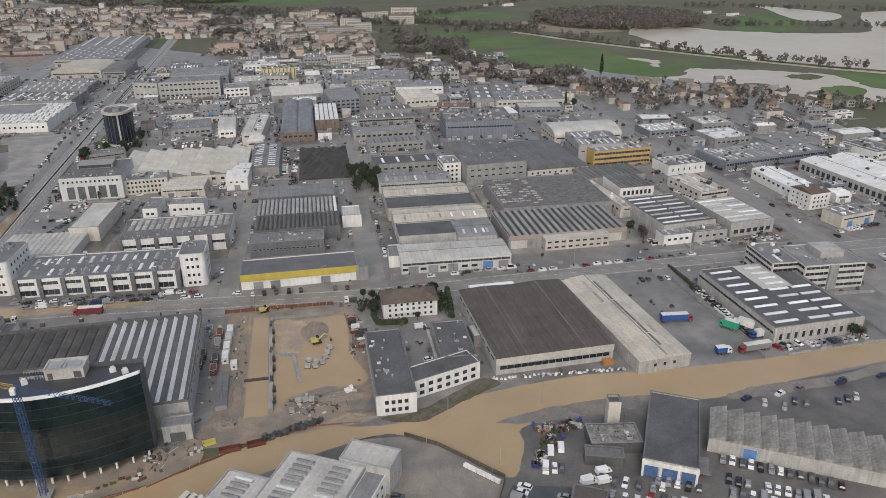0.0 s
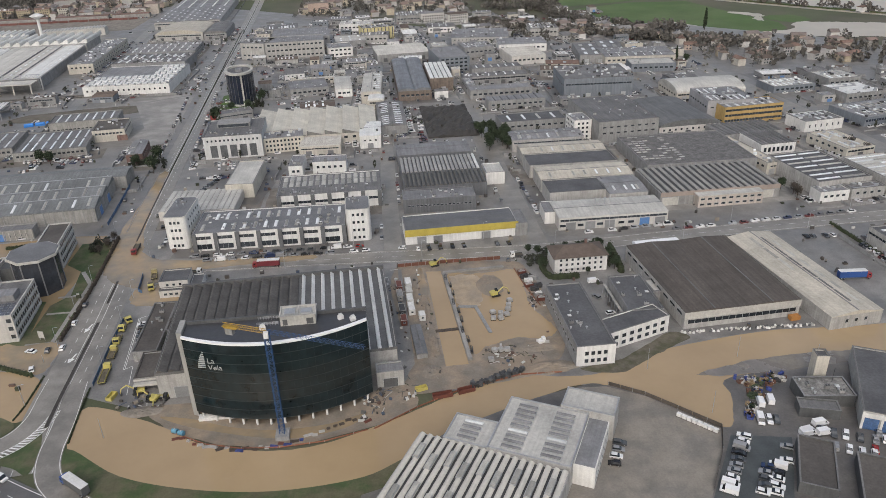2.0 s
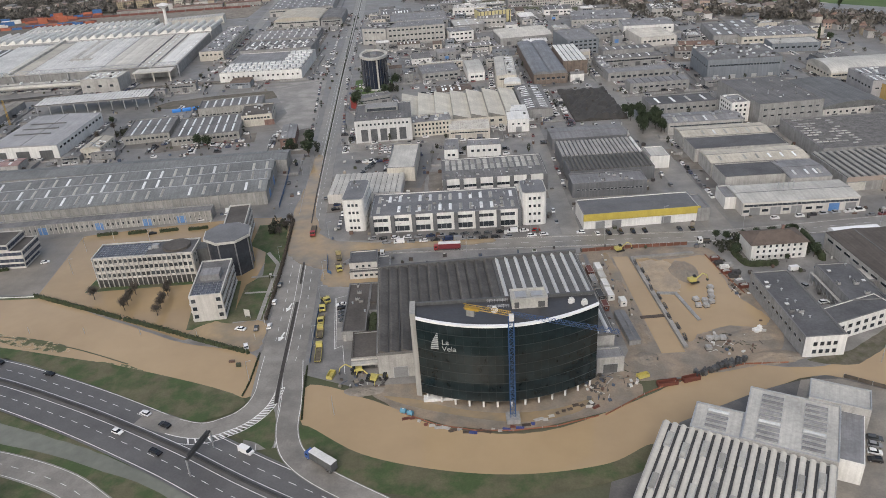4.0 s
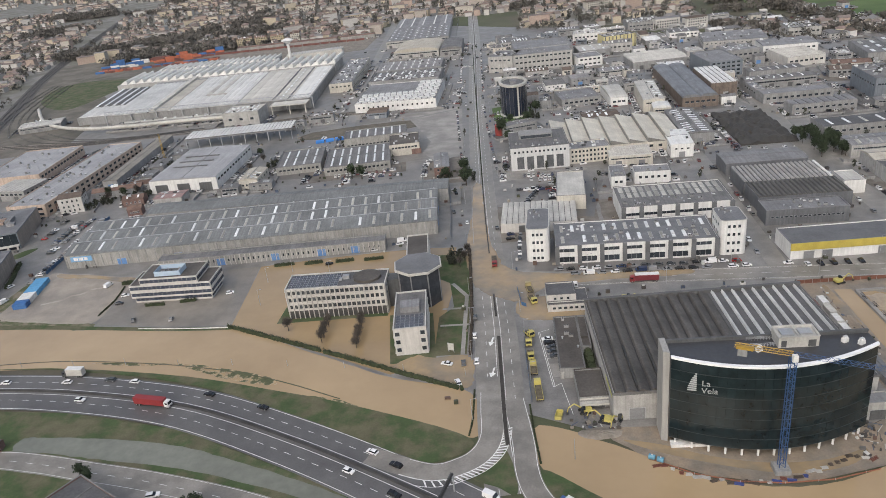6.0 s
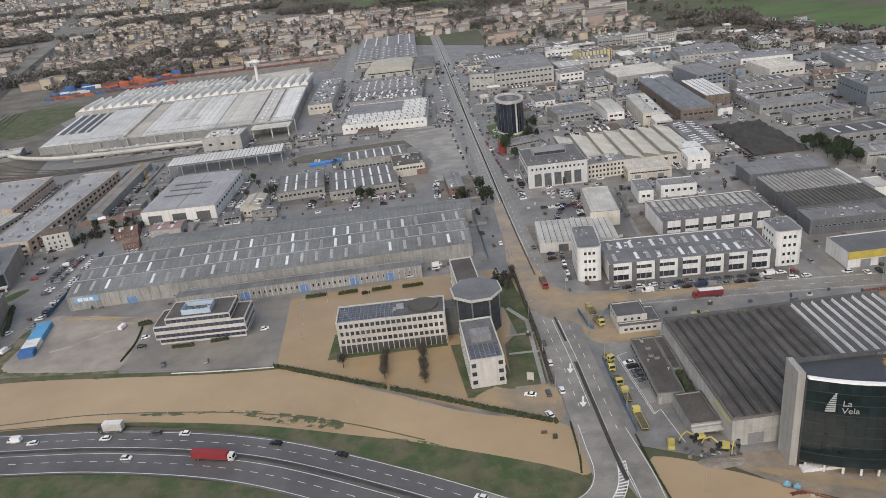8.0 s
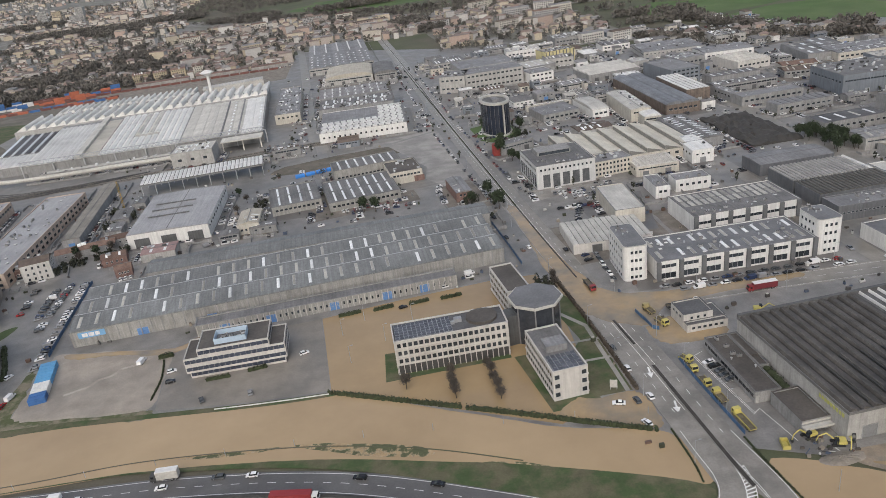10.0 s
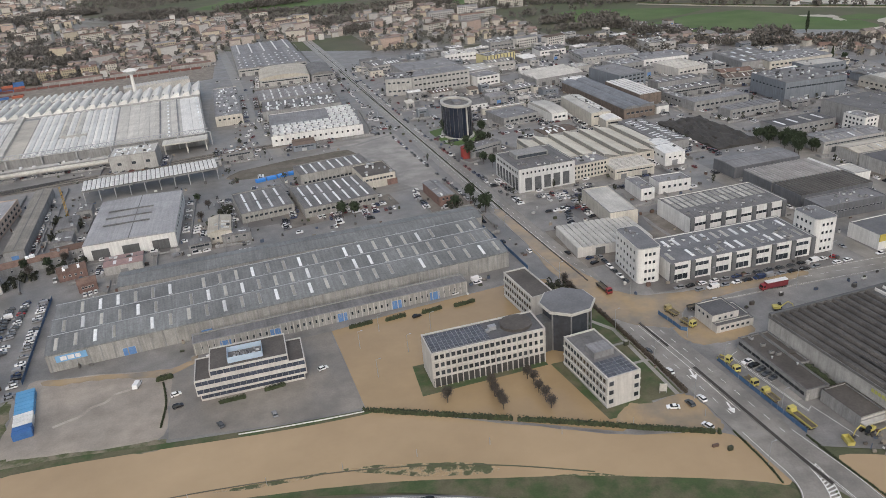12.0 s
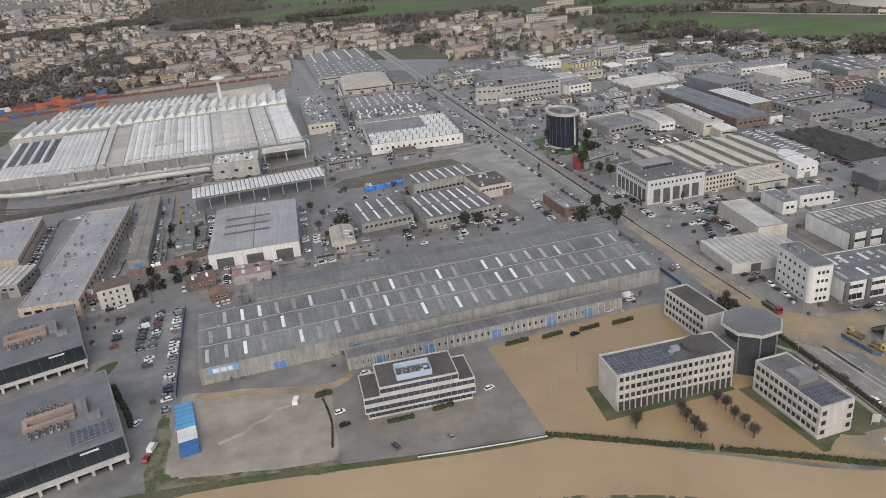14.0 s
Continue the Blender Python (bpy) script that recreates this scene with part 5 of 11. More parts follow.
cn = part("front_office", Shape().box(-15, 21, -24.5, -18.95, 0, 6.4), mat("pale_pink_paint", (0.44, 0.395, 0.355), 0.75, 0.15, streak=0.15), st, "pale pink two-storey front office")
part("office_roof", Shape().box(-15.3, 21.3, -24.8, -18.95, 6.4, 6.7), LIGHTROOF, cn)
for z in (1.7, 4.7):
    for i in range(9):
        part("window", window_mesh(2.4, 1.2), None, cn, at=pose(-12.8 + 3.95 * i, -24.5, z))
for u in (-28, 26):
    door(st, 67, 37, "S", u, 9, 4.6, LIGHTROOF)
df = hall("wide flat factory roof with worn skylight patches", 138, 415.5, 67, 55, 7.8, 0, GREYWALL, mat("patchy_roof", (0.125, 0.12, 0.115), 0.75, 0.4, 0.25, 1.0), name="factory", cat="factory")
skylights(df, -32, -6, -22, 26, 7, 12, 2.6, 1.0, lambda x, y: 7.8, OLDSKYLIGHT, 1.0, 0.45, 8)
hall("pale-roofed side aisle of the factory", 174.5, 406, 8.5, 50, 7, 8, CREAM, BEIGEROOF, name="factory_shed", cat="shed")
gb = hall("bulky grey concrete mill with roof lights", 115, 487.1, 42, 62, 14, 4, GREYWALL, MIDROOF, name="mill", cat="factory")
window_row(gb, 42, 62, "S", 8, 10.5, 2.2, 0.9)
window_row(gb, 42, 62, "S", 8, 6.5, 2.2, 0.9)
clutter(gb, -18, 18, -25, 25, 14, 16, 51)
wa = hall("white four-storey stair block beside the mill", 88, 474.8, 12, 18, 13, 4, WHITE, GREYROOF, name="office_block", cat="office building")
for z in (2, 5, 8, 11):
    window_row(wa, 12, 18, "S", 3, z, 1.4, 1.4), window_row(wa, 12, 18, "W", 5, z, 1.4, 1.4)
hall("tall blue-grey clad industrial hall", 132, 590, 56, 46, 15, -3, BLUEWALL, MIDROOF)
hall("low grey hall with one wide dark arched roof", 160, 491.2, 45, 60, 6.5, 4, OFFICEWALL, mat("dark_arched_roof", (0.115, 0.118, 0.12), 0.7, 0.25, 0.08, 1.0, stripe=0.25), "vault", 1, 4.2, "y")
hall("white barrel-roofed hangar with cream walls", 214, 562, 56, 38, 6, 0, CREAM, LIGHTROOF, "vault", 1, 5.0, "x", name="hangar", cat="warehouse")
hall("tall pale-grey clad store", 204, 506, 34, 36, 14, -3, mat("pale_grey_cladding", (0.30, 0.30, 0.31), 0.6, 0.12, 0.1, 1.0, streak=0.1), GREYROOF, name="store", cat="warehouse")
yb = hall("yellow-ochre office building with balconies", 215, 488, 45, 18, 12, 5, OCHRE, GREYROOF, name="office_block", cat="office building")
for z in (2.5, 6.2, 9.8):
    band(yb, 43, 20, "S", z, 1.5, GLASS)
hall("grey concrete shed with ribbed sheet roof", 194, 450, 42, 24, 6.5, 5, GREYWALL, MIDROOF, "ribs", 12, 0.6, "y", name="shed", cat="shed")
ws = hall("white workshop with dark ribbed roof", 197.5, 426, 23.5, 26, 7, 4, WHITE, MIDROOF, "ribs", 8, 0.6, "y", name="workshop", cat="workshop")
windows(ws, 24, 24, "S", 7, 3.5, 1.8, 3.0)
for px, py, pw, pd in ((198, 370, 33, 46), (234, 362, 28, 38)):
    b = hall("hall with many long white skylights", px, py, pw, pd, 8.2, 6, PRECAST, BITUMEN if px < 200 else LIGHTROOF, group="skylit halls")
    skylights(b, -pw / 2 + 1, pw / 2 - 1, -pd / 2 + 1, pd / 2 - 1, 2, 7, pw * 0.42, 1.5, lambda x, y: 8.2, SKYLIGHT, 0.3)
    windows(b, pw, pd, "S", 6, 3.0, 3.0, 2.6)
for px, py, pw, pd, m_, r_ in ((189, 342.5, 17, 9, WHITE, GREYROOF), (209, 343.5, 20, 8, PRECAST, MIDROOF)):
    b = hall("low front wing of the skylit halls", px, py, pw, pd, 5.6, 4, m_, r_, name="workshop", cat="workshop", group="low front wings")
    windows(b, pw, pd, "S", 4, 3.2, 2.0, 1.4)
fw = hall("long white-roofed hall with a row of windows", 366, 392, 50, 112, 8, 9, PRECAST, WHITEROOF, "gable", 2, 2.0, "y")
window_row(fw, 50, 112, "W", 24, 3.8, 2.6, 3.4)
f3 = hall("white-roofed shed with a red end wall", 301, 413, 19, 44, 7, 2, WHITE, WHITEROOF, "gable", 1, 1.2, "y", name="shed", cat="shed")
f4 = hall("blue and white three-storey house", 297, 381, 15, 17, 10, 10, WHITE, BROWNTILE, "gable", 1, 2.5, "x", name="house", cat="house")
for z in (2, 5, 7.6):
    window_row(f4, 14, 14, "S", 4, z, 1.1, 1.2), windows(f4, 14, 14, "W", 4, z, 1.1, 1.2)
hall("beige and grey cube workshop", 302, 351.5, 26, 14, 7, 12, CREAM, GREYROOF, name="workshop", cat="workshop")
fb = hall("long blue-grey hall with ribbon glazing", 325, 478, 92, 34, 6, 10, BLUEWALL, GREYROOF)
band(fb, 88, 34, "S", 4.0, 1.6, BLUEGLASS)


# ---- offices and works west of the main road ----
def grid_office(root, w, d, h, rows, face, n, z0, wh=1.5):
    """Square windows between white concrete mullions, floor by floor."""
    step = (h - z0) / rows
    for r in range(rows):
        windows(root, w, d, face, n, z0 + step * (r + 0.45), 1.72, 1.9, 0.9, rim=PRECAST)
        me = cached(("ledge", w if face in "SN" else d), lambda: Shape().box(-(w if face in "SN" else d) / 2, (w if face in "SN" else d) / 2, -0.3, 0, -0.3, 0.15).mesh("ledge", OFFICEWALL))
        part("ledge", me, None, root, at=face_at(w, d, face, 0, z0 + step * r))


def solar(root, x0, x1, y0, y1, nx, ny, z):
    px, py = (x1 - x0) / nx, (y1 - y0) / ny
    me = cached(("solar", round(px, 2), round(py, 2)), lambda: Shape().box(-px / 2 + 0.12, px / 2 - 0.12, -py / 2 + 0.12, py / 2 - 0.12, 0.15, 0.25, 0).box(-px / 2 + 0.05, px / 2 - 0.05, -py / 2 + 0.05, py / 2 - 0.05, 0.0, 0.18, 1).mesh("solar_panel", [SOLAR, METAL]))
    for i in range(nx):
        for j in range(ny):
            part("solar_panel", me, None, root, at=pose(x0 + px * (i + 0.5), y0 + py * (j + 0.5), z))


wl1 = hall("white office wing on stilts with square windows and solar panels", -242.3, 305.8, 45, 14.5, 14.2, 0.5, OFFICEWALL, BITUMEN, name="office_wing", cat="office building", group="office wings", coping=OFFICEWALL)
grid_office(wl1, 45, 14.5, 14.6, 3, "S", 20, 4.2)
windows(wl1, 45, 14.5, "E", 4, 12.5, 1.5, 1.5), windows(wl1, 45, 14.5, "E", 4, 9.0, 1.5, 1.5)
pilasters(wl1, 45, 14.5, "S", 21, 14.6, 0.3, 0.6, OFFICEWALL, 0.5)
# Flat dark panel; the shade of the set-back ground floor is in its colour.
part("recess", Shape().box(-22.3, 22.3, -0.1, 0, 0, 3.8), mat("shaded_glass_front", (0.05, 0.05, 0.05), 0.4), wl1, at=face_at(45, 14.5, "S", 0, 0))
solar(wl1, -21.5, 1, -5.8, 5.8, 13, 6, 14.25)
part("plant_drum", Shape().prism([(6.3 * math.cos(6.28319 * i / 12), 5.9 * math.sin(6.28319 * i / 12)) for i in range(12)], 14.2, 15.4), BROWNROOF, wl1, at=pose(13.5, 0.5, 0))
part("roof_plant", Shape().box(-1.5, 1.5, -1, 1, 14.2, 15.8).box(-3, -1.6, -2, -0.5, 14.2, 15.2), METAL, wl1, at=pose(4, 1, 0))
wl2 = hall("white office wing with a grey-glass roof court and solar panels", -206.8, 279.3, 13, 30.5, 11.8, 4.5, OFFICEWALL, MIDROOF, name="office_wing", cat="office building", group="office wings", coping=OFFICEWALL)
grid_office(wl2, 13, 30.5, 12.2, 3, "W", 13, 1.2)
grid_office(wl2, 13, 30.5, 12.2, 3, "E", 13, 1.2)
for z in (2.6, 6.2, 9.8):
    windows(wl2, 13, 30.5, "S", 1, z, 1.9, 1.9, span=(-6.2, -3.8)), windows(wl2, 13, 30.5, "S", 1, z, 1.9, 1.9, span=(3.8, 6.2))
solar(wl2, -5.6, 5.6, -14.3, -4.5, 6, 5, 11.85)
part("roof_storey", ring(8, 6.5, 0.25, 11.8, 14.4).box(-3.7, 3.7, -3.0, 3.0, 14.0, 14.3), GREYROOF, wl2, at=pose(0, 0.8, 0))
wl3 = hall("white office wing with a dark flat roof", -209.8, 340.9, 10.5, 27, 11.8, 5.5, OFFICEWALL, BROWNROOF, name="office_wing", cat="office building", group="office wings", coping=OFFICEWALL)
grid_office(wl3, 10.5, 27, 12.2, 3, "W", 11, 1.2)
grid_office(wl3, 10.5, 27, 12.2, 3, "E", 11, 1.2)
oc = thing("octagonal_tower", "dark glass octagonal tower joining the office wings", "office building", -206, 309.5, 8)
octo = lambda r: [(r * math.cos(radians(22.5 + 45 * i)), r * math.sin(radians(22.5 + 45 * i))) for i in range(8)]
part("wall", Shape().prism(octo(9.6), 0, 17), mat("smoked_glass", (0.045, 0.05, 0.06), 0.2, 0.2, 0.3, 1.0), oc)
part("cornice", Shape().prism(octo(11.2), 17, 18.0), LIGHTROOF, oc)
part("roof", Shape().prism(octo(10.6), 17.9, 18.3), mat("slate_grey_roof", (0.115, 0.12, 0.13)), oc)
for i in range(8):
    a = radians(22.5 + 45 * i)
    part("mullion", Shape().box(-0.25, 0.25, -0.25, 0.25, 0, 17), GREYROOF, oc, at=pose(9.6 * math.cos(a), 9.6 * math.sin(a), 0, 0, 0, 22.5 + 45 * i))
part("link", Shape().box(-14.5, -8.5, -3.5, 3.5, 0, 13.2), DARKWALL, oc)

sb = thing("stepped_office", "white stepped office block with blue ribbon windows and plant screen", "office building", -329.3, 330.3, 0)
for k, (sw, sd, z0, z1) in enumerate(((39, 14.5, 0.0, 3.0), (41, 16.5, 3.0, 6.4), (41, 16.5, 6.4, 9.8), (29, 16.3, 9.8, 13.2))):
    part("storey", ring(sw, sd, 0.4, z0, z1, 0).box(-sw / 2 + 0.41, sw / 2 - 0.41, -sd / 2 + 0.41, sd / 2 - 0.41, z1 - 0.7, z1 - 0.4, 1), [OFFICEWALL, BROWNROOF], sb)
    for f in "SEWN":
        band(sb, sw, sd, f, z0 + 1.8, 1.65, BLUEGLASS, 0.3, bar=GREYWALL)
part("plant_screen", ring(13, 8, 0.2, 12.8, 15.2), mat("pale_blue_screen", (0.40, 0.50, 0.60), 0.5, 0.1), sb, "pale blue plant screen", at=pose(-1, -1.5, 0))
part("plant_floor", Shape().box(-6.25, 6.25, -3.75, 3.75, 12.8, 13.1), MIDROOF, sb, at=pose(-1, -1.5, 0))
clutter(sb, -6, 4, -4, 1, 13.1, 16, 61)

# long factory with the skylit saw roof
fx, fy_, frot = -308.5, 398, 3.6
fac = thing("factory", "very long grey factory with skylights on a pleated roof", "factory", fx, fy_, frot)
FW, FD, FH = 207.0, 46.0, 7.6
STAINED = mat("stained_concrete", (0.285, 0.28, 0.265), 0.85, 0.22, 0.15, 2.0, streak=0.2)
part("wall", ring(FW, FD, 0.4, 0, FH), STAINED, fac)
bays = 3
pb = FD / bays
for j in range(bays):
    c = -FD / 2 + pb * (j + 0.5)
    part("roof_bay", Shape().along([(-pb / 2, 0), (pb / 2, 0), (pb / 2, 0.35), (pb * 0.36, 2.6), (-pb / 2, 0.5)], -FW / 2 - 0.2, FW / 2 + 0.2, "x"), mat("factory_roof_sheet", (0.15, 0.157, 0.158), 0.7, 0.3, 0.05, 1.0, bump=0.1, piece=0.1, stripe=0.25), fac, at=pose(0, c, FH))
    part("ridge_cap", Shape().box(-FW / 2, FW / 2, -0.3, 0.3, 0, 0.15), METAL, fac, at=pose(0, c + pb * 0.36, FH + 2.5))
    slope = math.degrees(math.atan2(2.1, pb * 0.86))
    rng = random.Random(70 + j)
    for i in range(27):
        if rng.random() < 0.12:
            continue
        x = -FW / 2 + FW * (i + 0.5) / 27 + (1.5 if j % 2 else 0)
        yy = c - pb * 0.06 + rng.uniform(-0.6, 0.6)
        z = FH + 0.5 + (yy - c + pb / 2) / (pb * 0.86) * 2.1
        part("skylight", skylight_mesh(1.35, 8.2, OLDSKYLIGHT if rng.random() < 0.7 else SKYLIGHT, 0.3), None, fac, at=pose(x, yy, z, slope))
for i in range(30):
    x = -FW / 2 + 2 + (FW - 4) * i / 29
    part("vent", cached("vent", None), None, fac, at=pose(x, -FD / 2 + pb * (i % 3 + 0.84), FH + 2.4))
pilasters(fac, FW, FD, "S", 42, FH + 0.3, 0.45, 0.25, GREYWALL, 1.0)
part("sign_board", Shape().box(-6, 6, -0.35, -0.27, -1.5, 1.5), mat("blue_sign", (0.16, 0.34, 0.55), 0.5, 0.1), fac, "pale blue sign board", at=face_at(FW, FD, "S", -94, 5.6))
part("sign_letters", Shape().box(-4.2, -1.8, -0.42, -0.36, -0.9, 0.9).box(-1.3, 1.1, -0.42, -0.36, -0.9, 0.9).box(1.6, 3.6, -0.42, -0.36, -0.9, 0.9), WHITE, fac, at=face_at(FW, FD, "S", -94, 5.6))
for u in (-72, -40):
    door(fac, FW, FD, "S", u, 5, 3.6, DOORBLUE)
for u in (-12, 6):
    door(fac, FW, FD, "E", u, 5, 5, DOORBLUE)
fl = hall("low front range of the factory with blue doors and small windows", -291.5, 365.8, 122, 8.5, 5.2, 3.2, STAINED, MIDROOF, name="factory_range", cat="factory", coping=GREYROOF)
for u in (-48, -27, 2, 27, 45):
    door(fl, 122, 8.5, "S", u, 4.5, 4.0, DOORBLUE)
windows(fl, 122, 8.5, "S", 44, 2.8, 1.0, 1.7, 2, rim=PRECAST)
pilasters(fl, 122, 8.5, "S", 45, 5.4, 0.35, 0.25, LIGHTROOF, 0.5)
ft = hall("rear range of the factory with a pale grey sheet roof", -295, 437.5, 188, 18.5, 7.4, 1.6, STAINED, mat("factory_roof_sheet", (0.155, 0.158, 0.165)), "gable", 1, 1.6, "x", name="factory_range", cat="factory")

# halls behind the long factory
hl = hall("big pale-roofed hall with open loading bays", -388.5, 522.5, 49, 74, 9, -1, WHITE, mat("pale_blue_grey_roof", (0.29, 0.292, 0.30), 0.7, 0.2, 0.06, 1.0, stripe=0.15), "gable", 1, 1.0, "y")
for u in (-16, 0, 16):
    door(hl, 47.5, 77, "S", u, 9, 5.8, DARKWALL)
windows(hl, 47.5, 77, "E", 12, 6.4, 3.5, 1.6)
for i in range(3):
    part("roof_slot", Shape().box(-13, 13, -0.6, 0.6, 0, 0.5), MIDROOF, hl, at=pose(-4, -12 + 12 * i, 10.0))
gt = thing("gantry_roof", "long open gantry roof of pale panels on steel posts", "shed", -386.5, 607.5, 5)
OCC.append((-386.5, 607.5, 90, 25, 5))
part("roof_deck", Shape().box(-45, 45, -12.2, 12.2, 8.6, 9.0), MIDROOF, gt)
gp = cached("gantrypanel", lambda: Shape().along([(-1.2, 0), (1.2, 0), (1.2, 0.2), (0, 0.5), (-1.2, 0.2)], -5.6, 5.6, "y").mesh("roof_panel", WHITEROOF))
gq = cached("gantrypost", lambda: Shape().box(-0.25, 0.25, -0.25, 0.25, 0, 8.6).mesh("post", METAL))
for i in range(30):
    for v in (-6.0, 6.0):
        part("roof_panel", gp, None, gt, at=pose(-43.5 + 3.0 * i, v, 9.0))
for i in range(10):
    for v in (-11.5, 11.5):
        part("post", gq, None, gt, at=pose(-44 + 88 * i / 9, v, 0))
for v in (-11.5, 11.5):
    part("beam", Shape().box(-45, 45, v - 0.3, v + 0.3, 7.7, 8.6), GREYWALL, gt)
hu = hall("small white house with a shallow roof", -340.5, 492, 13.2, 25, 6.5, -1, CREAM, BEIGEROOF, "gable", 1, 1.4, "y", name="house", cat="house")
window_row(hu, 13.2, 25, "S", 4, 3.0, 1.2, 1.3), window_row(hu, 13.2, 25, "E", 4, 4.5, 1.2, 1.3)
for px, py, pw, pd, ph in ((-314.5, 525.5, 32, 41, 6.5), (-271, 519.5, 46, 46, 6.5), (-265, 566, 48, 24, 9.5)):
    b = hall("dark-roofed old works with white skylight strips", px, py, pw, pd, ph - 1.0, 7, STAINED, MIDROOF, name="old_works", cat="factory", group="old works")
    skylights(b, -pw / 2 + 2, pw / 2 - 2, -pd / 2 + 2, pd / 2 - 2, int(pw / 6.5), 2, 1.2, pd * 0.38, lambda x, y: ph - 1.0)
    window_row(b, pw, pd, "S", int(pw / 3), 3.2, 1.8, 1.3)
cs = hall("two-storey works office with brick corner", -240, 542, 22, 28, 8, 6, CREAM, BROWNROOF, name="works_office", cat="office building")
window_row(cs, 22, 28, "S", 8, 5.8, 1.8, 1.2), window_row(cs, 22, 28, "E", 9, 5.8, 1.8, 1.2)
part("brick_panel", Shape().box(5, 12, -0.06, 0, 0, 4), BRICK, cs, at=face_at(22, 28, "S", 0, 0))
for i in range(4):
    bt = thing("covered_stack", "stack of goods under a bright blue tarpaulin", "goods", -313.5 + 7.6 * i, 579.5 + 1.9 * i, 14, group="blue covered stacks")
    part("tarpaulin", Shape().along([(-1.8, 0), (1.8, 0), (1.9, 1.7), (1.1, 2.2), (-1.1, 2.3), (-1.9, 1.6)], -3.3, 3.3, "x"), mat("blue_tarpaulin", (0.04, 0.2, 0.55), 0.5, 0.1), bt)
rh = hall("small red-brick house with a grey roof", -209, 490.5, 10.2, 30, 6, 5, BRICK, GREYROOF, "gable", 1, 1.0, "y", name="house", cat="house")
window_row(rh, 10.2, 30, "S", 3, 4.2, 1.2, 1.3), window_row(rh, 10.2, 30, "E", 6, 4.2, 1.2, 1.3)
ck = hall("white factory with chequered rooflights", -261, 702, 74, 78, 8, -2, WHITE, GREYROOF, name="factory", cat="factory")
me = cached("checker", lambda: Shape().box(-2.0, 2.0, -2.6, 2.6, -0.2, 1.1).mesh("roof_light", WHITEROOF))
for i in range(13):
    for j in range(11):
        if j > 4 and i < 9:
            continue
        part("roof_light", me, None, ck, at=pose(-33.6 + 5.5 * i + (j % 2) * 1.2, -35 + 6.9 * j, 8.0))
window_row(ck, 74, 78, "S", 16, 4.5, 1.5, 1.5)
hall("grey hall north of the white factory", -264, 777, 72, 46, 8, -3, GREYWALL, MIDROOF)
hall("grey shed with white skylights", -266, 838, 70, 50, 7, 0, GREYWALL, GREYROOF, "gable", 3, 1.5, "x")
hall("long pale hall with a wide arched roof beside the main road", -267, 948, 55, 68, 7.5, -2, PRECAST, BEIGEROOF, "vault", 1, 4.2, "y", group="halls beside the main road")
hall("brown arched hall beside the main road", -226, 944, 26, 68, 7.0, 0, GREYWALL, MIDROOF, "vault", 1, 3.0, "y", group="halls beside the main road")
big = hall("very large grey hall with long white roof strips", -278, 1104, 82, 208, 8.5, 1.5, PRECAST, GREYROOF, "gable", 5, 1.6, "y", group="halls beside the main road")
for i in range(5):
    part("roof_strip", Shape().box(-0.9, 0.9, 8, 100, -0.2, 0.5), WHITEROOF, big, "long white roof strip", at=pose(-32.8 + 16.4 * i, 0, 10.0))
    for k in range(9):
        part("skylight", skylight_mesh(2.4, 4.0, SKYLIGHT), None, big, at=pose(-36.5 + 16.4 * i + (k % 2) * 7, -98 + 11 * k, 9.3))
gw = hall("slim white office block", -332, 826, 24, 134, 9, 1, CREAM, GREYROOF, name="office_block", cat="office building")
window_row(gw, 24, 134, "S", 5, 6, 2, 1.4), window_row(gw, 24, 134, "E", 20, 6, 2, 1.4), window_row(gw, 24, 134, "E", 20, 3, 2, 1.4)

# vast white factory beside the railway
vf = thing("factory", "vast white-roofed factory with a pleated roof and saw-toothed north ranges", "factory", 0, 0, 0)
sx = lambda x, y: x + (y - 703) * (-0.055 - 0.0003 * (-349 - x))


def skewed(s, x0, x1, y0, y1, z0, z1, slot=0):
    """A long block whose sides follow the skewed plan of the factory."""
    return s.prism([(sx(x0, y0), y0), (sx(x1, y0), y0), (sx(x1, y1), y1), (sx(x0, y1), y1)], z0, z1, slot)


def pleat(s, x0, x1, y0, y1, z, up, slot=0):
    """A roof sheet folded along its middle."""
    c = (x0 + x1) / 2
    k = len(s.v)
    s.v.extend([(sx(x, y), y, zz) for y in (y0, y1) for x, zz in ((x0, z - 0.4), (x0, z), (c, z + up), (x1, z), (x1, z - 0.4))])
    for a in range(4):
        s.f.append((k + a, k + a + 1, k + a + 6, k + a + 5))
        s.s.append(slot)
    s.f.extend([tuple(range(k, k + 5)), tuple(range(k + 9, k + 4, -1))])
    s.s.extend([slot, slot])
    return s


part("wall", skewed(Shape(), -552, -349, 703, 862, 0, 9.6), GREYWALL, vf)
part("west_wall", skewed(Shape(), -592, -552.1, 716, 800, 0, 7.6), GREYWALL, vf)
VAST = [mat("vast_sheet_white", (0.60, 0.595, 0.57), 0.6, 0.16, 0.05, 0.8, piece=0.06, stripe=0.1), mat("vast_sheet_pale", (0.47, 0.455, 0.415), 0.65, 0.22, 0.05, 0.8, piece=0.06, stripe=0.14), mat("vast_sheet_beige", (0.40, 0.375, 0.325), 0.65, 0.22, 0.05, 0.8)]
for i in range(9):
    part("roof_panel", pleat(Shape(), -552 + 4.3 * i, -548.1 + 4.3 * i, 704, 846, 9.9, 1.0), VAST[0], vf)
part("walkway", skewed(Shape(), -511, -505.5, 703, 868, 9.6, 12.2), VAST[1], vf, "raised pale roof walkway")
part("gutter", skewed(Shape(), -513.2, -511.1, 703.5, 860, 9.6, 9.9), GUTTER, vf)
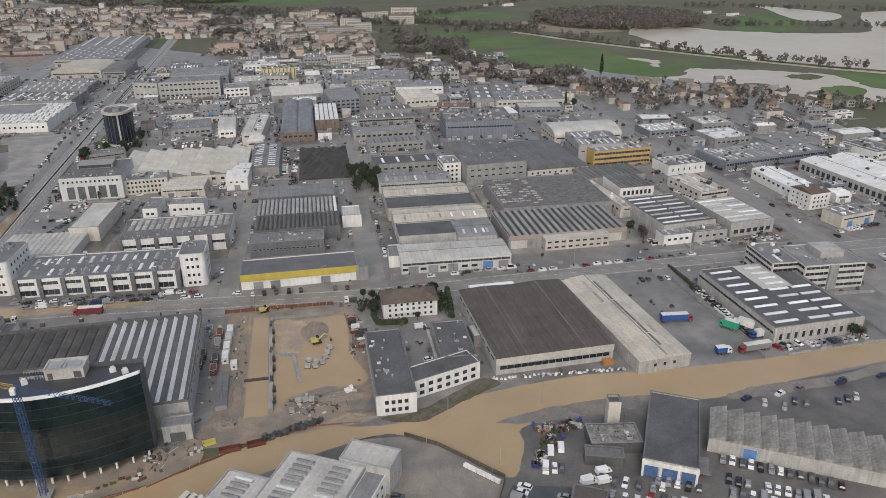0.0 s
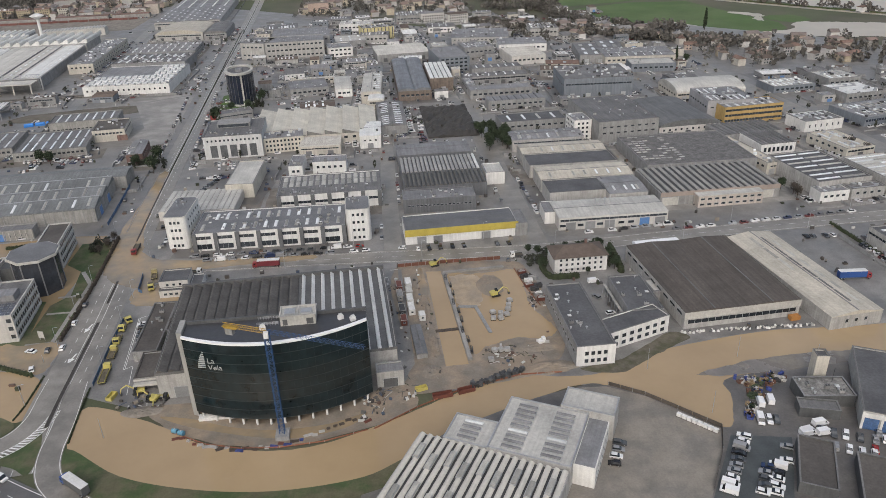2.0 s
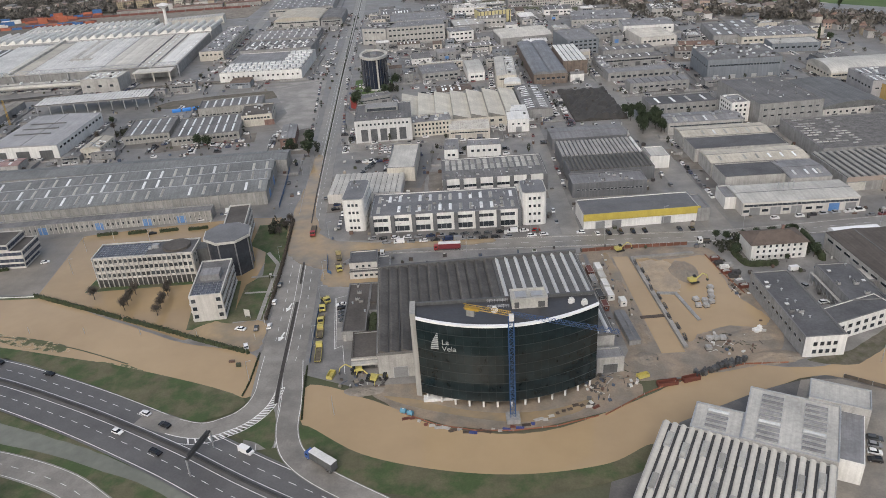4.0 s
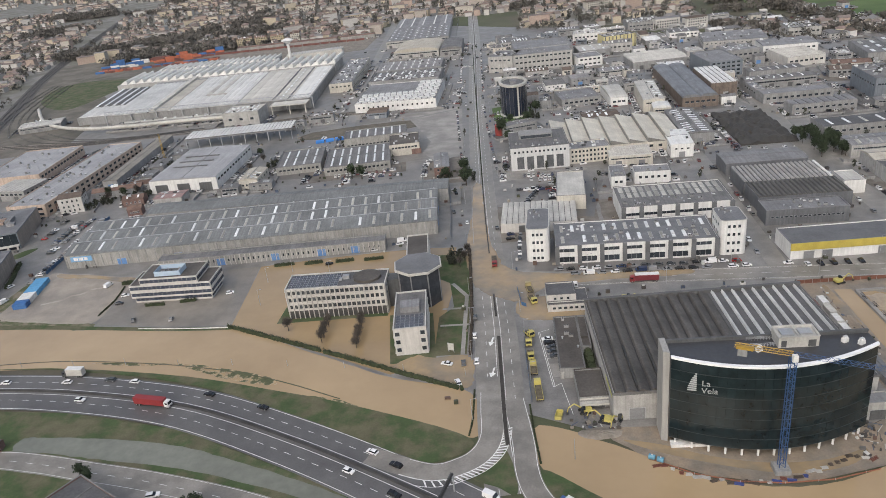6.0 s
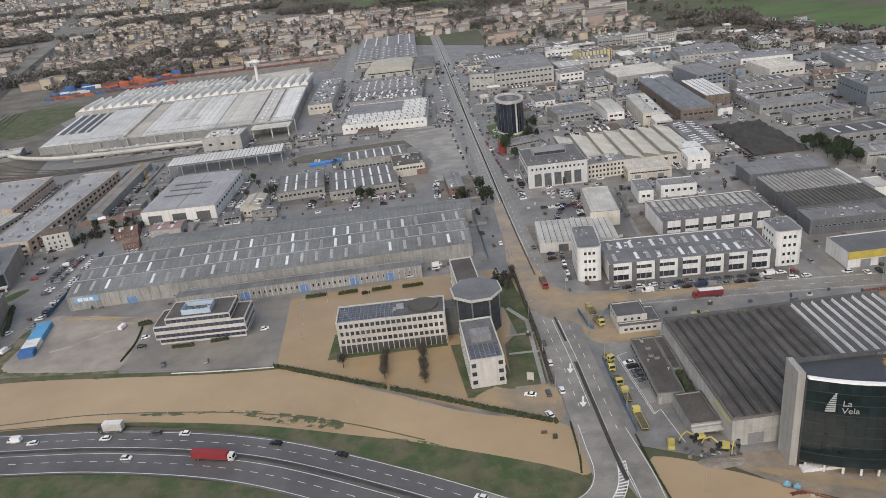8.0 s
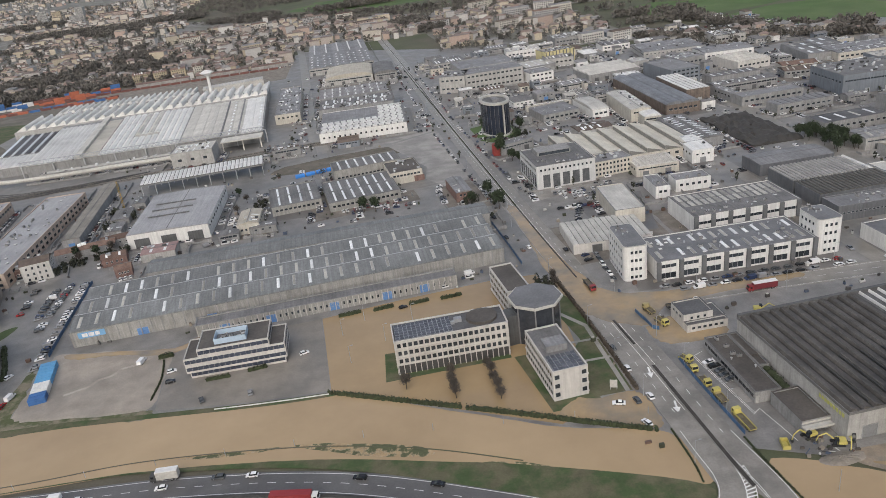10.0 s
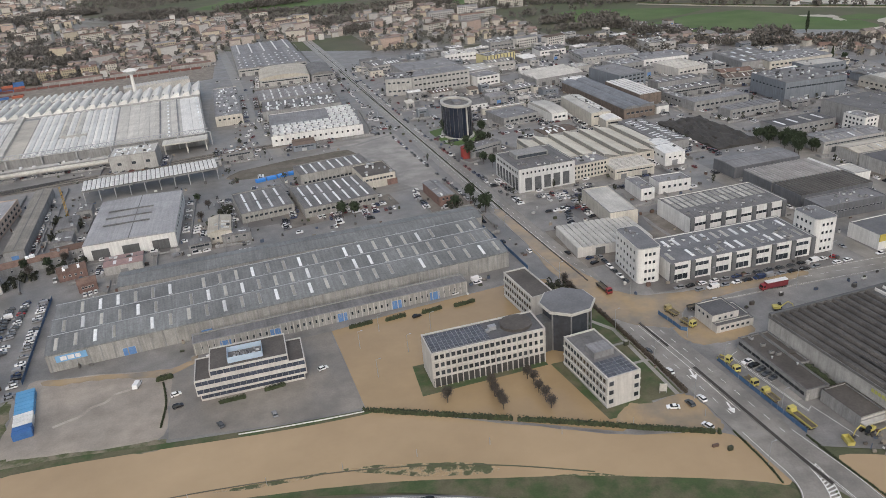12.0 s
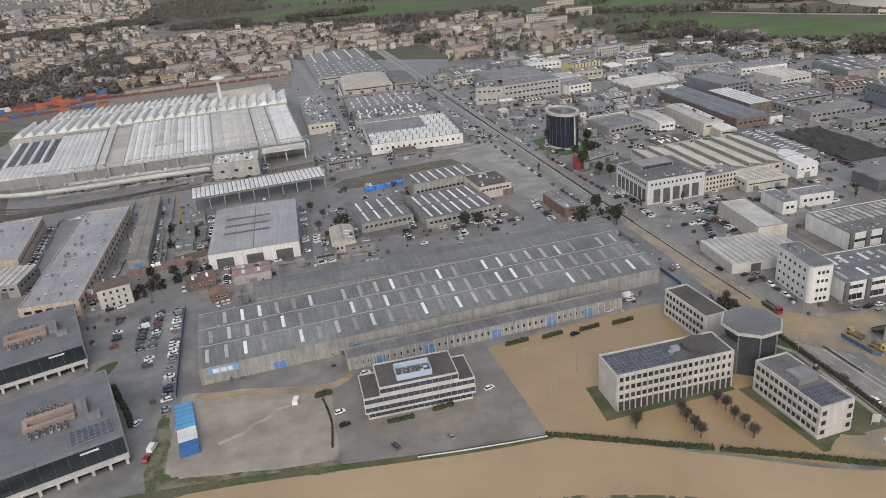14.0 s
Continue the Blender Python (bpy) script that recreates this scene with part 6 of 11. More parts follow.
part("flat_roof", skewed(Shape(), -505.4, -492, 704, 850, 9.6, 10.1), VAST[2], vf, "flat beige roof strip")
rng = random.Random(12)
for i in range(12):
    x = -491.5 + 5.75 * i
    if 3 < i < 8:
        part("roof_panel", pleat(Shape(), x, x + 5.3, 704, 752, 9.9, 1.1), VAST[0], vf)
        part("roof_panel", pleat(Shape(), x, x + 5.3, 762, 858, 9.9, 1.1), VAST[0 if i % 2 else 1], vf)
    else:
        part("roof_panel", pleat(Shape(), x, x + 5.3, 704, 858, 9.9, 1.1), VAST[0], vf)
part("repair_patch", skewed(Shape(), -467, -446, 752.2, 761.8, 9.6, 10.2), VAST[2], vf, "bare patch where sheets are missing")
for i in range(8):
    part("roof_panel", pleat(Shape(), -421.5 + 8.9 * i, -412.8 + 8.9 * i, 704, 860, 10.0, 0.35), VAST[1] if i not in (6, 7) else VAST[0], vf)
for x in (-386, -371):
    part("roof_gutter", skewed(Shape(), x - 0.6, x + 0.6, 704, 860, 9.9, 10.9), GREYROOF, vf)
for i in range(22):
    part("roof_light", cached("vlight", lambda: Shape().box(-0.7, 0.7, -2.2, 2.2, 0, 0.35).mesh("roof_light", SKYLIGHT)), None, vf, at=pose(sx(-379 + (26 if i % 2 else 0), 708 + 7 * i), 708 + 7 * i, 10.2))
for i in range(12):
    part("glazed_bay", pleat(Shape(), -590 + 3.1 * i, -587.4 + 3.1 * i, 762, 846, 8.2, 0.8), MIDROOF if i % 3 else SKYLIGHT, vf)
for i in range(9):
    part("roof_panel", pleat(Shape(), -590 + 4.2 * i, -586.2 + 4.2 * i, 717, 758, 7.8, 0.8), VAST[0], vf)
part("north_range", Shape().prism([(-620, 858), (-358, 866), (-360, 922), (-622, 914)], 0, 10.4), PRECAST, vf)
tooth = Shape().along([(-5.0, 0), (5.0, 0), (4.9, 3.6), (3.9, 4.6), (2.9, 4.4)], -27, 27).mesh("roof_tooth", VAST[0])
pane_ = cached("vpane", lambda: Shape().box(-0.5, 0.5, -1.4, 1.4, 0, 1.7).mesh("roof_hood", GREYROOF))
for i in range(26):
    c = -614 + 10.05 * i
    part("roof_tooth", tooth, None, vf, at=pose(c, 889 + 0.03 * (c + 614), 10.4))
    if i > 12:
        part("roof_hood", pane_, None, vf, at=pose(c - 1.0, 872 + 0.03 * (c + 614), 12.0))
part("rear_range", Shape().prism([(-600, 925), (-446, 930), (-447, 962), (-602, 957)], 0, 11.0), PRECAST, vf)
tooth2 = Shape().along([(-3.4, 0), (3.4, 0), (3.3, 2.6), (2.2, 3.2)], -15.5, 15.5).mesh("roof_tooth", VAST[0])
for i in range(22):
    part("roof_tooth", tooth2, None, vf, at=pose(-597 + 7.0 * i, 942.5 + 0.2 * i, 11.0))
part("glass_range", Shape().prism([(-443, 966), (-372, 980), (-374, 1000), (-445, 986)], 0, 9.0), VAST[1], vf, "pale glazed rear range")
for i in range(18):
    part("frame", cached("vframe", lambda: Shape().box(-0.3, 0.3, -10.2, 10.2, 9.0, 9.7).mesh("frame", METAL)), None, vf, at=pose(-440 + 3.8 * i, 976.6 + 0.75 * i, 0, 0, 0, 11))
gd = Shape()
gd.rod((-556, 701, 11), (-347, 701, 11), 0.3, 0, 4).rod((-556, 701, 14), (-347, 701, 14), 0.3, 0, 4)
for i in range(52):
    x = -556 + 4 * i
    gd.rod((x, 701, 11), (x + 2, 701, 14), 0.2, 0, 4).rod((x + 2, 701, 14), (x + 4, 701, 11), 0.2, 0, 4)
for i in range(9):
    gd.box(-555 + 26 * i, -554 + 26 * i, 700.3, 701.3, 0, 11)
part("pipe_bridge", gd, METAL, vf, "grey lattice pipe bridge along the wall")
part("front_canopy", Shape().box(-384, -349, 684, 700, 8.4, 9.2).box(-383, -382, 685, 686, 0, 8.4).box(-366, -365, 685, 686, 0, 8.4).box(-351, -350, 685, 686, 0, 8.4), VAST[1], vf, "pale canopy over the loading bay")
OCC.append((-470, 830, 280, 290, 0))
vb = hall("pale office annex of the vast factory", -403, 671, 34, 27, 12, -2, PRECAST, LIGHTROOF, name="works_office", cat="office building")
window_row(vb, 34, 27, "S", 3, 6, 3, 2)
mu = thing("water_tower", "white mushroom-shaped water tower on a slim shaft", "water tower", -426, 926)
part("shaft", Shape().rod((0, 0, 0), (0, 0, 32), 2.4, 0, 10, 1.5), WHITE, mu)
part("tank", Shape().rod((0, 0, 30), (0, 0, 34), 1.8, 0, 14, 8.0).rod((0, 0, 34), (0, 0, 36.5), 8.0, 0, 14, 2.0), WHITE, mu)

# orange workshops, dark works and houses at the western end
og = hall("salmon-coloured workshop block with a crowded flat roof", -486, 527, 28, 142, 8.4, -1, ORANGE, MATS["pale_blue_grey_roof"], name="workshop_block", cat="workshop", coping=ORANGE)
for z in (2.4, 6.0):
    window_row(og, 28, 142, "E", 20, z, 3.4, 1.6), window_row(og, 28, 142, "S", 5, z, 3.4, 1.6)
clutter(og, -11, 11, -66, 66, 8.4, 60, 71)
og2 = hall("salmon workshop block with a grey shed in front", -549, 565, 50, 76, 8, 4, ORANGE, MATS["pale_blue_grey_roof"], name="workshop_block", cat="workshop", coping=ORANGE)
window_row(og2, 50, 76, "E", 14, 5.5, 3.4, 1.6)
clutter(og2, -22, 22, -35, 35, 8, 40, 73)
gr = hall("grey shed with white ribbed canopy", -525, 507.8, 30, 26, 7.5, -8, GREYWALL, LIGHTROOF, "ribs", 8, 0.4, "y", name="shed", cat="shed")
for k, (px, py, pw, pd) in enumerate(((-458.6, 347.7, 41, 50), (-486, 420.5, 40, 46))):
    b = hall("dark modern works with glazed ends and rooftop air ducts", px, py, pw, pd, 10.0, 17, BLUEWALL, mat("slate_grey_roof", (0.145, 0.148, 0.155)), name="modern_works", cat="factory", group="dark modern works")
    part("glass_front", Shape().box(-pw / 2 + 0.6, pw / 2 - 0.6, -0.25, 0, 3.1, 9.6), mat("teal_black_glass", (0.022, 0.03, 0.036), 0.12, 0.2, 0.2, 1.0, spec=0.6), b, "dark blue-green glass front", at=face_at(pw, pd, "S", 0, 0))
    for i in range(1, 9):
        part("mullion", cached("mwm", lambda: Shape().box(-0.05, 0.05, -0.32, -0.25, 3.1, 9.6).mesh("mullion", DARKWALL)), None, b, at=face_at(pw, pd, "S", -pw / 2 + pw * i / 9, 0))
    part("canopy", Shape().box(-pw / 2 + 0.3, pw / 2 - 0.3, -2.6, -0.02, 2.3, 3.0), OFFICEWALL, b, "pale canopy over the ground floor", at=face_at(pw, pd, "S", 0, 0))
    part("shop_front", Shape().box(-pw / 2 + 1, pw / 2 - 1, -0.12, 0, 0, 2.2), GLASS, b, at=face_at(pw, pd, "S", 0, 0))
    for i in range(8):
        part("canopy_post", cached("mwp", lambda: Shape().box(-0.5, 0.5, -2.5, -2.0, 0, 2.3).mesh("canopy_post", OFFICEWALL)), None, b, at=face_at(pw, pd, "S", -pw / 2 + 1.4 + (pw - 2.8) * i / 7, 0))
    part("end_cladding", Shape().box(-pd / 2 + 0.2, pd / 2 - 0.2, -0.12, 0, 0, 9.8), mat("grey_tan_cladding", (0.26, 0.225, 0.195), 0.7, 0.15, 0.2, 2.0, streak=0.12), b, "grey-tan clad end wall", at=face_at(pw, pd, "E", 0, 0))
    part("parapet_cap", Shape().box(6, 12, -0.4, 0.1, 8.2, 8.9), WHITE, b, "white sign panel on the glass", at=face_at(pw, pd, "S", 0, 0))
    tan = mat("tan_duct", (0.30, 0.225, 0.185), 0.6, 0.15)
    du = part("duct_housing", Shape().box(-9, 7, 2.4, 5.0, 10, 11.8).box(-9, 7, -3.2, -1.2, 10, 11.6).box(-10, -8.2, -3.2, 5.0, 10, 11.4), tan, b, "tan duct housing")
    part("plant_room", Shape().box(8, 11.5, -3, 6.5, 10, 12.2), GREYROOF, b, "grey roof plant")
    part("plant_room", Shape().box(10.5, 15, -8.5, -5.0, 10, 11.6), GREYROOF, b, "grey roof plant")
    for row in (6.8, 9.0, -5.2, -7.4):
        for i in range(6):
            part("cooling_unit", cached("acu", None), None, b, at=pose(-8 + 2.3 * i, row, 10, 0, 0, 90))
    if k == 0:
        solar(b, 4, 18, -21, -12, 7, 5, 10.05)
wh2 = hall("white apartment house with brown shutters", -459, 465.6, 15.5, 13, 10.5, 14, OFFICEWALL, BROWNTILE, "gable", 1, 2.0, "x", name="apartment_house", cat="house")
for z in (2, 5, 8.4):
    window_row(wh2, 15.5, 13, "S", 4, z, 1.0, 1.4), window_row(wh2, 15.5, 13, "E", 3, z, 1.0, 1.4)
for px, py, pw, pd, mt in ((-417.5, 469.2, 14, 11, BRICK), (-407, 448.4, 9, 8, BRICK), (-440, 491.1, 34, 10, GREYWALL), (-470.5, 472.4, 9, 11, BRICK), (-424, 499.5, 18, 9, GREYWALL)):
    b = hall("small brick outbuilding with a tiled roof", px, py, pw, pd, 4.6, 12, mt, TILE, "gable", 1, 2.0, "x", name="outbuilding", cat="house", group="brick outbuildings")
    windows(b, pw, pd, "S", 4, 2.6, 1.1, 1.3, rim=WHITE)

# ---- yards south of the canal ----
nb = thing("factory", "pale grey stepped factory roofs with rows of low skylights", "factory", -7.5, 172.5, -28)
for k, (x0, x1, y0, y1, h) in enumerate(((-28.8, -14.8, -13.2, -1.0, 8.2), (-14.8, 10.5, -13.2, 12.0, 8.6), (1.6, 18.4, 12.0, 21.7, 9.6))):
    s = Shape().box(x0, x1, y0, y1, 0, h)
    part("wall", s, PRECAST, nb)
    part("roof", Shape().box(x0 + 0.4, x1 - 0.4, y0 + 0.4, y1 - 0.4, h, h + 0.06), LIGHTROOF, nb)
    e = Shape()
    e.box(x0, x1, y0, y0 + 0.35, h, h + 0.5).box(x0, x1, y1 - 0.35, y1, h, h + 0.5).box(x0, x0 + 0.35, y0 + 0.35, y1 - 0.35, h, h + 0.5).box(x1 - 0.35, x1, y0 + 0.35, y1 - 0.35, h, h + 0.5)
    part("coping", e, METAL, nb)
for cx_, ys, h in ((-22, 4, 8.2), (-8.0, 9, 8.6), (4.0, 9, 8.6)):
    for j in range(ys):
        part("skylight", skylight_mesh(6.0, 1.1, GREYROOF if (j != 3) else SKYLIGHT, 0.7), None, nb, at=pose(cx_, -11.0 + 2.45 * j, h + 0.2))
sbk = part("stair_block", Shape().box(10.51, 17, -10, 11.9, 0, 7.4).box(10.6, 16.9, -9.9, 11.8, 7.4, 7.46), WHITE, nb, "white end block with windows")
part("block_roof", Shape().box(10.8, 16.7, -9.7, 11.6, 7.46, 7.56), GREYROOF, sbk)
for i in range(6):
    for z in (2.0, 5.2):
        part("window", window_mesh(1.5, 1.3), None, sbk, at=pose(17, -8.2 + 3.4 * i, z, 0, 0, 90))
rb = hall("large shed with cream ribs and dark gutters", -33.7, 152, 47, 34, 7.8, -29.6, PRECAST, mat("cream_rib", (0.50, 0.48, 0.43), 0.6, 0.12, 0.1, 1.0), "ribs", 19, 0.7, "y", fill=0.66)
rng = random.Random(5)
for i in range(9):
    for j in range(2):
        part("skylight", skylight_mesh(1.6, 6.0, OLDSKYLIGHT, 0.5), None, rb, at=pose(-20 + 5.0 * i, (-9, 6)[(i + j) % 2] + 3 * j, 8.5))
bf = hall("dark-roofed garage with blue glazed doors", 109.6, 182, 17.0, 38, 6.4, -28, PRECAST, BITUMEN, name="garage", cat="garage")
for u in (-5.8, 0, 5.8):
    door(bf, 17.5, 39, "S", u, 4.6, 4.4, mat("blue_glazed_door", (0.045, 0.10, 0.22), 0.25, 0.3, 0.8, 2.0), name="glazed_door", label="blue glazed door")
pilasters(bf, 17, 38, "S", 4, 6.4, 0.7, 0.3, WHITE, 0.4)
part("fascia", Shape().box(-8.6, 8.6, -19.4, -19.03, 4.7, 6.2), WHITE, bf)
part("side_canopy", Shape().box(8.52, 12.2, -17, -9, 3.4, 3.8), MIDROOF, bf)
s2 = hall("long shed with grey saw-tooth roof and concrete wall", 156, 165.5, 74, 18, 5.2, -30, PRECAST, mat("old_shed_roof", (0.235, 0.225, 0.21), 0.8, 0.25, 0.2, 1.0, streak=0.2, stripe=0.3), "saw", 14, 1.9, "y", name="shed", cat="shed")
door(s2, 74, 18, "S", -24, 4, 4, DOORBLUE)
# Dark solid walls stand in for an open, shaded ground floor.
ru = hall("weathered concrete workshop with patchy roof", 90.3, 185.4, 17, 10.5, 4.0, -8, DARKWALL, mat("broken_roof", (0.19, 0.185, 0.175), 0.85, 0.5, 0.4, 1.5, bump=0.6), name="workshop", cat="workshop")
clutter(ru, -7, 7, -4, 4, 4.0, 9, 77)
part("chimney_mast", Shape().rod((0, 0, 4), (0, 0, 9.5), 0.09, 0, 5), GUTTER, ru, at=pose(4, 3, 0))
tw = hall("slim concrete tower with a dark cap", 93.5, 194.5, 4.2, 4.2, 11, -10, CREAM, BITUMEN, name="concrete_tower", cat="tower")
br1 = hall("low brown-roofed shed among parked cars", 69.1, 153.3, 10.3, 21.5, 3.5, -28, DARKWALL, BROWNROOF, name="shed", cat="shed", group="brown-roofed sheds")
br2 = hall("low brown-roofed shed among parked cars", 82.3, 143.8, 10.3, 21, 3.5, -28, DARKWALL, BROWNROOF, name="shed", cat="shed", group="brown-roofed sheds")
cf = hall("low grey lean-to before the concrete workshop", 84.2, 177.9, 12.5, 5.5, 3.2, -17, DARKWALL, MIDROOF, name="shed", cat="shed")
s8 = hall("shed with pale ribbed roof at the yard edge", 231, 190, 20, 30, 6, -20, PRECAST, MIDROOF, "ribs", 6, 0.7, "y", name="shed", cat="shed", fill=0.5, alt=LIGHTROOF, alt_from=0)
lr = hall("long olive-grey platform roof between the salmon works and the hall", -457, 565, 11, 117, 5.5, 3, GREYWALL, mat("olive_grey_roof", (0.20, 0.188, 0.165), 0.8, 0.25, 0.08, 1.0, stripe=0.2), "gable", 1, 0.6, "y", name="platform_roof", cat="shed")
part("roof_seam", Shape().box(-0.1, 0.1, -58, 58, 0, 0.12), MIDROOF, lr, at=pose(0, 0, 6.1))
yc = thing("mobile_crane", "yellow lattice mobile crane in the works yard", "crane", -434, 557.9, 20)
part("carrier", Shape().box(-1.4, 1.4, -4, 4, 0.5, 1.8), MATS["crane_yellow"], yc)
lat = Shape()
for sx in (-0.6, 0.6):
    for sy in (-0.6, 0.6):
        lat.rod((sx, sy, 1.8), (sx * 0.5, sy * 0.5, 24), 0.1, 0, 4)
for i in range(12):
    z = 1.8 + 1.8 * i
    lat.rod((-0.6, -0.6, z), (0.6, -0.6, z + 1.8), 0.06, 0, 4).rod((0.6, 0.6, z), (-0.6, 0.6, z + 1.8), 0.06, 0, 4).rod((0.6, -0.6, z), (0.6, 0.6, z + 1.8), 0.06, 0, 4)
part("boom", lat, MATS["crane_yellow"], yc, "dull yellow lattice mast")
pk = hall("low works shed with a faded pink roof", -391, 468.2, 19.5, 14.5, 4.6, 2, PRECAST, mat("faded_pink_roof", (0.27, 0.185, 0.175), 0.75, 0.2, 0.2, 1.0), "gable", 1, 0.8, "x", name="shed", cat="shed")
ct = hall("pale canopy beside the curved conveyor", -632, 717.2, 40, 26, 6, 18, GREYWALL, LIGHTROOF, "gable", 1, 1.0, "x", name="shed", cat="shed")
for x, y, w, d in ((-430, 520.3, 10, 16), (-432, 545.4, 12, 22), (-426, 570.5, 9, 14), (-352, 476.5, 12, 9), (-332, 480.7, 16, 8)):
    hall("small lean-to store in the works yard", x, y, w, d, 4.2, 3, GREYWALL, MIDROOF, "gable", 1, 0.7, "y", name="store", cat="shed", group="works stores")
sw_ = hall("dark-roofed works south of the motorway", -296.4, 170.9, 41, 30, 6.0, -32, BRICK, BITUMEN, name="works", cat="factory")
clutter(sw_, -19, 12, -13, 0, 6.0, 22, 91)
for i in range(3):
    part("roof_seam", Shape().box(-0.2, 0.2, -14, 14, -0.02, 0.25), MIDROOF, sw_, at=pose(-12 + 8 * i, 0, 6.0))
fr_ = hall("low pale range along the front of the vast factory", -475, 689, 120, 10, 5, 0, STAINED, LIGHTROOF, name="factory_range", cat="factory")


wcu = hall("white cube workshop with small windows", 251, 462, 30, 20, 7, 8, WHITE, MIDROOF, name="workshop", cat="workshop")
windows(wcu, 30, 20, "S", 6, 3.8, 1.0, 2.2)
hall("beige flat-roofed store beside bare trees", 241, 416, 21, 34, 6, 10, CREAM, BEIGEROOF, name="store", cat="warehouse")
hall("low wing closing the courtyard of the grey workshops", 32.5, 612, 8, 29, 6.5, 1.5, GREYWALL, GREYROOF, name="annex", cat="building")
anx = hall("white flat-roofed annex with a dark store below", 16.5, 404, 11, 16, 7, 0, WHITE, LIGHTROOF, name="annex", cat="building")
for x, y, w in ((-556, 1148, 24), (-530, 1146, 18), (-505, 1148, 20), (-478, 1152, 14)):
    ap = hall("ochre four-storey apartment block beside the railway", x, y, w, 11, 12.5, 6, mat("dull_yellow_plaster", (0.38, 0.325, 0.225), 0.85, 0.15, 0.2, 2.0, streak=0.12) if w != 14 else CREAM, TILE, "gable", 1, 2.2, "x", name="apartment_block", cat="apartment building", group="railway apartment blocks")
    for z in (2, 5, 8, 11):
        window_row(ap, w, 11, "S", max(3, int(w / 3)), z, 1.2, 1.5)


# ---- more of the estate, further off ----
def plain(label, x, y, w, d, h, rot, wall, roof, style="flat", n=1, rise=1.2, axis="x", rows=0, name="warehouse", cat="warehouse", group="", sky=None, mess=0, fill=0.8):
    b = hall(label, x, y, w, d, h, rot, wall, roof, style, n, rise, axis, name, cat, group=group, fill=fill)
    for r in range(rows):
        z = h * (r + 0.55) / rows
        (windows if y < 560 else window_row)(b, w, d, "S", max(3, int(w / 4.5)), z, 2.6, 1.5)
    if sky:
        skylights(b, -w / 2 + 2, w / 2 - 2, -d / 2 + 2, d / 2 - 2, sky[0], sky[1], sky[2], sky[3], lambda px, py: h + (0.5 if style != "flat" else 0.0), SKYLIGHT, 0.2)
    clutter(b, -w / 2 + 2, w / 2 - 2, -d / 2 + 2, d / 2 - 2, h, mess, int(abs(x * 7 + y)))
    return b


BROWNBASE = mat("brown_concrete_wall", (0.155, 0.125, 0.105), 0.85, 0.25, 0.3, 3.0, streak=0.2)
plain("hall with grey barrel roofs and a brown base", -15, 648, 27, 118, 8, 0, BROWNBASE, mat("blue_grey_roof", (0.155, 0.162, 0.175), 0.6, 0.25, 0.1, 1.0, stripe=0.25), "vault", 2, 2.2, "y", 1)
plain("tall brown hall with a bright white roof", 9.5, 645, 20, 61, 11, 0, BROWNBASE, WHITEROOF, "ribs", 5, 0.5, "y", sky=None)
plain("grey courtyard workshops with dark roofs", 54.5, 590, 51, 16, 7, 1.5, GREYWALL, GREYROOF, rows=1, group="courtyard workshops", mess=4)
plain("grey courtyard workshops with dark roofs", 57.5, 635, 56, 15, 7, 1.5, GREYWALL, MIDROOF, "gable", group="courtyard workshops")
plain("grey courtyard workshops with dark roofs", 64, 665.5, 45, 17, 7, 1, GREYWALL, MIDROOF, group="courtyard workshops", sky=(6, 1, 1.2, 8))
plain("grey flat workshop with a white office corner", 60.5, 556, 45, 14, 6.8, 2.4, GREYWALL, GREYROOF, "ribs", 8, 0.5, "y", 1)
plain("grey workshop with four white skylights", 61, 502.5, 47, 21, 6.8, 2.2, GREYWALL, BITUMEN, sky=(4, 1, 1.6, 11), rows=1)
plain("dark hall with white skylights", 166, 715.3, 24, 60, 7, -8, GREYWALL, MIDROOF, sky=(2, 3, 3, 9), group="skylit dark halls")
plain("dark hall with white skylights", 192, 733.8, 24, 40, 7, -8, GREYWALL, MIDROOF, sky=(2, 2, 3, 9), group="skylit dark halls")
plain("long pale shed with a green office front", 205, 690.6, 66, 40, 7.5, -5, CREAM, GREYROOF, "gable", 2, 1.0, "x", 1)
plain("white building with slatted white roof screens", 100, 716.3, 34, 42, 8, 6, OFFICEWALL, LIGHTROOF, "ribs", 9, 0.9, "x", 1, fill=0.6)
plain("dark grey-blue office block", 26, 704, 29, 50, 13.5, 6, BLUEWALL, GREYROOF, rows=4, name="office_block", cat="office building", mess=6)
plain("wide hall with a yellow-green roof corner", 76, 829.4, 62, 54, 7, -8, PRECAST, GREYROOF, "gable", 2, 1.2, "x")
b = plain("hall with slanting white roof blades", -17, 760, 52, 38, 7, 6, GREYWALL, LIGHTROOF, "saw", 4, 2.2, "x")
b = plain("cream office block with yellow vertical fins", -38, 864, 36, 24, 14, 10, mat("pale_yellow_wall", (0.5, 0.45, 0.25), 0.8, 0.15), BITUMEN, name="office_block", cat="office building")
pilasters(b, 25, 26, "S", 9, 14, 0.9, 0.5, DARKWALL, 1.5)
plain("small hall with a pale barrel roof", -74, 636, 14, 46, 6.5, 3, WHITE, LIGHTROOF, "vault", 1, 2.2, "x", 1)
plain("tall beige hall with a low gable", -49, 617, 16, 64, 10, -3, CREAM, LIGHTROOF, "gable", 1, 1.0, "y")
plain("low beige shed with round roof", -47, 577, 13, 14, 7, -4, CREAM, WHITEROOF, "vault", 1, 1.8, "y", name="shed", cat="shed")
plain("low grey hall with plant on its roof", -104, 640, 32, 32, 6, 8, GREYWALL, GREYROOF, rows=1, mess=8)
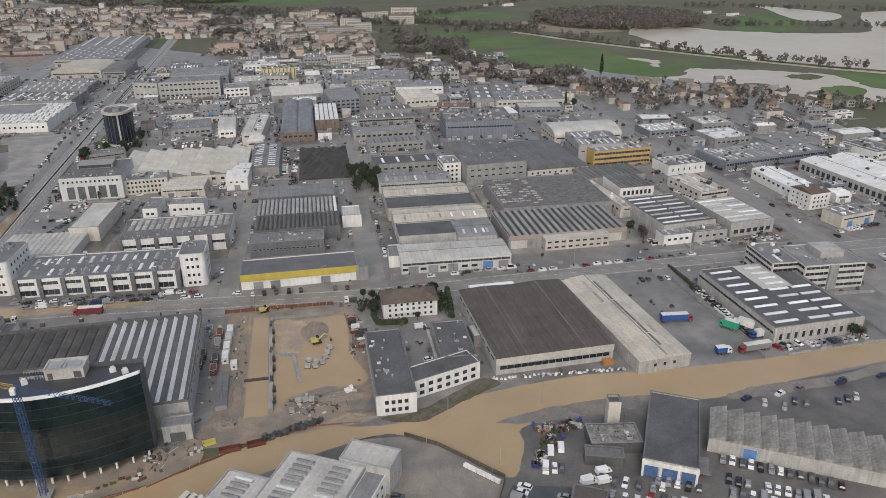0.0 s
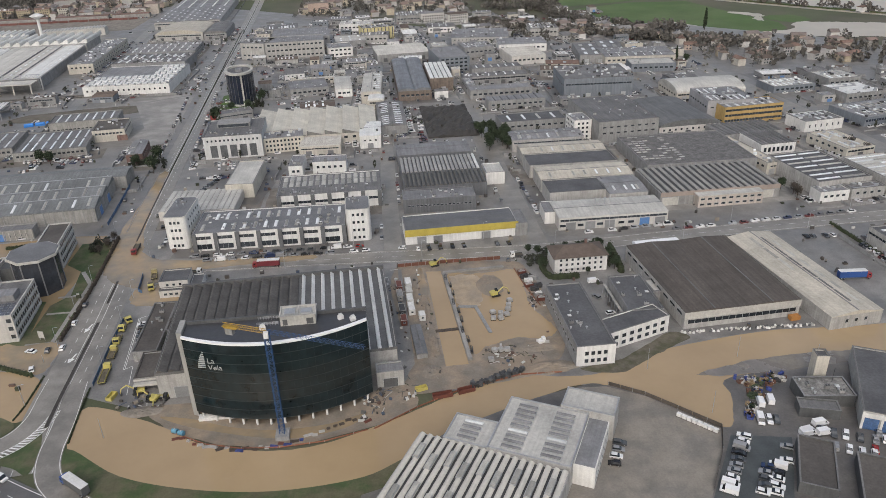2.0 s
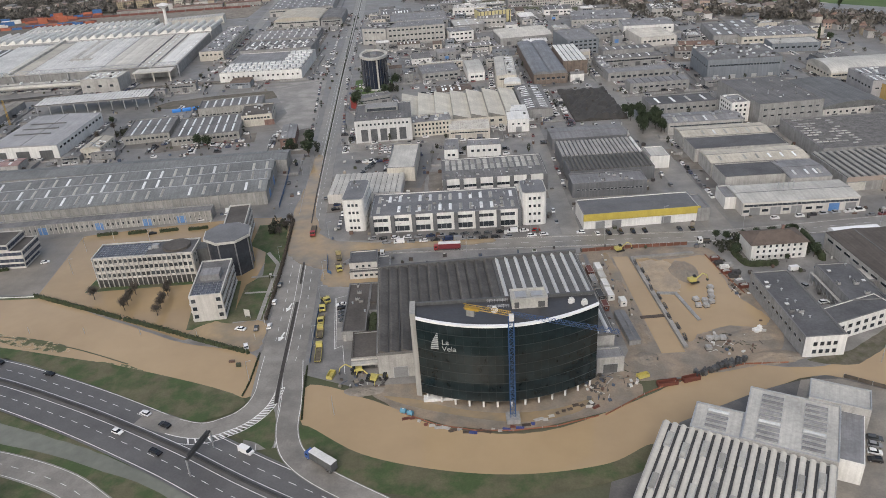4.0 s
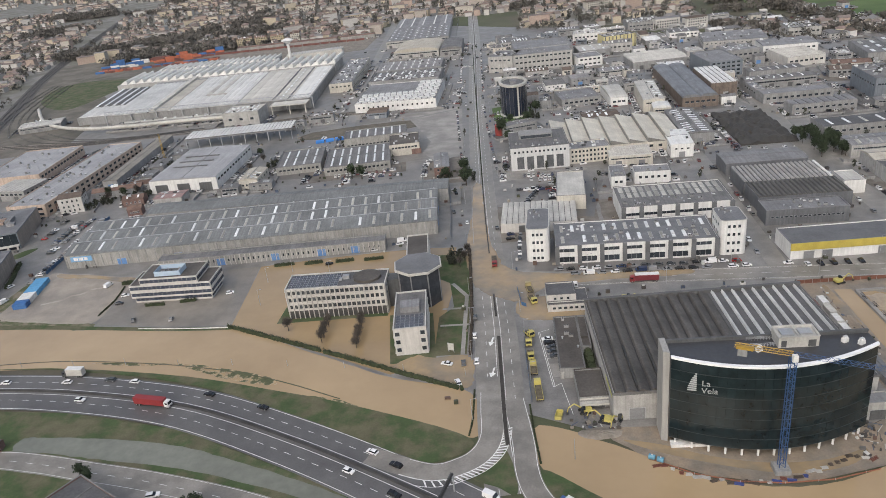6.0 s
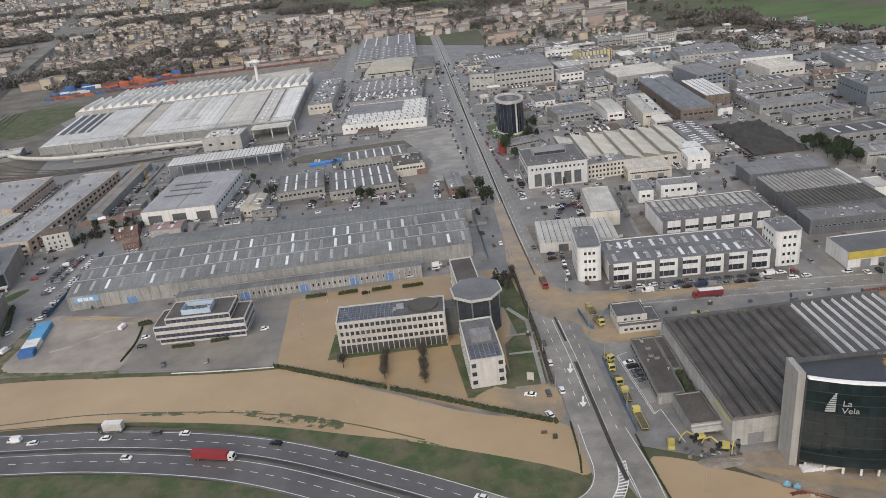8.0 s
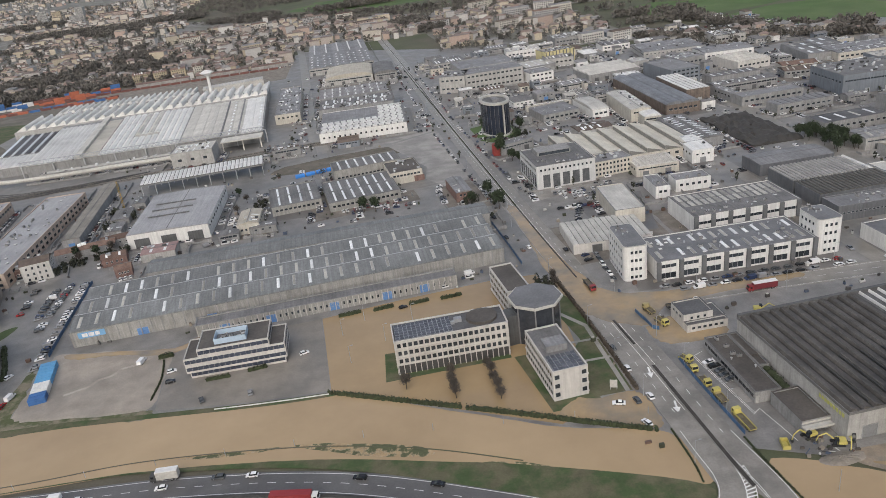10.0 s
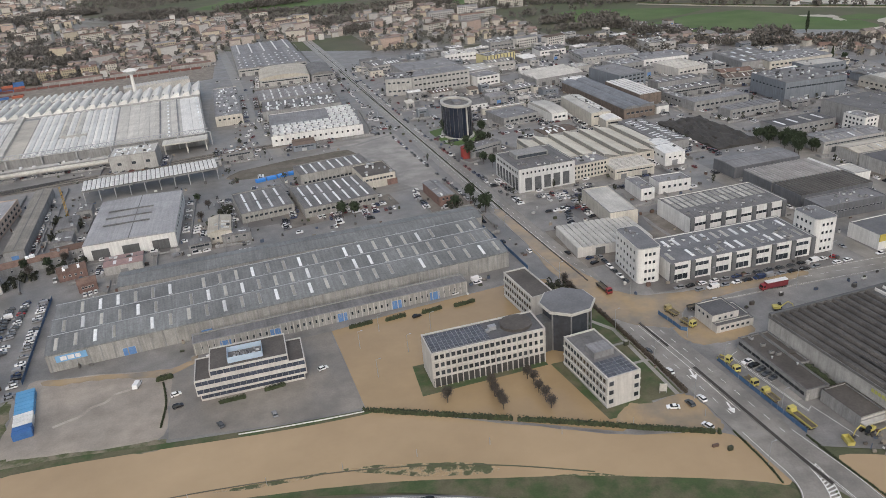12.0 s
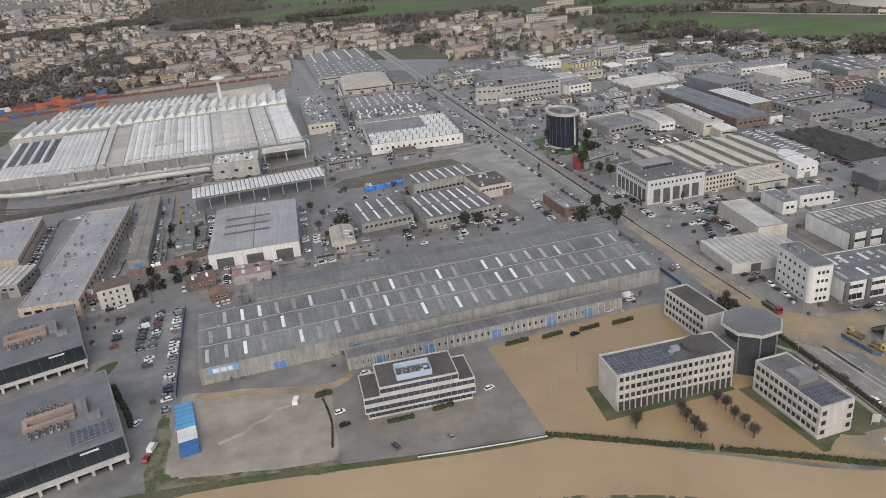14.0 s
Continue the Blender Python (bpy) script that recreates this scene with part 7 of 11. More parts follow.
plain("long thin white canopy over a yard", -101, 668, 40, 5, 4.4, 1, CREAM, WHITEROOF, name="canopy_hall", cat="shed")
plain("massive grey office and laboratory block", -125, 799, 60, 34, 16, 3, PRECAST, GREYROOF, rows=3, name="office_block", cat="office building", mess=14)
plain("massive grey plant hall behind the offices", -122, 852, 62, 60, 13, 3, GREYWALL, GREYROOF, rows=2, name="office_block", cat="office building", mess=16)
plain("tall grey stair block beside offices", -162, 799, 26, 34, 16, -18, PRECAST, GREYROOF, rows=2, name="office_block", cat="office building")
plain("white two-storey offices with grey roof", -79, 788, 25, 26, 9, 8, WHITE, GREYROOF, rows=2, name="office_block", cat="office building", mess=6)
plain("grey low workshops with vehicles round them", -68, 836, 34, 36, 7, 4, GREYWALL, LIGHTROOF, sky=(3, 3, 2, 6))
plain("brown-roofed workshop under dark trees", 120, 649.5, 34, 18, 6, -12, GREYWALL, BROWNTILE, "gable", 1, 2.0, "x", group="brown workshops")
plain("brown-roofed workshop under dark trees", 128, 670.1, 30, 18, 6, -12, CREAM, TILE, "gable", 1, 2.0, "x", group="brown workshops")
plain("dark glass-fronted showroom with pale roof", 205, 649.5, 40, 22, 7, -6, BLUEWALL, LIGHTROOF, rows=1, name="showroom", cat="shop", mess=5)
for k in range(9):
    rr = random.Random(200 + k)
    px, py = (-40, 40, 110, 150, -60, 10, 60, -130, -150)[k], (850, 896.2, 770, 844.8, 930, 978.5, 755, 886, 940)[k]
    plain("far grey workshop with a flat roof", px, py, rr.uniform(30, 55), rr.uniform(24, 40), rr.uniform(6, 10), rr.uniform(-8, 8), rr.choice((CREAM, GREYWALL, PRECAST, WHITE)), rr.choice((GREYROOF, LIGHTROOF, MIDROOF)), rr.choice(("flat", "gable")), 1, 1.2, "x", 1, group="far workshops")
for k in range(8):
    rr = random.Random(300 + k)
    px, py = (285, 320, 360, 413.1, 395, 330.8, 400, 443.9)[k], (560, 526.2, 500, 474.8, 420, 567.3, 340, 402.8)[k]
    plain("low workshop with a grey sheet roof", px, py, rr.uniform(26, 44), rr.uniform(20, 32), rr.uniform(5, 8), rr.uniform(0, 14), rr.choice((CREAM, GREYWALL, WHITE, BLUEWALL)), rr.choice((GREYROOF, LIGHTROOF, WHITEROOF, MIDROOF)), rr.choice(("flat", "gable")), 1, 1.2, "x", 1, group="eastern workshops")


LANES = [(np.array([(p.x, p.y) for p in line]), half) for line, half in ((main_line, 10), (cross_line, 8), (lane_east, 7), (lane_mid, 5), (far_lane, 9), (side_line, 6))]
GRID = {}


def free(x, y, r):
    """Whether a circle of radius r stands clear of buildings and roads."""
    if GRID.get("n") != len(OCC):
        GRID["n"], GRID["a"] = len(OCC), np.array(OCC)
    o = GRID["a"]
    a = np.radians(-o[:, 4])
    dx, dy = x - o[:, 0], y - o[:, 1]
    u, v = dx * np.cos(a) - dy * np.sin(a), dx * np.sin(a) + dy * np.cos(a)
    if ((np.abs(u) < o[:, 2] / 2 + r) & (np.abs(v) < o[:, 3] / 2 + r)).any():
        return False
    return not any((((pts - (x, y)) ** 2).sum(1) < (half + r) ** 2).any() for pts, half in LANES)


OCC.append((4, 526, 36, 84, 0)), OCC.append((30, 474, 26, 46, 0)), OCC.append((-220, 576, 44, 145, 0)), OCC.append((-285, 605, 84, 40, 0)), OCC.append((-436, 408.9, 44, 90, 0))
fr = random.Random(909)
fill_zones = ((-335, 250, 600, 985, 330), (276, 470, 335, 600, 130), (-345, -222, 600, 800, 50), (-130, 250, 450, 760, 150))
for zx0, zx1, zy0, zy1, tries in fill_zones:
    for k in range(tries):
        x, y = fr.uniform(zx0, zx1), fr.uniform(zy0, zy1)
        w, d = fr.uniform(9, 30), fr.uniform(8, 22)
        if k > tries * 0.6:
            w, d = fr.uniform(7, 13), fr.uniform(6, 11)
        if not free(x, y, max(w, d) * 0.5 + 2.2):
            continue
        st_ = fr.choice(("flat", "flat", "gable", "gable", "saw"))
        b = hall("workshop among the yards of the estate", x, y, w, d, fr.uniform(3.8, 6.8), fr.uniform(-3, 6), fr.choice((CREAM, GREYWALL, PRECAST, WHITE, BLUEWALL, GREYWALL, GREYWALL, PRECAST)), fr.choice((GREYROOF, LIGHTROOF, MIDROOF, MIDROOF, GREYROOF, WHITEROOF, BROWNTILE)), st_, 1 if st_ != "saw" else 3, 1.4, "x", name="workshop", cat="workshop", group="estate workshops")
for k, e in enumerate(HALLS):
    if e[2] > 455 or e[1] > 172 or e[1] < -420:
        dress(e, 400 + k)
for k, e in enumerate(HALLS):
    if e[0].name.startswith("warehouse") and 360 < e[2] < 470 and 40 < e[1] < 90 and e[7] == "gable":
        skylights(e[0], -e[3] / 2 + 3, e[3] / 2 - 3, -e[4] / 2 + 1.5, -1.5, 7, 1, 1.1, 5.0, lambda px, py: e[5] + 0.6, SKYLIGHT, 0.6, 0.3, k, tilt=lambda px, py: 6.5)
YARD_KINDS = (("yard_dark", two_tone("dark_wet_plot", (0.095, 0.09, 0.086), (0.145, 0.138, 0.13), 0.07, 0.32, rough2=0.55), "dark wet asphalt yards between the halls"), ("yard_worn", two_tone("worn_grey_plot", (0.15, 0.143, 0.133), (0.21, 0.20, 0.185), 0.09, 0.45, rough2=0.65), "worn grey asphalt yards between the halls"), ("yard_concrete", two_tone("stained_concrete_plot", (0.20, 0.19, 0.175), (0.275, 0.262, 0.24), 0.08, 0.6), "stained concrete yards between the halls"), ("yard_brown", two_tone("muddy_gravel_plot", (0.125, 0.11, 0.093), (0.19, 0.17, 0.145), 0.08, 0.7), "brown gravel yards between the halls"))
yr = random.Random(606)
yard_shapes = [Shape() for k in YARD_KINDS]
for k, (root, x, y, w, d, h, rot, style, n, rise, axis) in enumerate(HALLS):
    if y < 335 or w * d < 180 or y > 1000 or x < -420 or x > 330 or (-345 < x < -180 and y < 455):
        continue
    M = pose(x, y, 0, 0, 0, rot)
    q = [(-w / 2 - yr.uniform(3, 14), -d / 2 - yr.uniform(5, 18)), (w / 2 + yr.uniform(3, 14), -d / 2 - yr.uniform(5, 18)), (w / 2 + yr.uniform(3, 14), d / 2 + yr.uniform(2, 9)), (-w / 2 - yr.uniform(3, 14), d / 2 + yr.uniform(2, 9))]
    P4 = [M @ Vector((*c, 0)) for c in q]
    out = []
    for i in range(4):
        for t in (0, 0.2, 0.4, 0.6, 0.8):
            p = P4[i].lerp(P4[(i + 1) % 4], t)
            out.append((p.x + yr.uniform(-0.5, 0.5), p.y + yr.uniform(-0.5, 0.5), -0.012 + 0.00012 * k))
    yard_shapes[yr.choice((0, 0, 1, 1, 2, 3))].poly(out)
for (nm, m, words), ys in zip(YARD_KINDS, yard_shapes):
    solid(nm, ys, m, words, "yard")
nt = Shape()
rng = random.Random(44)
G = 14
hz = [[2.6 + rng.uniform(-1.1, 1.1) - (1.2 if i in (0, G) or j in (0, G) else 0) for j in range(G + 1)] for i in range(G + 1)]
for i in range(G):
    for j in range(G):
        nt.poly([(-18 + 36 * (i + a) / G, -38 + 76 * (j + c) / G, hz[i + a][j + c]) for a, c in ((0, 0), (1, 0), (1, 1), (0, 1))])
for i in range(G):
    for e, jj in ((-38, 0), (38, G)):
        nt.poly([(-18 + 36 * i / G, e, 0), (-18 + 36 * (i + 1) / G, e, 0), (-18 + 36 * (i + 1) / G, e, hz[i + 1][jj]), (-18 + 36 * i / G, e, hz[i][jj])])
    for e, ii in ((-18, 0), (18, G)):
        nt.poly([(e, -38 + 76 * i / G, 0), (e, -38 + 76 * (i + 1) / G, 0), (e, -38 + 76 * (i + 1) / G, hz[ii][i + 1]), (e, -38 + 76 * i / G, hz[ii][i])])
grove = thing("netted_grove", "dark netted grove of bare trees between warehouses", "trees", 4, 526)
part("netting", nt, NET, grove)

# ---- fields, floods and river beyond the estate ----
sheet("field_green", [(189, 978.5), (246, 1009.3), (321, 1035), (397, 1022.7), (414, 912.7), (431, 838.7), (423, 803.7), (412, 792.4), (349, 789.3), (330, 783.2), (292, 799.6), (234, 871.6)], -0.2, FIELD, "bright green winter field", "field", closed_smooth=False)
sheet("field_green_north", [(169, 1089.5), (180, 1205.7), (226, 1223.1), (330, 1131.7), (372, 1071), (310, 1044.3), (246, 1031.9), (196, 1013.4)], -0.2, FIELD, "bright green winter field", "field", closed_smooth=False)
sheet("field_green_far", [(100, 1402), (310, 1371.2), (419, 1426.7), (344, 1524.3), (100, 1595.3)], -0.22, FIELD, "distant green field", "field", closed_smooth=False)
sheet("field_green_east", [(691, 1134.7), (756, 1290), (876, 1371.2), (900, 1266.3), (811, 1128.6)], -0.18, FIELD, "distant green field", "field", closed_smooth=False)
sheet("field_green_centre", [(-360, 2400), (200, 1944.8), (600, 2100), (400, 3000), (-400, 3200)], -0.22, FIELD, "distant green field", "field", closed_smooth=False)
sheet("field_green_town_edge", [(-400, 1960), (-330, 2130), (-120, 2080), (60, 1900), (20, 1760), (-120, 1780), (-200, 1720), (-280, 1820)], -0.23, FIELD, "distant green field behind the town", "field", closed_smooth=False)
sheet("field_brown_town_edge", [(-600, 2010), (-540, 2120), (-380, 2170), (-330, 2080), (-400, 1990), (-500, 1980)], -0.21, COUNTRY, "brown winter field behind the town", "field", closed_smooth=False)
sheet("field_brown", [(330, 1055.6), (388, 1060.7), (475, 1024.7), (540, 921.9), (620, 814), (660, 752.3), (640, 727.6), (590, 778), (510, 814), (465, 840.7), (436, 886), (400, 1025.8)], -0.21, COUNTRY, "brown drowned meadow", "field", closed_smooth=False)
sheet("field_beige", [(300, 1297.2), (410, 1352.7), (516, 1234.5), (507, 1173.8), (431, 1163.5), (378, 1204.6)], -0.21, mat("dry_reeds", (0.20, 0.165, 0.12), 0.9, 0.25, 0.02, 0.4), "pale reed bed beside the river", "field", closed_smooth=False)
sheet("water_flood_far", [(505, 1029.9), (520, 1189.2), (632, 1205.7), (680, 1143), (815, 1081.3), (920, 1112.1), (1080, 1338.3), (1300, 1307.4), (1400, 916.8), (1000, 700.9), (700, 731.8), (653, 774.9), (581, 873.6), (512, 973.3)], -0.15, FAR_WATER, "pale flood water over fields", "water", rough_edge=6)
sheet("water_flood_near", [(330, 768.8), (349, 783.2), (377, 789.3), (423, 797.6), (450, 836.6), (480, 826.3), (508, 816.1), (548, 796.5), (585, 769.8), (620, 731.8), (640, 700.9), (600, 659.8), (543, 625.9), (512, 641.3), (488, 667), (482, 701.9), (490, 731.8), (454, 741), (403, 754.4), (352, 758.5)], -0.15, FAR_WATER, "pale flood water over fields", "water", rough_edge=4)
sheet("field_green_island", [(482, 657.7), (524, 693.7), (564, 708.1), (573, 685.5), (523, 630), (486, 621.8)], -0.12, FIELD, "green field rising out of the flood", "field", rough_edge=3)
sheet("field_green_strip", [(430, 877.7), (470, 881.8), (474, 842.8), (440, 838.7)], -0.12, FIELD, "green field rising out of the flood", "field", rough_edge=3)
sheet("field_grass_island", [(533, 767.7), (567, 776), (574, 754.4), (545, 743.1)], -0.12, GRASS, "grass rising out of the flood", "field", rough_edge=3)
sheet("field_green_rise", [(600, 778), (660, 742), (720, 649.5), (660, 608.4), (590, 682.4), (592, 725.6)], -0.12, FIELD, "green field rising out of the flood", "field", rough_edge=3)
for k, pts in enumerate(([(312, 883.9), (318, 877.7), (335, 838.7), (352, 814), (346, 811.9), (326, 836.6)], [(418, 921.9), (440, 896.2), (430, 873.6), (420, 851), (414, 865.4), (424, 883.9), (408, 916.8)], [(880, 1261.2), (940, 1240.6), (1018, 1345.5), (949, 1507.9), (930, 1430.8)])):
    sheet("water_puddle_field", pts, -0.12, FAR_WATER, "pale flood streak across a field", "water", rough_edge=2, seed=k)
river = smooth([(330, 1204.6), (364, 1147.1), (398, 1086.4), (486, 960), (576, 845.9), (653, 767.7), (800, 649.5)], n=6)
solid("water_river", ribbon(Shape(), river, -6, 6, -0.1), FAR_WATER, "pale brown river", "water")
solid("river_bank", ribbon(Shape(), river, 7, 12, -0.2, z1=1.2), GRASS, "grass dyke beside the river", "bank")
for x, y, w in ((773, 1389.7, 14), (801, 1344.4, 26), (690, 1358.8, 12), (378, 1626.1, 16), (430, 1622, 24), (470, 1004.2, 10), (560, 877.7, 9)):
    hall("white farmhouse standing alone among the fields", x, y, w, 9, 5.5, 20, WHITE, TILE, "gable", 1, 2.0, "x", name="farmhouse", cat="house", group="farmhouses")

# railway and goods yard
rail_line = smooth([(-625, 520), (-683, 698), (-727, 811), (-826, 1054), (-948, 1416), (-1150, 2050)], n=6)
solid("railway", ribbon(Shape(), rail_line, -9, 9, 0.05), mat("dark_ballast", (0.085, 0.08, 0.075), 0.9, 0.3, 0.3, 2.0), "dark railway track bed", "railway")
tr = Shape()
for off in (-5.5, -4.0, -0.7, 0.8, 4.0, 5.5):
    ribbon(tr, rail_line, off - 0.1, off + 0.1, 0.1, z1=0.3)
solid("rail_tracks", tr, GUTTER, "steel rails of the railway", "rail")
siding = smooth([(-760, 655), (-632, 650), (-556, 640), (-500, 644), (-441, 650), (-338, 664), (-240, 664)], n=6)
solid("railway_siding", ribbon(Shape(), siding, -6, 8, 0.05), GRAVEL, "gravel bed of the factory siding", "railway")
for off in (-2.0, 3.5):
    s = Shape()
    for o in (-0.75, 0.75):
        ribbon(s, siding, off + o - 0.1, off + o + 0.1, 0.1, z1=0.3)
    solid("rail_siding", s, GUTTER, "rusty rails of the siding", "rail")
sheet("goods_yard", [(-690, 600), (-560, 625), (-600, 800), (-640, 860), (-630, 960), (-600, 1130), (-860, 1130), (-800, 970), (-725, 790)], 0.015, two_tone("oily_ballast", (0.105, 0.098, 0.082), (0.155, 0.142, 0.12), 0.03, 0.9), "bare gravel of the goods yard", "yard", closed_smooth=False)
sheet("grass_goods_yard", [(-715, 850), (-655, 800), (-640, 870), (-640, 949.4), (-720, 970.6), (-745, 930)], 0.03, GRASS, "rough wet grass between the sidings", "grass")
for k in range(5):
    cl = smooth([(-735 - 7 * k, 960), (-705 - 8 * k, 850), (-668 - 9 * k, 760), (-610 - 6 * k, 690 - 9 * k), (-540, 652 - 4 * k), (-440, 660.5)], n=5)
    cs_ = Shape()
    for o in (-0.8, 0.8):
        ribbon(cs_, cl, o - 0.12, o + 0.12, 0.08, z1=0.3)
    solid("rail_curve", cs_, GUTTER, "rusty curved siding rails", "rail")
curve_w = smooth([(-680, 790), (-650, 745), (-625, 715), (-598, 694), (-562, 678), (-517, 674), (-468, 676), (-424, 676)], n=6)
tube = Shape()
for i in range(len(curve_w) - 1):
    tube.rod((*curve_w[i], 5.0), (*curve_w[i + 1], 5.0), 1.7, 0, 8)
tagged(new("covered_conveyor", tube.mesh("covered_conveyor", LIGHTROOF)), "long pale covered conveyor curving round the factory", "conveyor", kind="structure")
CONT = [mat("container_red", (0.145, 0.058, 0.048), 0.5, 0.2), mat("container_orange", (0.36, 0.11, 0.06), 0.5, 0.2), mat("container_blue", (0.04, 0.12, 0.30), 0.5, 0.2), mat("container_white", (0.6, 0.6, 0.58), 0.5, 0.2), mat("container_sky", (0.10, 0.30, 0.52), 0.5, 0.15)]


def container(m, x, y, z, rot, length=12.0, group="stacked containers"):
    col = ("rust-red", "orange-red", "dark blue", "off-white", "sky-blue")[CONT.index(m)]
    ob = thing("shipping_container", f"{col} corrugated steel shipping container", "container", x, y, rot, z, group)

    def make():
        k = 4 * int(length)
        side = [(-length / 2 + length * i / k, 1.2 if i % 4 in (0, 1) else 1.25) for i in range(k + 1)]
        return Shape().prism([(u, -v) for u, v in side] + [(u, v) for u, v in reversed(side)], 0, 2.6).mesh("container_body", m)
    part("container_body", cached(("cont", m.name, length), make), None, ob)
    part("end_door", cached(("contd", m.name), lambda: Shape().box(0, 0.06, -1.15, 1.15, 0.1, 2.5).mesh("end_door", m)), None, ob, at=pose(length / 2, 0, 0))
    return ob


rng = random.Random(9)
for i in range(13):
    for j in range(3):
        bx, by = -735 + 12.6 * i + 2.4 * j, 1052 + 3.0 * i + 14 * j
        if rng.random() < 0.25:
            continue
        for lv in range(rng.choice((2, 3, 3, 4)) if j else rng.choice((1, 2, 3))):
            container(CONT[rng.choice((0, 1, 1, 0, 1, 2, 2) if i > 3 else (2, 2, 0, 3))], bx, by, 2.62 * lv, 14)
for i in range(20):
    container(CONT[0], -620 + 13.2 * i, 1092 + 0.4 * i + rng.uniform(-1, 1), 0, 2)

# ---- trees ----
def tree_meshes(seed, kind):
    rng = random.Random(seed)
    t, c = Shape(), Shape()
    H = {"bare": 8.0, "green": 9.0, "cypress": 11.0}[kind]
    t.rod((0, 0, 0), (0.1, 0.05, H * 0.45), 0.22, 0, 6, 0.14)
    for i in range(7):
        a, el = 6.28 * i / 7 + rng.uniform(-0.3, 0.3), rng.uniform(0.5, 1.1)
        s = H * rng.uniform(0.25, 0.42)
        L = H * rng.uniform(0.25, 0.42) * (0.35 if kind == "cypress" else 1)
        e = Vector((math.cos(a) * math.cos(el) * L, math.sin(a) * math.cos(el) * L, s + math.sin(el) * L))
        t.rod((0.05, 0.03, s), e, 0.1, 0, 4, 0.03)
    t.rod((0.1, 0.05, H * 0.45), (0.2, 0, H * 0.85), 0.14, 0, 5, 0.04)
    n = {"bare": 640, "green": 620, "cypress": 520}[kind]
    for i in range(n):
        while True:
            p = Vector((rng.uniform(-1, 1), rng.uniform(-1, 1), rng.uniform(-1, 1)))
            if 0.25 < p.length < 1:
                break
        lump = 0.74 + 0.55 * noise.noise(p * 2.2 + Vector((seed * 3.1, 0, 0)))
        if kind == "cypress":
            q = Vector((p.x * 1.1 * (1.2 - 0.5 * (p.z + 1)), p.y * 1.1 * (1.2 - 0.5 * (p.z + 1)), H * 0.52 + p.z * H * 0.46))
        else:
            q = Vector((p.x * H * 0.36 * lump, p.y * H * 0.36 * lump, H * 0.64 + p.z * H * 0.34 * lump))
        d = Vector((rng.uniform(-1, 1), rng.uniform(-1, 1), rng.uniform(-0.3, 1))).normalized()
        if kind == "bare":
            w = d.cross(Vector((0, 0, 1))).normalized() * 0.08
            l = d * rng.uniform(0.7, 1.5)
            c.poly([q - w, q + w, q + l])
            e2 = (d + Vector((rng.uniform(-1, 1), rng.uniform(-1, 1), 0.3))).normalized()
            c.poly([q + l * 0.4 - w, q + l * 0.4 + w, q + l * 0.4 + e2 * 0.9])
        else:
            u = d.orthogonal().normalized() * rng.uniform(0.28, 0.5)
            v = d.cross(u).normalized() * rng.uniform(0.28, 0.5)
            c.poly([q - u, q - v, q + u, q + v])
    return t.mesh("trunk", BARK, False), c.mesh("crown", TWIG if kind == "bare" else LEAF, False)


TREES = {k: [tree_meshes(s, k) for s in range(3)] for k in ("bare", "green", "cypress")}
TREE_WORDS = {"bare": ("bare_tree", "bare brown winter tree"), "green": ("evergreen_tree", "dark evergreen tree"), "cypress": ("cypress_tree", "tall dark cypress tree")}
tree_rng = random.Random(77)


def tree(kind, x, y, size=1.0, group="", where="beside the buildings"):
    name, words = TREE_WORDS[kind]
    ob = thing(name, f"{words} {where}", "tree", round(x, 1), round(y, 1), tree_rng.uniform(0, 360), group=group)
    ob.scale = (size, size, size * tree_rng.uniform(0.9, 1.1))
    t, c = tree_rng.choice(TREES[kind])
    part("trunk", t, None, ob), part("crown", c, None, ob)


for x, y in ((-262.6, 287.6), (-245.1, 289.5), (-245.6, 285), (-245.3, 280.3), (-245.3, 276.4), (-230.7, 290.5), (-229.9, 286.4), (-230.2, 281), (-229.7, 276), (-229.6, 271)):
    tree("bare", x, y, 0.78 if x > -260 else 0.95, "court trees", "standing in flood water")
for x, y, s in ((16, 305, 0.6), (20, 303, 0.7), (48, 300, 1.0), (50, 292, 0.9), (51, 284, 0.8), (24, 298, 0.7), (19, 289, 0.8), (40, 302, 0.6)):
    tree("green", x, y, s, "house garden trees", "beside the white house")
for x, y in ((-191, 453.6), (-193, 476.5), (-205, 468.2), (-263, 481.7), (-270, 484.9), (-160, 528.7), (-163, 539.1), (-168, 554.8), (-161, 586.1), (-166, 624.9), (-148, 586.1), (-140, 612)):
    tree("green", x, y, tree_rng.uniform(1.1, 1.6), "roadside trees", "beside the main road")
for i in range(26):
    tree("green", 30 + tree_rng.uniform(-10, 9), 474 + tree_rng.uniform(-20, 24), tree_rng.uniform(0.8, 1.15), "grove trees", "in a grove between warehouses")
for i in range(44):
    tree("bare", 4 + tree_rng.uniform(-16, 16), 526 + tree_rng.uniform(-36, 36), tree_rng.uniform(0.30, 0.42), "netted trees", "in a netted grove")
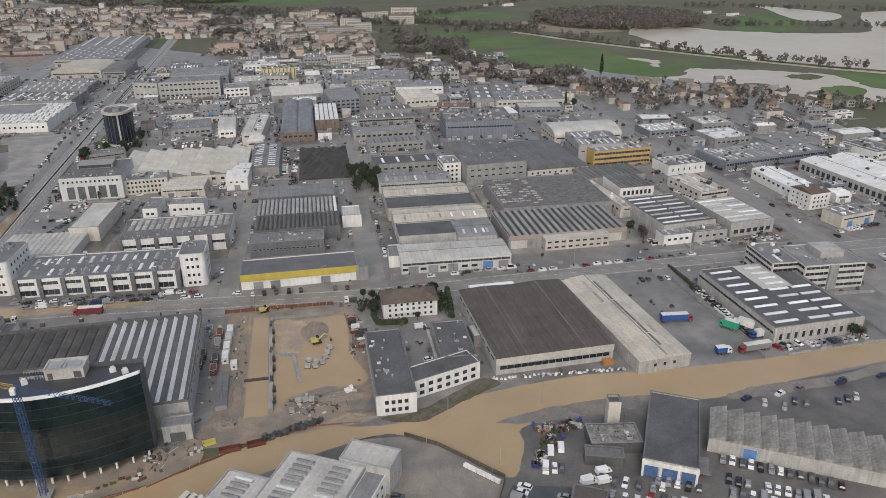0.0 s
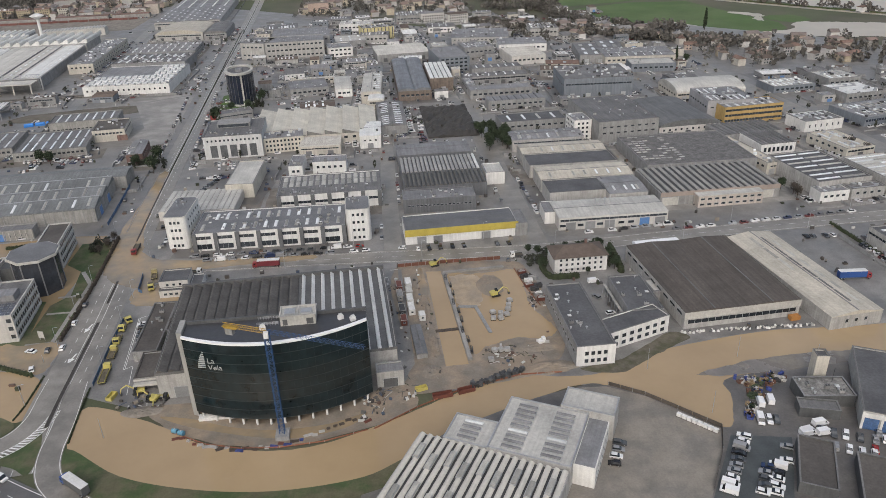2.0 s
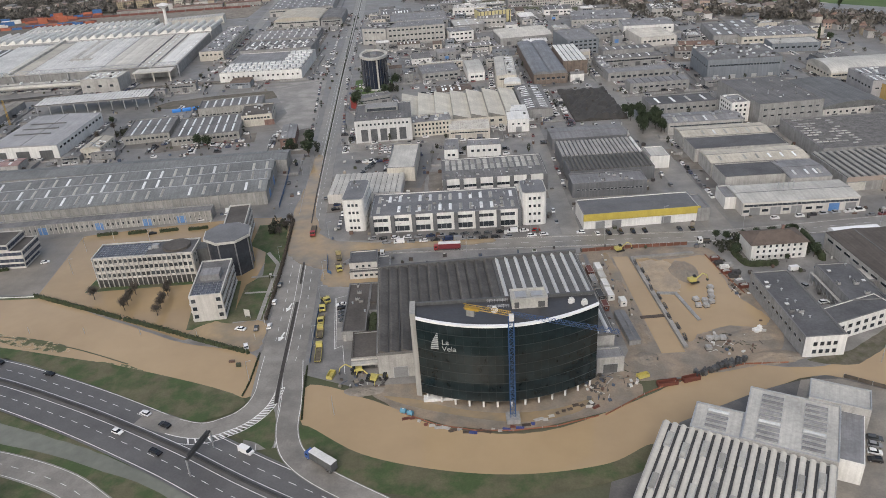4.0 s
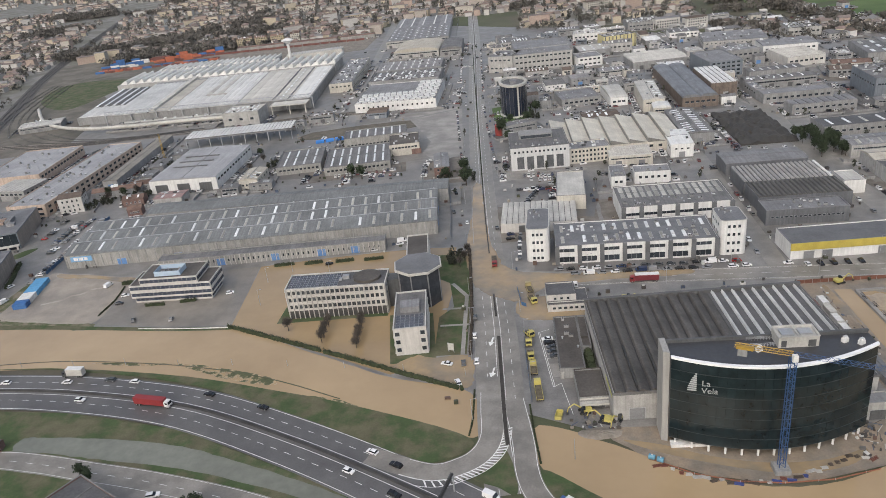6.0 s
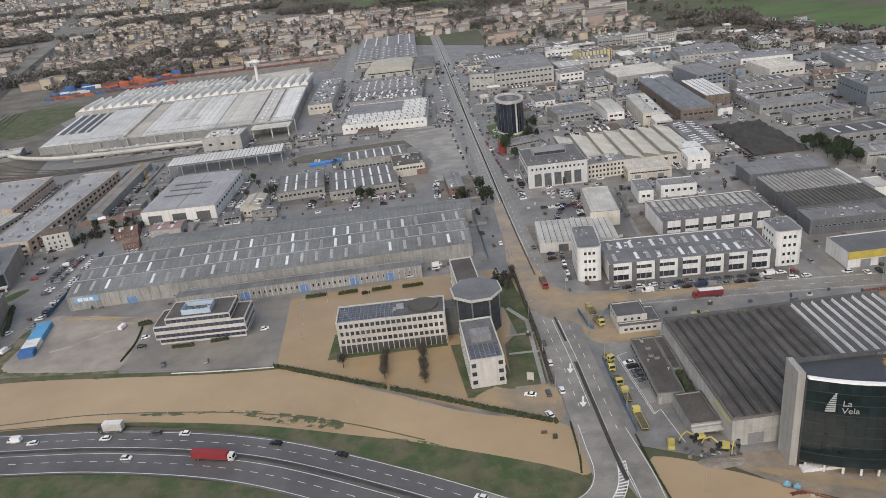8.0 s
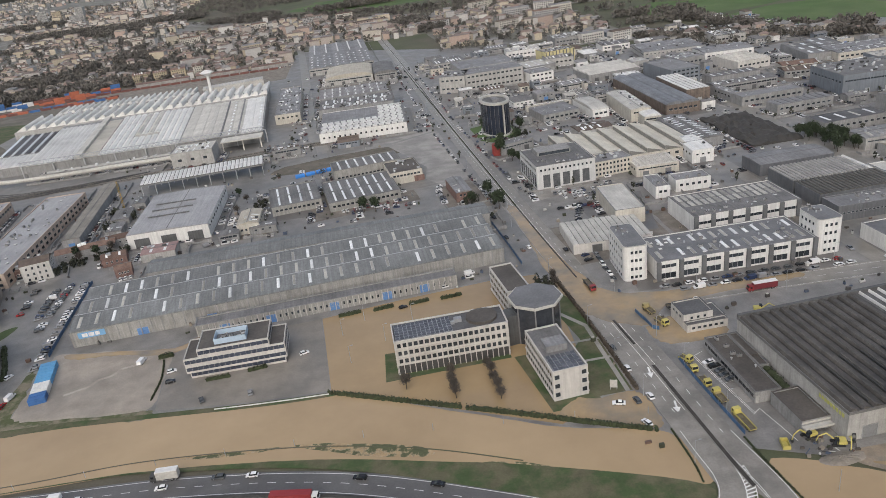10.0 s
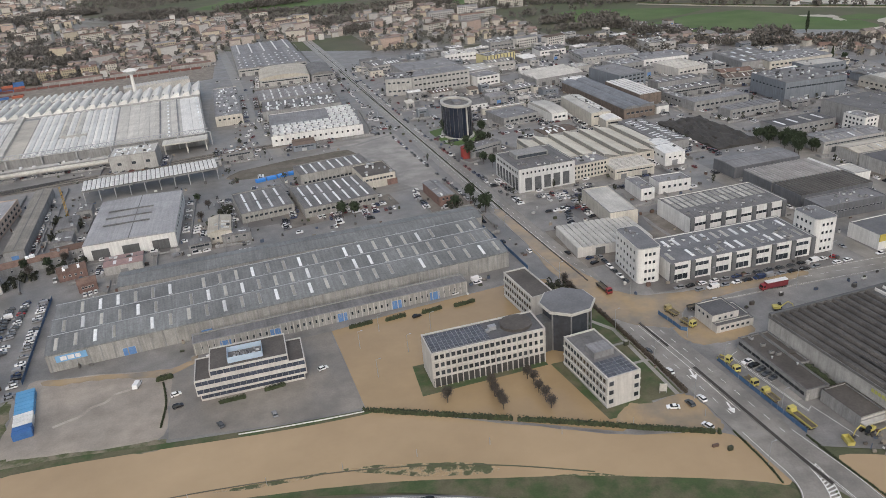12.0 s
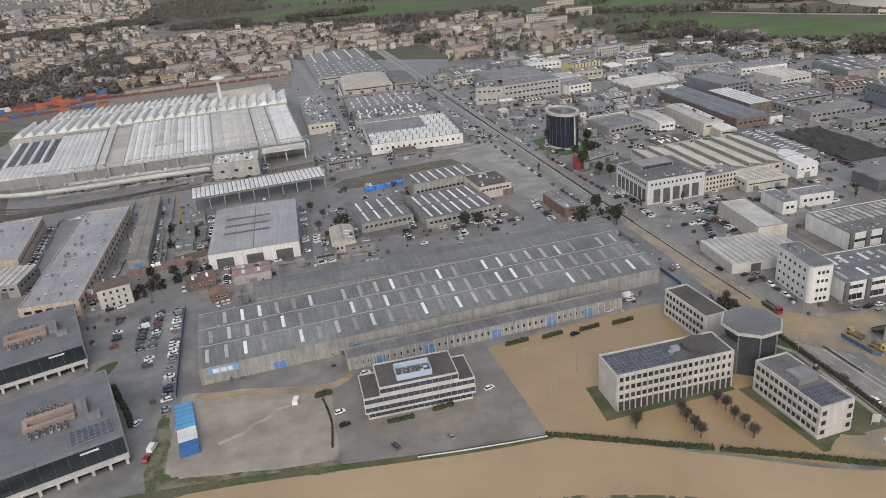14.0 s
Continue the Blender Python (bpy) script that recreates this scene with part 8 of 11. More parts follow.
for x, y, k, s in ((148, 608.4, "green", 1.6), (154, 614.6, "green", 1.6), (160, 604.3, "green", 1.4), (150, 598.1, "cypress", 1.3), (238, 670.1, "cypress", 1.4), (243, 659.8, "green", 1.2), (330, 814, "cypress", 2.2), (172, 344.2, "bare", 1.0), (174, 351.4, "bare", 1.0), (170, 357.6, "green", 0.9), (250, 402.8, "bare", 1.0), (246, 413.1, "bare", 1.0), (215, 232, "green", 0.8), (218, 231, "bare", 0.9), (243, 234, "bare", 0.9), (-440, 476.5, "bare", 1.0), (-444, 484.9, "green", 0.9), (-432, 482.8, "green", 0.9), (-424, 486.9, "bare", 1.0), (-188, 346.6, "bare", 0.7), (-190, 339.4, "bare", 0.7), (-187, 353.9, "bare", 0.8), (-400, 528.7, "bare", 1), (-352, 518.2, "bare", 0.9), (-348, 539.1, "bare", 0.9), (-355, 554.8, "green", 0.8)):
    tree(k, x, y, s)


def leaf_mass(name, label, spots, seed, material, kind="stuff", per=26, leaf=1.6):
    """Many far crowns in one mesh: tufts of small faces with gaps between them."""
    rng = random.Random(seed)
    s = Shape()
    for x, y, r, h in spots:
        s.rod((x, y, -0.3), (x, y, h * 0.5), 0.25, 0, 3, 0.15)
        for i in range(per):
            a, u = rng.uniform(0, 6.28), rng.random() ** 0.5
            zz = rng.uniform(-1, 1)
            q = Vector((x + math.cos(a) * r * u * (1 - 0.4 * abs(zz)), y + math.sin(a) * r * u * (1 - 0.4 * abs(zz)), h * 0.62 + zz * h * 0.38))
            d = Vector((rng.uniform(-1, 1), rng.uniform(-1, 1), rng.uniform(-0.2, 1))).normalized()
            p = d.orthogonal().normalized() * leaf * rng.uniform(0.5, 1.0)
            v = d.cross(p).normalized() * leaf * rng.uniform(0.5, 1.0)
            s.poly([q - p, q - v, q + p, q + v])
    ob = new(name, s.mesh(name, material, False))
    return tagged(ob, label, "trees", kind=kind)


# ---- the town ----
# Pale street tone partly makes up for distance haze, put into the colour.
sheet("town_ground", [(-640, 1125), (-352, 1240), (-140, 1240), (-130, 1020), (95, 1015), (100, 1380), (-150, 1560), (-520, 1950), (-700, 2100), (-1000, 3900), (-1500, 6300), (-4300, 6300), (-2900, 2300), (-1100, 620), (-720, 520), (-700, 760)], -0.3, two_tone("town_streets_and_gardens", (0.20, 0.192, 0.18), (0.13, 0.128, 0.10), 0.02, 0.8), "streets and gardens of the town", "ground", closed_smooth=False)
def island_mat(name, cols, rough=0.85):
    """A material whose tone changes from house to house in a joined mesh."""
    m = bpy.data.materials.new(name)
    m.use_nodes = True
    n, l = m.node_tree.nodes, m.node_tree.links
    geo, ramp = n.new("ShaderNodeNewGeometry"), n.new("ShaderNodeValToRGB")
    ramp.color_ramp.interpolation = "CONSTANT"
    while len(ramp.color_ramp.elements) < len(cols):
        ramp.color_ramp.elements.new(0.5)
    for i, c in enumerate(cols):
        ramp.color_ramp.elements[i].position = i / len(cols)
        ramp.color_ramp.elements[i].color = (*c, 1)
    l.new(geo.outputs["Random Per Island"], ramp.inputs[0])
    tex = n.new("ShaderNodeTexNoise")
    tex.inputs["Scale"].default_value = 0.6
    l.new(geo.outputs["Position"], tex.inputs["Vector"])
    r = n.new("ShaderNodeMapRange")
    r.inputs[3].default_value, r.inputs[4].default_value = 0.7, 1.3
    l.new(tex.outputs[0], r.inputs[0])
    sc = n.new("ShaderNodeVectorMath")
    sc.operation = "SCALE"
    l.new(ramp.outputs[0], sc.inputs[0]), l.new(r.outputs[0], sc.inputs["Scale"])
    l.new(sc.outputs[0], n["Principled BSDF"].inputs["Base Color"])
    n["Principled BSDF"].inputs["Roughness"].default_value = rough
    return m


# Wall and roof tones kept pale and close, painting distance haze into them.
WALLS = island_mat("town_walls", [(0.42, 0.39, 0.345), (0.47, 0.455, 0.435), (0.42, 0.37, 0.285), (0.52, 0.51, 0.49), (0.38, 0.34, 0.305), (0.36, 0.35, 0.335), (0.45, 0.40, 0.315), (0.38, 0.30, 0.255)])
ROOFS = island_mat("town_roofs", [(0.20, 0.155, 0.135), (0.18, 0.152, 0.138), (0.215, 0.158, 0.135), (0.20, 0.195, 0.19), (0.205, 0.175, 0.155), (0.17, 0.14, 0.125)])
HWALLS = [mat(f"house_wall_{k}", c, 0.85, 0.18, 0.3, 2.0) for k, c in (("cream", (0.42, 0.40, 0.355)), ("white", (0.54, 0.53, 0.515)), ("ochre", (0.37, 0.315, 0.235)), ("rose", (0.37, 0.305, 0.265)), ("grey", (0.33, 0.325, 0.315)))]
HROOFS = [TILE, BROWNTILE, mat("old_clay_tiles", (0.19, 0.14, 0.12), 0.85, 0.3, 0.3, 3.0, piece=0.25)]
HW_WORDS = ("cream", "white", "ochre", "rose", "grey")


def house_shape(w, d, h, rise, hip, wall_s, roof_s, slot_w=0, slot_r=0, o=(0, 0), rot=0.0):
    c, sn = math.cos(rot), math.sin(rot)
    T = lambda x, y, z: (o[0] + x * c - y * sn, o[1] + x * sn + y * c, z)
    q = [(-w / 2, -d / 2), (w / 2, -d / 2), (w / 2, d / 2), (-w / 2, d / 2)]
    for i in range(4):
        a, b2 = q[i], q[(i + 1) % 4]
        wall_s.poly([T(*a, -0.35), T(*b2, -0.35), T(*b2, h), T(*a, h)], slot_w)
    e = 0.5
    E = [T(-w / 2 - e, -d / 2 - e, h - 0.1), T(w / 2 + e, -d / 2 - e, h - 0.1), T(w / 2 + e, d / 2 + e, h - 0.1), T(-w / 2 - e, d / 2 + e, h - 0.1)]
    k = (w / 2 - d * 0.42) if hip else w / 2 + e
    A2, B2 = T(-max(k, 0.3), 0, h + rise), T(max(k, 0.3), 0, h + rise)
    n = len(roof_s.v)
    roof_s.v.extend(E + [A2, B2])
    for f in ((0, 1, 5, 4), (1, 2, 5), (2, 3, 4, 5), (3, 0, 4), (3, 2, 1, 0)):
        roof_s.f.append(tuple(n + i for i in f))
        roof_s.s.append(slot_r)


HOUSES = []
hr = random.Random(31)
for k in range(10):
    w, d, h, hip = hr.uniform(8, 12.5), hr.uniform(7, 9), hr.choice((5.0, 5.6, 6.2, 6.4, 8.2)), hr.random() < 0.5
    ws_, rs_ = Shape(), Shape()
    house_shape(w, d, h, hr.uniform(1.8, 2.8), hip, ws_, rs_)
    HOUSES.append((w, d, h, ws_, rs_))


def house(k, x, y, rot, wk, group, win=True):
    w, d, h, ws_, rs_ = HOUSES[k]
    ob = thing("house", f"{HW_WORDS[wk]} plastered house with a tiled roof in the town", "house", round(x, 1), round(y, 1), round(rot), 0, group)
    part("wall", cached(("hw", k, wk), lambda: ws_.mesh("wall", HWALLS[wk])), None, ob)
    part("roof", cached(("hr", k, wk % 3), lambda: rs_.mesh("roof", HROOFS[wk % 3])), None, ob)
    if win:
        for z in ((1.6, 4.4) if h < 7 else (1.6, 4.4, 7.2)):
            window_row(ob, w, d, "S", 3, z, 1.3, 1.5)


def in_estate(x, y):
    if -352 < x < -140 and y < 1235:
        return True
    if -640 < x <= -352 and y < 1125:
        return True
    if -140 <= x < 95 and y < 1015:
        return True
    if 95 <= x < 262 and y < 785:
        return True
    if x >= 262 and y < 560:
        return True
    return y < 480


WOODS = ((-540, 2560, 190, 480), (-920, 2110, 170, 60), (-585, 1285, 62, 34), (-735, 1275, 70, 60), (-840, 1225, 70, 48), (-628, 1425, 40, 60), (-985, 2125, 110, 60), (-820, 2030, 70, 60), (-1616, 2764, 150, 90), (-711, 2160, 90, 60), (-150, 1385, 34, 44), (-128, 1268, 22, 28), (62, 1520, 40, 60), (150, 1112, 34, 18), (200, 1085, 36, 18), (190, 1024, 26, 20), (-1250, 1950, 90, 60), (-1150, 1620, 60, 70), (-500, 1900, 90, 30), (-240, 1860, 110, 26), (-1900, 3300, 260, 120), (-1250, 2600, 130, 60))
BLOCKS = ((-13, 1455, 40, 12, 15), (17, 1287, 44, 12, 14), (49, 1218, 40, 13, 13), (-23, 1173, 36, 12, 12), (122, 1413, 46, 13, 16), (-113, 1284, 34, 13, 12), (35, 960, 30, 13, 11), (64, 938, 26, 13, 12), (83, 1256, 36, 12, 14), (165, 1356, 44, 13, 14), (71, 1310, 34, 12, 15), (187, 1500, 50, 13, 15), (-326, 1632, 40, 13, 12), (-261, 1600, 32, 12, 13), (-437, 1656, 30, 12, 11), (-1356, 2200, 90, 22, 13), (-1081, 2571, 40, 16, 26), (-1300, 2900, 30, 16, 34), (-1240, 2870, 28, 16, 30), (-1180, 2930, 30, 16, 32), (-931, 2789, 22, 16, 36), (-900, 2770, 22, 16, 34), (-1002, 2684, 80, 30, 14), (-300, 1290, 34, 12, 11), (-420, 1330, 30, 12, 10), (-560, 1560, 38, 13, 12), (-700, 1700, 36, 12, 13), (-230, 1420, 36, 12, 12), (5, 1497, 30, 12, 14))


def in_wood(x, y, k=1.0):
    return any(((x - a) / (c * k)) ** 2 + ((y - b) / (d * k)) ** 2 < 1 for a, b, c, d in WOODS)


def in_town(x, y):
    if in_estate(x, y) or y < 470 or in_wood(x, y):
        return False
    if any(abs(x - a) < c / 2 + 9 and abs(y - b) < d / 2 + 9 for a, b, c, d, h in BLOCKS):
        return False
    rail = -683 - (y - 698) * 0.375
    if abs(x - rail) < 26:
        return False
    if -880 < x < -540 and y < 1135 and x > rail - 26:
        return False
    if rail - 20 < x < -340 and y < 720:
        return False
    if x < 95:
        edge = 1540 + 1.1 * max(0, -170 - x) + 5.5 * max(0, -640 - x) + 70 * math.sin(x * 0.013)
        return y < edge and not (y > 1750 and noise.noise(Vector((x * 0.003, y * 0.0015, 9.0))) > 0.3)
    if x < 262:
        return 770 < y < 985 - (x - 95) * 0.75 and y < 905
    return 645 - (x - 285) * 0.22 < y < (790 - (x - 262) * 0.35 if x < 450 else 700 - (x - 450) * 0.8) and x < 760


town_rng = random.Random(2024)
far_spots, tree_spots = [], []
gy = 480.0
while gy < 6600:
    gx = -2900.0 if gy < 3000 else -4200.0
    step = 19 if gy < 1500 else (25 if gy < 2300 else (36 if gy < 3400 else 60))
    while gx < 800:
        x, y = gx + town_rng.uniform(-0.4, 0.4) * step, gy + town_rng.uniform(-0.4, 0.4) * step
        if in_town(x, y):
            u = town_rng.random()
            if u < 0.74 - 0.4 * (noise.noise(Vector((x * 0.008, y * 0.008, 3.0))) > 0.15):
                far_spots.append((x, y))
            for q in range(town_rng.choice((0, 1, 1, 2, 3))):
                tree_spots.append((x + town_rng.uniform(-13, 13), y + town_rng.uniform(-13, 13), town_rng.uniform(2.4, 5.2), town_rng.uniform(5, 11)))
        gx += step
    gy += step
far_spots.sort(key=lambda p: p[1] * 1.0 + abs(p[0] + 60) * 0.45)
for i, (x, y) in enumerate(far_spots[:90]):
    house(town_rng.randrange(10), x, y, town_rng.choice((0, 90, 8, 98, -15, 75, 30)) + town_rng.uniform(-6, 6), town_rng.randrange(5), "town houses", i < 60)
tw_s, tr_s = Shape(), Shape()
for x, y in far_spots[90:]:
    big = town_rng.random() < (0.08 if y < 1800 else 0.25)
    w, d, h = (town_rng.uniform(15, 30), town_rng.uniform(10, 14), town_rng.uniform(9, 15)) if big else (town_rng.uniform(8.5, 14.5), town_rng.uniform(7.5, 11), town_rng.choice((5.6, 6.2, 6.6, 8.5)))
    house_shape(w, d, h, town_rng.uniform(1.6, 2.8) if not big else 1.0, town_rng.random() < 0.5, tw_s, tr_s, o=(x, y), rot=town_rng.choice((0, 1.57, 0.15, 1.7, -0.3, 0.5)) + town_rng.uniform(-0.1, 0.1))
far_town = tagged(new("far_town"), "distant town of plastered houses with tiled roofs", "houses", kind="stuff")
tagged(part("town_wall", tw_s.mesh("town_wall", WALLS, False), None, far_town), kind="stuff")
tagged(part("town_roof", tr_s.mesh("town_roof", ROOFS, False), None, far_town), kind="stuff")
bw = random.Random(404)
for x, y, w, d, h in BLOCKS:
    wall = bw.choice((CREAM, HWALLS[0], HWALLS[2], HWALLS[3], HWALLS[4], OFFICEWALL))
    ap = hall("plastered apartment block of several storeys in the town", x, y, w, d, h, bw.choice((4, 12, -14, 20, 8)), wall, bw.choice((BROWNTILE, TILE, GREYROOF)), "gable" if h < 20 else "flat", 1, 1.8, "x", name="apartment_block", cat="apartment building", group="town apartment blocks")
    for k in range(int(h / 3)):
        window_row(ap, w, d, "S", max(3, int(w / 3.2)), 3 * k + 1.8, 1.5, 1.5)
# Tree colour lightened to stand in for haze over the distance.
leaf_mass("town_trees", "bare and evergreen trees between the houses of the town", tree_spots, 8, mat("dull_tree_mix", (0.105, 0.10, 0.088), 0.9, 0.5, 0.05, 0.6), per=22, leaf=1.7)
spots = []
wr = random.Random(71)
for a_, b_, c_, d_ in WOODS:
    for i in range(int(min(520, 3.14 * c_ * d_ / 42))):
        t_, r_ = wr.uniform(0, 6.28), wr.random() ** 0.5 * wr.uniform(0.85, 1.1)
        far = 1.0 if b_ < 1700 else 1.7
        spots.append((a_ + c_ * r_ * math.cos(t_), b_ + d_ * r_ * math.sin(t_), wr.uniform(3.2, 6) * far, wr.uniform(7, 13) * (1 if far == 1 else 1.2)))
for i in range(1300):
    a_, r_ = wr.uniform(0, 6.28), wr.random() ** 0.5
    spots.append((560 + 155 * r_ * math.cos(a_), 1330 + 150 * r_ * math.sin(a_), wr.uniform(5, 9), wr.uniform(9, 13) + 9 * (1 - r_)))
for i in range(240):
    x = wr.uniform(80, 330)
    spots.append((x, 905 - (x - 95) * 0.78 + wr.uniform(-14, 22), wr.uniform(3, 5), wr.uniform(6, 10)))
for i in range(420):
    x, y = wr.uniform(-760, -520), wr.uniform(1110, 1190)
    spots.append((x, y + (x + 640) * 0.2, wr.uniform(3, 6), wr.uniform(7, 12)))
for line, nn_ in (([(120, 1214.9), (320, 1240.6), (480, 1358.8)], 60), ([(350, 1189.2), (412, 1083.3), (498, 968.2), (588, 857.2), (662, 781.1), (800, 670.1)], 90), ([(155, 1398.9), (253, 1312.6), (372, 1208.8)], 150), ([(123, 1040.2), (189, 1001.1), (200, 916.8), (250, 844.8), (300, 814)], 160), ([(-300, 1570.8), (-100, 1537.1), (150, 1328)], 160), ([(60, 1358.8), (300, 1533.6), (700, 1944.8)], 120), ([(700, 1225.2), (900, 1143), (1300, 1019.6)], 90), ([(-900, 2500), (-300, 2200), (300, 2000), (900, 2200)], 260), ([(-1200, 3000), (-200, 2800), (900, 2900), (1800, 2600)], 300), ([(-1900, 2200), (-1300, 2007.2), (-900, 1788.2)], 300), ([(-700, 1355), (-660, 1570.8), (-760, 1788.2)], 160), ([(-2600, 3300), (-1500, 3400), (-400, 3300), (600, 3300)], 500), ([(-500, 1842.8), (-200, 1679.3), (60, 1513)], 300), ([(800, 1533.6), (1200, 1328), (1700, 1250)], 120)):
    ln = smooth(line, n=40)
    for i in range(nn_):
        p = wr.choice(ln)
        spots.append((p.x + wr.uniform(-14, 14), p.y + wr.uniform(-14, 14), wr.uniform(3, 6), wr.uniform(6, 12)))
for i in range(170):
    x, y = wr.uniform(262, 560), wr.uniform(480, 760)
    if in_town(x, y):
        spots.append((x, y, wr.uniform(2, 4), wr.uniform(5, 9)))
# Wood tone raised as well; its extra paleness is painted haze.
leaf_mass("far_woods", "bare woods and hedgerows beyond the town, toned paler for haze", spots, 81, mat("winter_wood", (0.115, 0.107, 0.096), 0.9, 0.45, 0.05, 0.5), per=26, leaf=2.0)

spots = []
sh = random.Random(88)
for i in range(900):
    x, y = sh.uniform(-345, 470), sh.uniform(430, 960)
    if free(x, y, 1.2) and not free(x, y, 7) and not (-242 < x < -200 and 505 < y < 645):
        spots.append((x, y, sh.uniform(0.8, 2.2), sh.uniform(1.5, 6)))
for i in range(230):
    x, y = sh.choice(((50, 292), (18, 296), (46, 301), (28, 300), (-440, 476.5), (-448, 468.2), (-428, 480.7), (-416, 482.8), (-190, 466.1), (-192, 347.7), (-150, 586.1), (-142, 601.6), (-436, 530), (-428, 546), (-440, 560), (-345, 512), (-338, 528), (-205, 470)))
    spots.append((x + sh.uniform(-4, 4), y + sh.uniform(-6, 6), sh.uniform(0.7, 1.8), sh.uniform(1.5, 5)))
leaf_mass("yard_shrubs", "dark shrubs and small trees between the yards", spots, 5, mat("dark_shrub", (0.042, 0.046, 0.032), 0.9, 0.5, 0.3, 1.5), per=34, leaf=0.7)

sheet("goods_yard", [(-640, 965), (-640, 1130), (-345, 1128), (-348, 1010), (-450, 990)], -0.01, GRAVEL, "grey gravel goods yard behind the vast factory", "yard", closed_smooth=False)
rw = random.Random(61)
for i in range(26):
    container(CONT[rw.choice((0, 0, 1, 2))], -730 + 13 * (i % 13) + rw.uniform(-2, 2), 1026 + 9 * (i // 13) + (i % 13) * 2.0, 0, 10)
for x, y, w in ((-520, 1110, 70), (-440, 1112, 70), (-375, 1116, 50)):
    hall("long low goods shed with rust-red roof", x, y, w, 12, 5, 3, STAINED, mat("rust_red_roof", (0.15, 0.098, 0.082), 0.8, 0.25, 0.1, 1.0, stripe=0.2), "gable", 1, 1.5, "x", name="goods_shed", cat="shed", group="goods sheds")


# ---- vehicles ----
COLOURS = {"white": (0.72, 0.72, 0.72), "silver": (0.25, 0.255, 0.265), "grey": (0.075, 0.08, 0.085), "black": (0.015, 0.015, 0.017), "red": (0.28, 0.02, 0.02), "blue": (0.02, 0.035, 0.085)}
PAINTS = {k: mat(f"car_{k}", c, 0.25, 0.06, spec=0.6) for k, c in COLOURS.items()}
CARGLASS = mat("car_glass", (0.02, 0.024, 0.028), 0.08, 0.1, spec=0.7)
BODY = {"hatchback": (2.0, 0.88, 1.48, [(-2.0, 0.3), (2.0, 0.3), (2.0, 0.72), (1.1, 0.92), (-1.9, 0.95), (-2.0, 0.6)], (-1.85, 1.0, -1.45, 0.25)),
        "estate_car": (2.25, 0.9, 1.5, [(-2.25, 0.3), (2.25, 0.3), (2.25, 0.72), (1.15, 0.92), (-2.15, 0.95), (-2.25, 0.6)], (-2.15, 1.05, -1.85, 0.2)),
        "saloon": (2.25, 0.9, 1.42, [(-2.25, 0.3), (2.25, 0.3), (2.25, 0.68), (1.15, 0.9), (-1.3, 0.93), (-2.2, 0.9)], (-1.6, 1.05, -0.95, 0.2)),
        "van": (2.6, 1.0, 2.1, [(-2.6, 0.35), (2.6, 0.35), (2.6, 0.95), (1.9, 1.15), (-2.55, 1.2), (-2.6, 0.8)], (-2.55, 1.85, -2.5, 1.25))}


def car_parts(kind, paint):
    half, wid, top, side, (g0, g1, r0, r1) = BODY[kind]
    belt = side[3][1]

    def body():
        s = Shape().along([(q, z) for q, z in side], -wid, wid, "x")
        if kind == "van":
            s.along([(r0, belt), (g1 - 0.75, belt), (r1, top), (r0, top)], -wid + 0.03, wid - 0.03, "x")
        else:
            s.along([(r0 - 0.05, top - 0.05), (r1 + 0.05, top - 0.05), (r1 - 0.05, top), (r0 + 0.1, top)], -wid + 0.2, wid - 0.2, "x")
        return s.mesh("body", paint)

    def glass():
        s = Shape()
        if kind == "van":
            s.along([(g1 - 0.72, belt), (g1 + 0.1, belt), (r1 + 0.05, top - 0.1), (r1 - 0.05, top - 0.1)], -wid + 0.06, wid - 0.06, "x")
        else:
            n = len(s.v)
            a, b = wid - 0.05, wid - 0.22
            s.v.extend([(-a, g0, belt), (a, g0, belt), (a, g1, belt), (-a, g1, belt), (-b, r0, top - 0.05), (b, r0, top - 0.05), (b, r1, top - 0.05), (-b, r1, top - 0.05)])
            for f in ((0, 1, 5, 4), (1, 2, 6, 5), (2, 3, 7, 6), (3, 0, 4, 7), (4, 5, 6, 7)):
                s.f.append(tuple(n + i for i in f)), s.s.append(0)
        return s.mesh("glasshouse", CARGLASS)
    wheel = cached("wheel", lambda: Shape().rod((-0.11, 0, 0), (0.11, 0, 0), 0.32, 0, 10).rod((-0.12, 0, 0), (0.12, 0, 0), 0.18, 1, 8).mesh("wheel", [RUBBER, METAL]))
    return cached(("cb", kind, paint.name), body), cached(("cg", kind), glass), wheel, half, wid


CAR_COUNT = [0]
FAR_BODY, FAR_GLASS = Shape(), Shape()


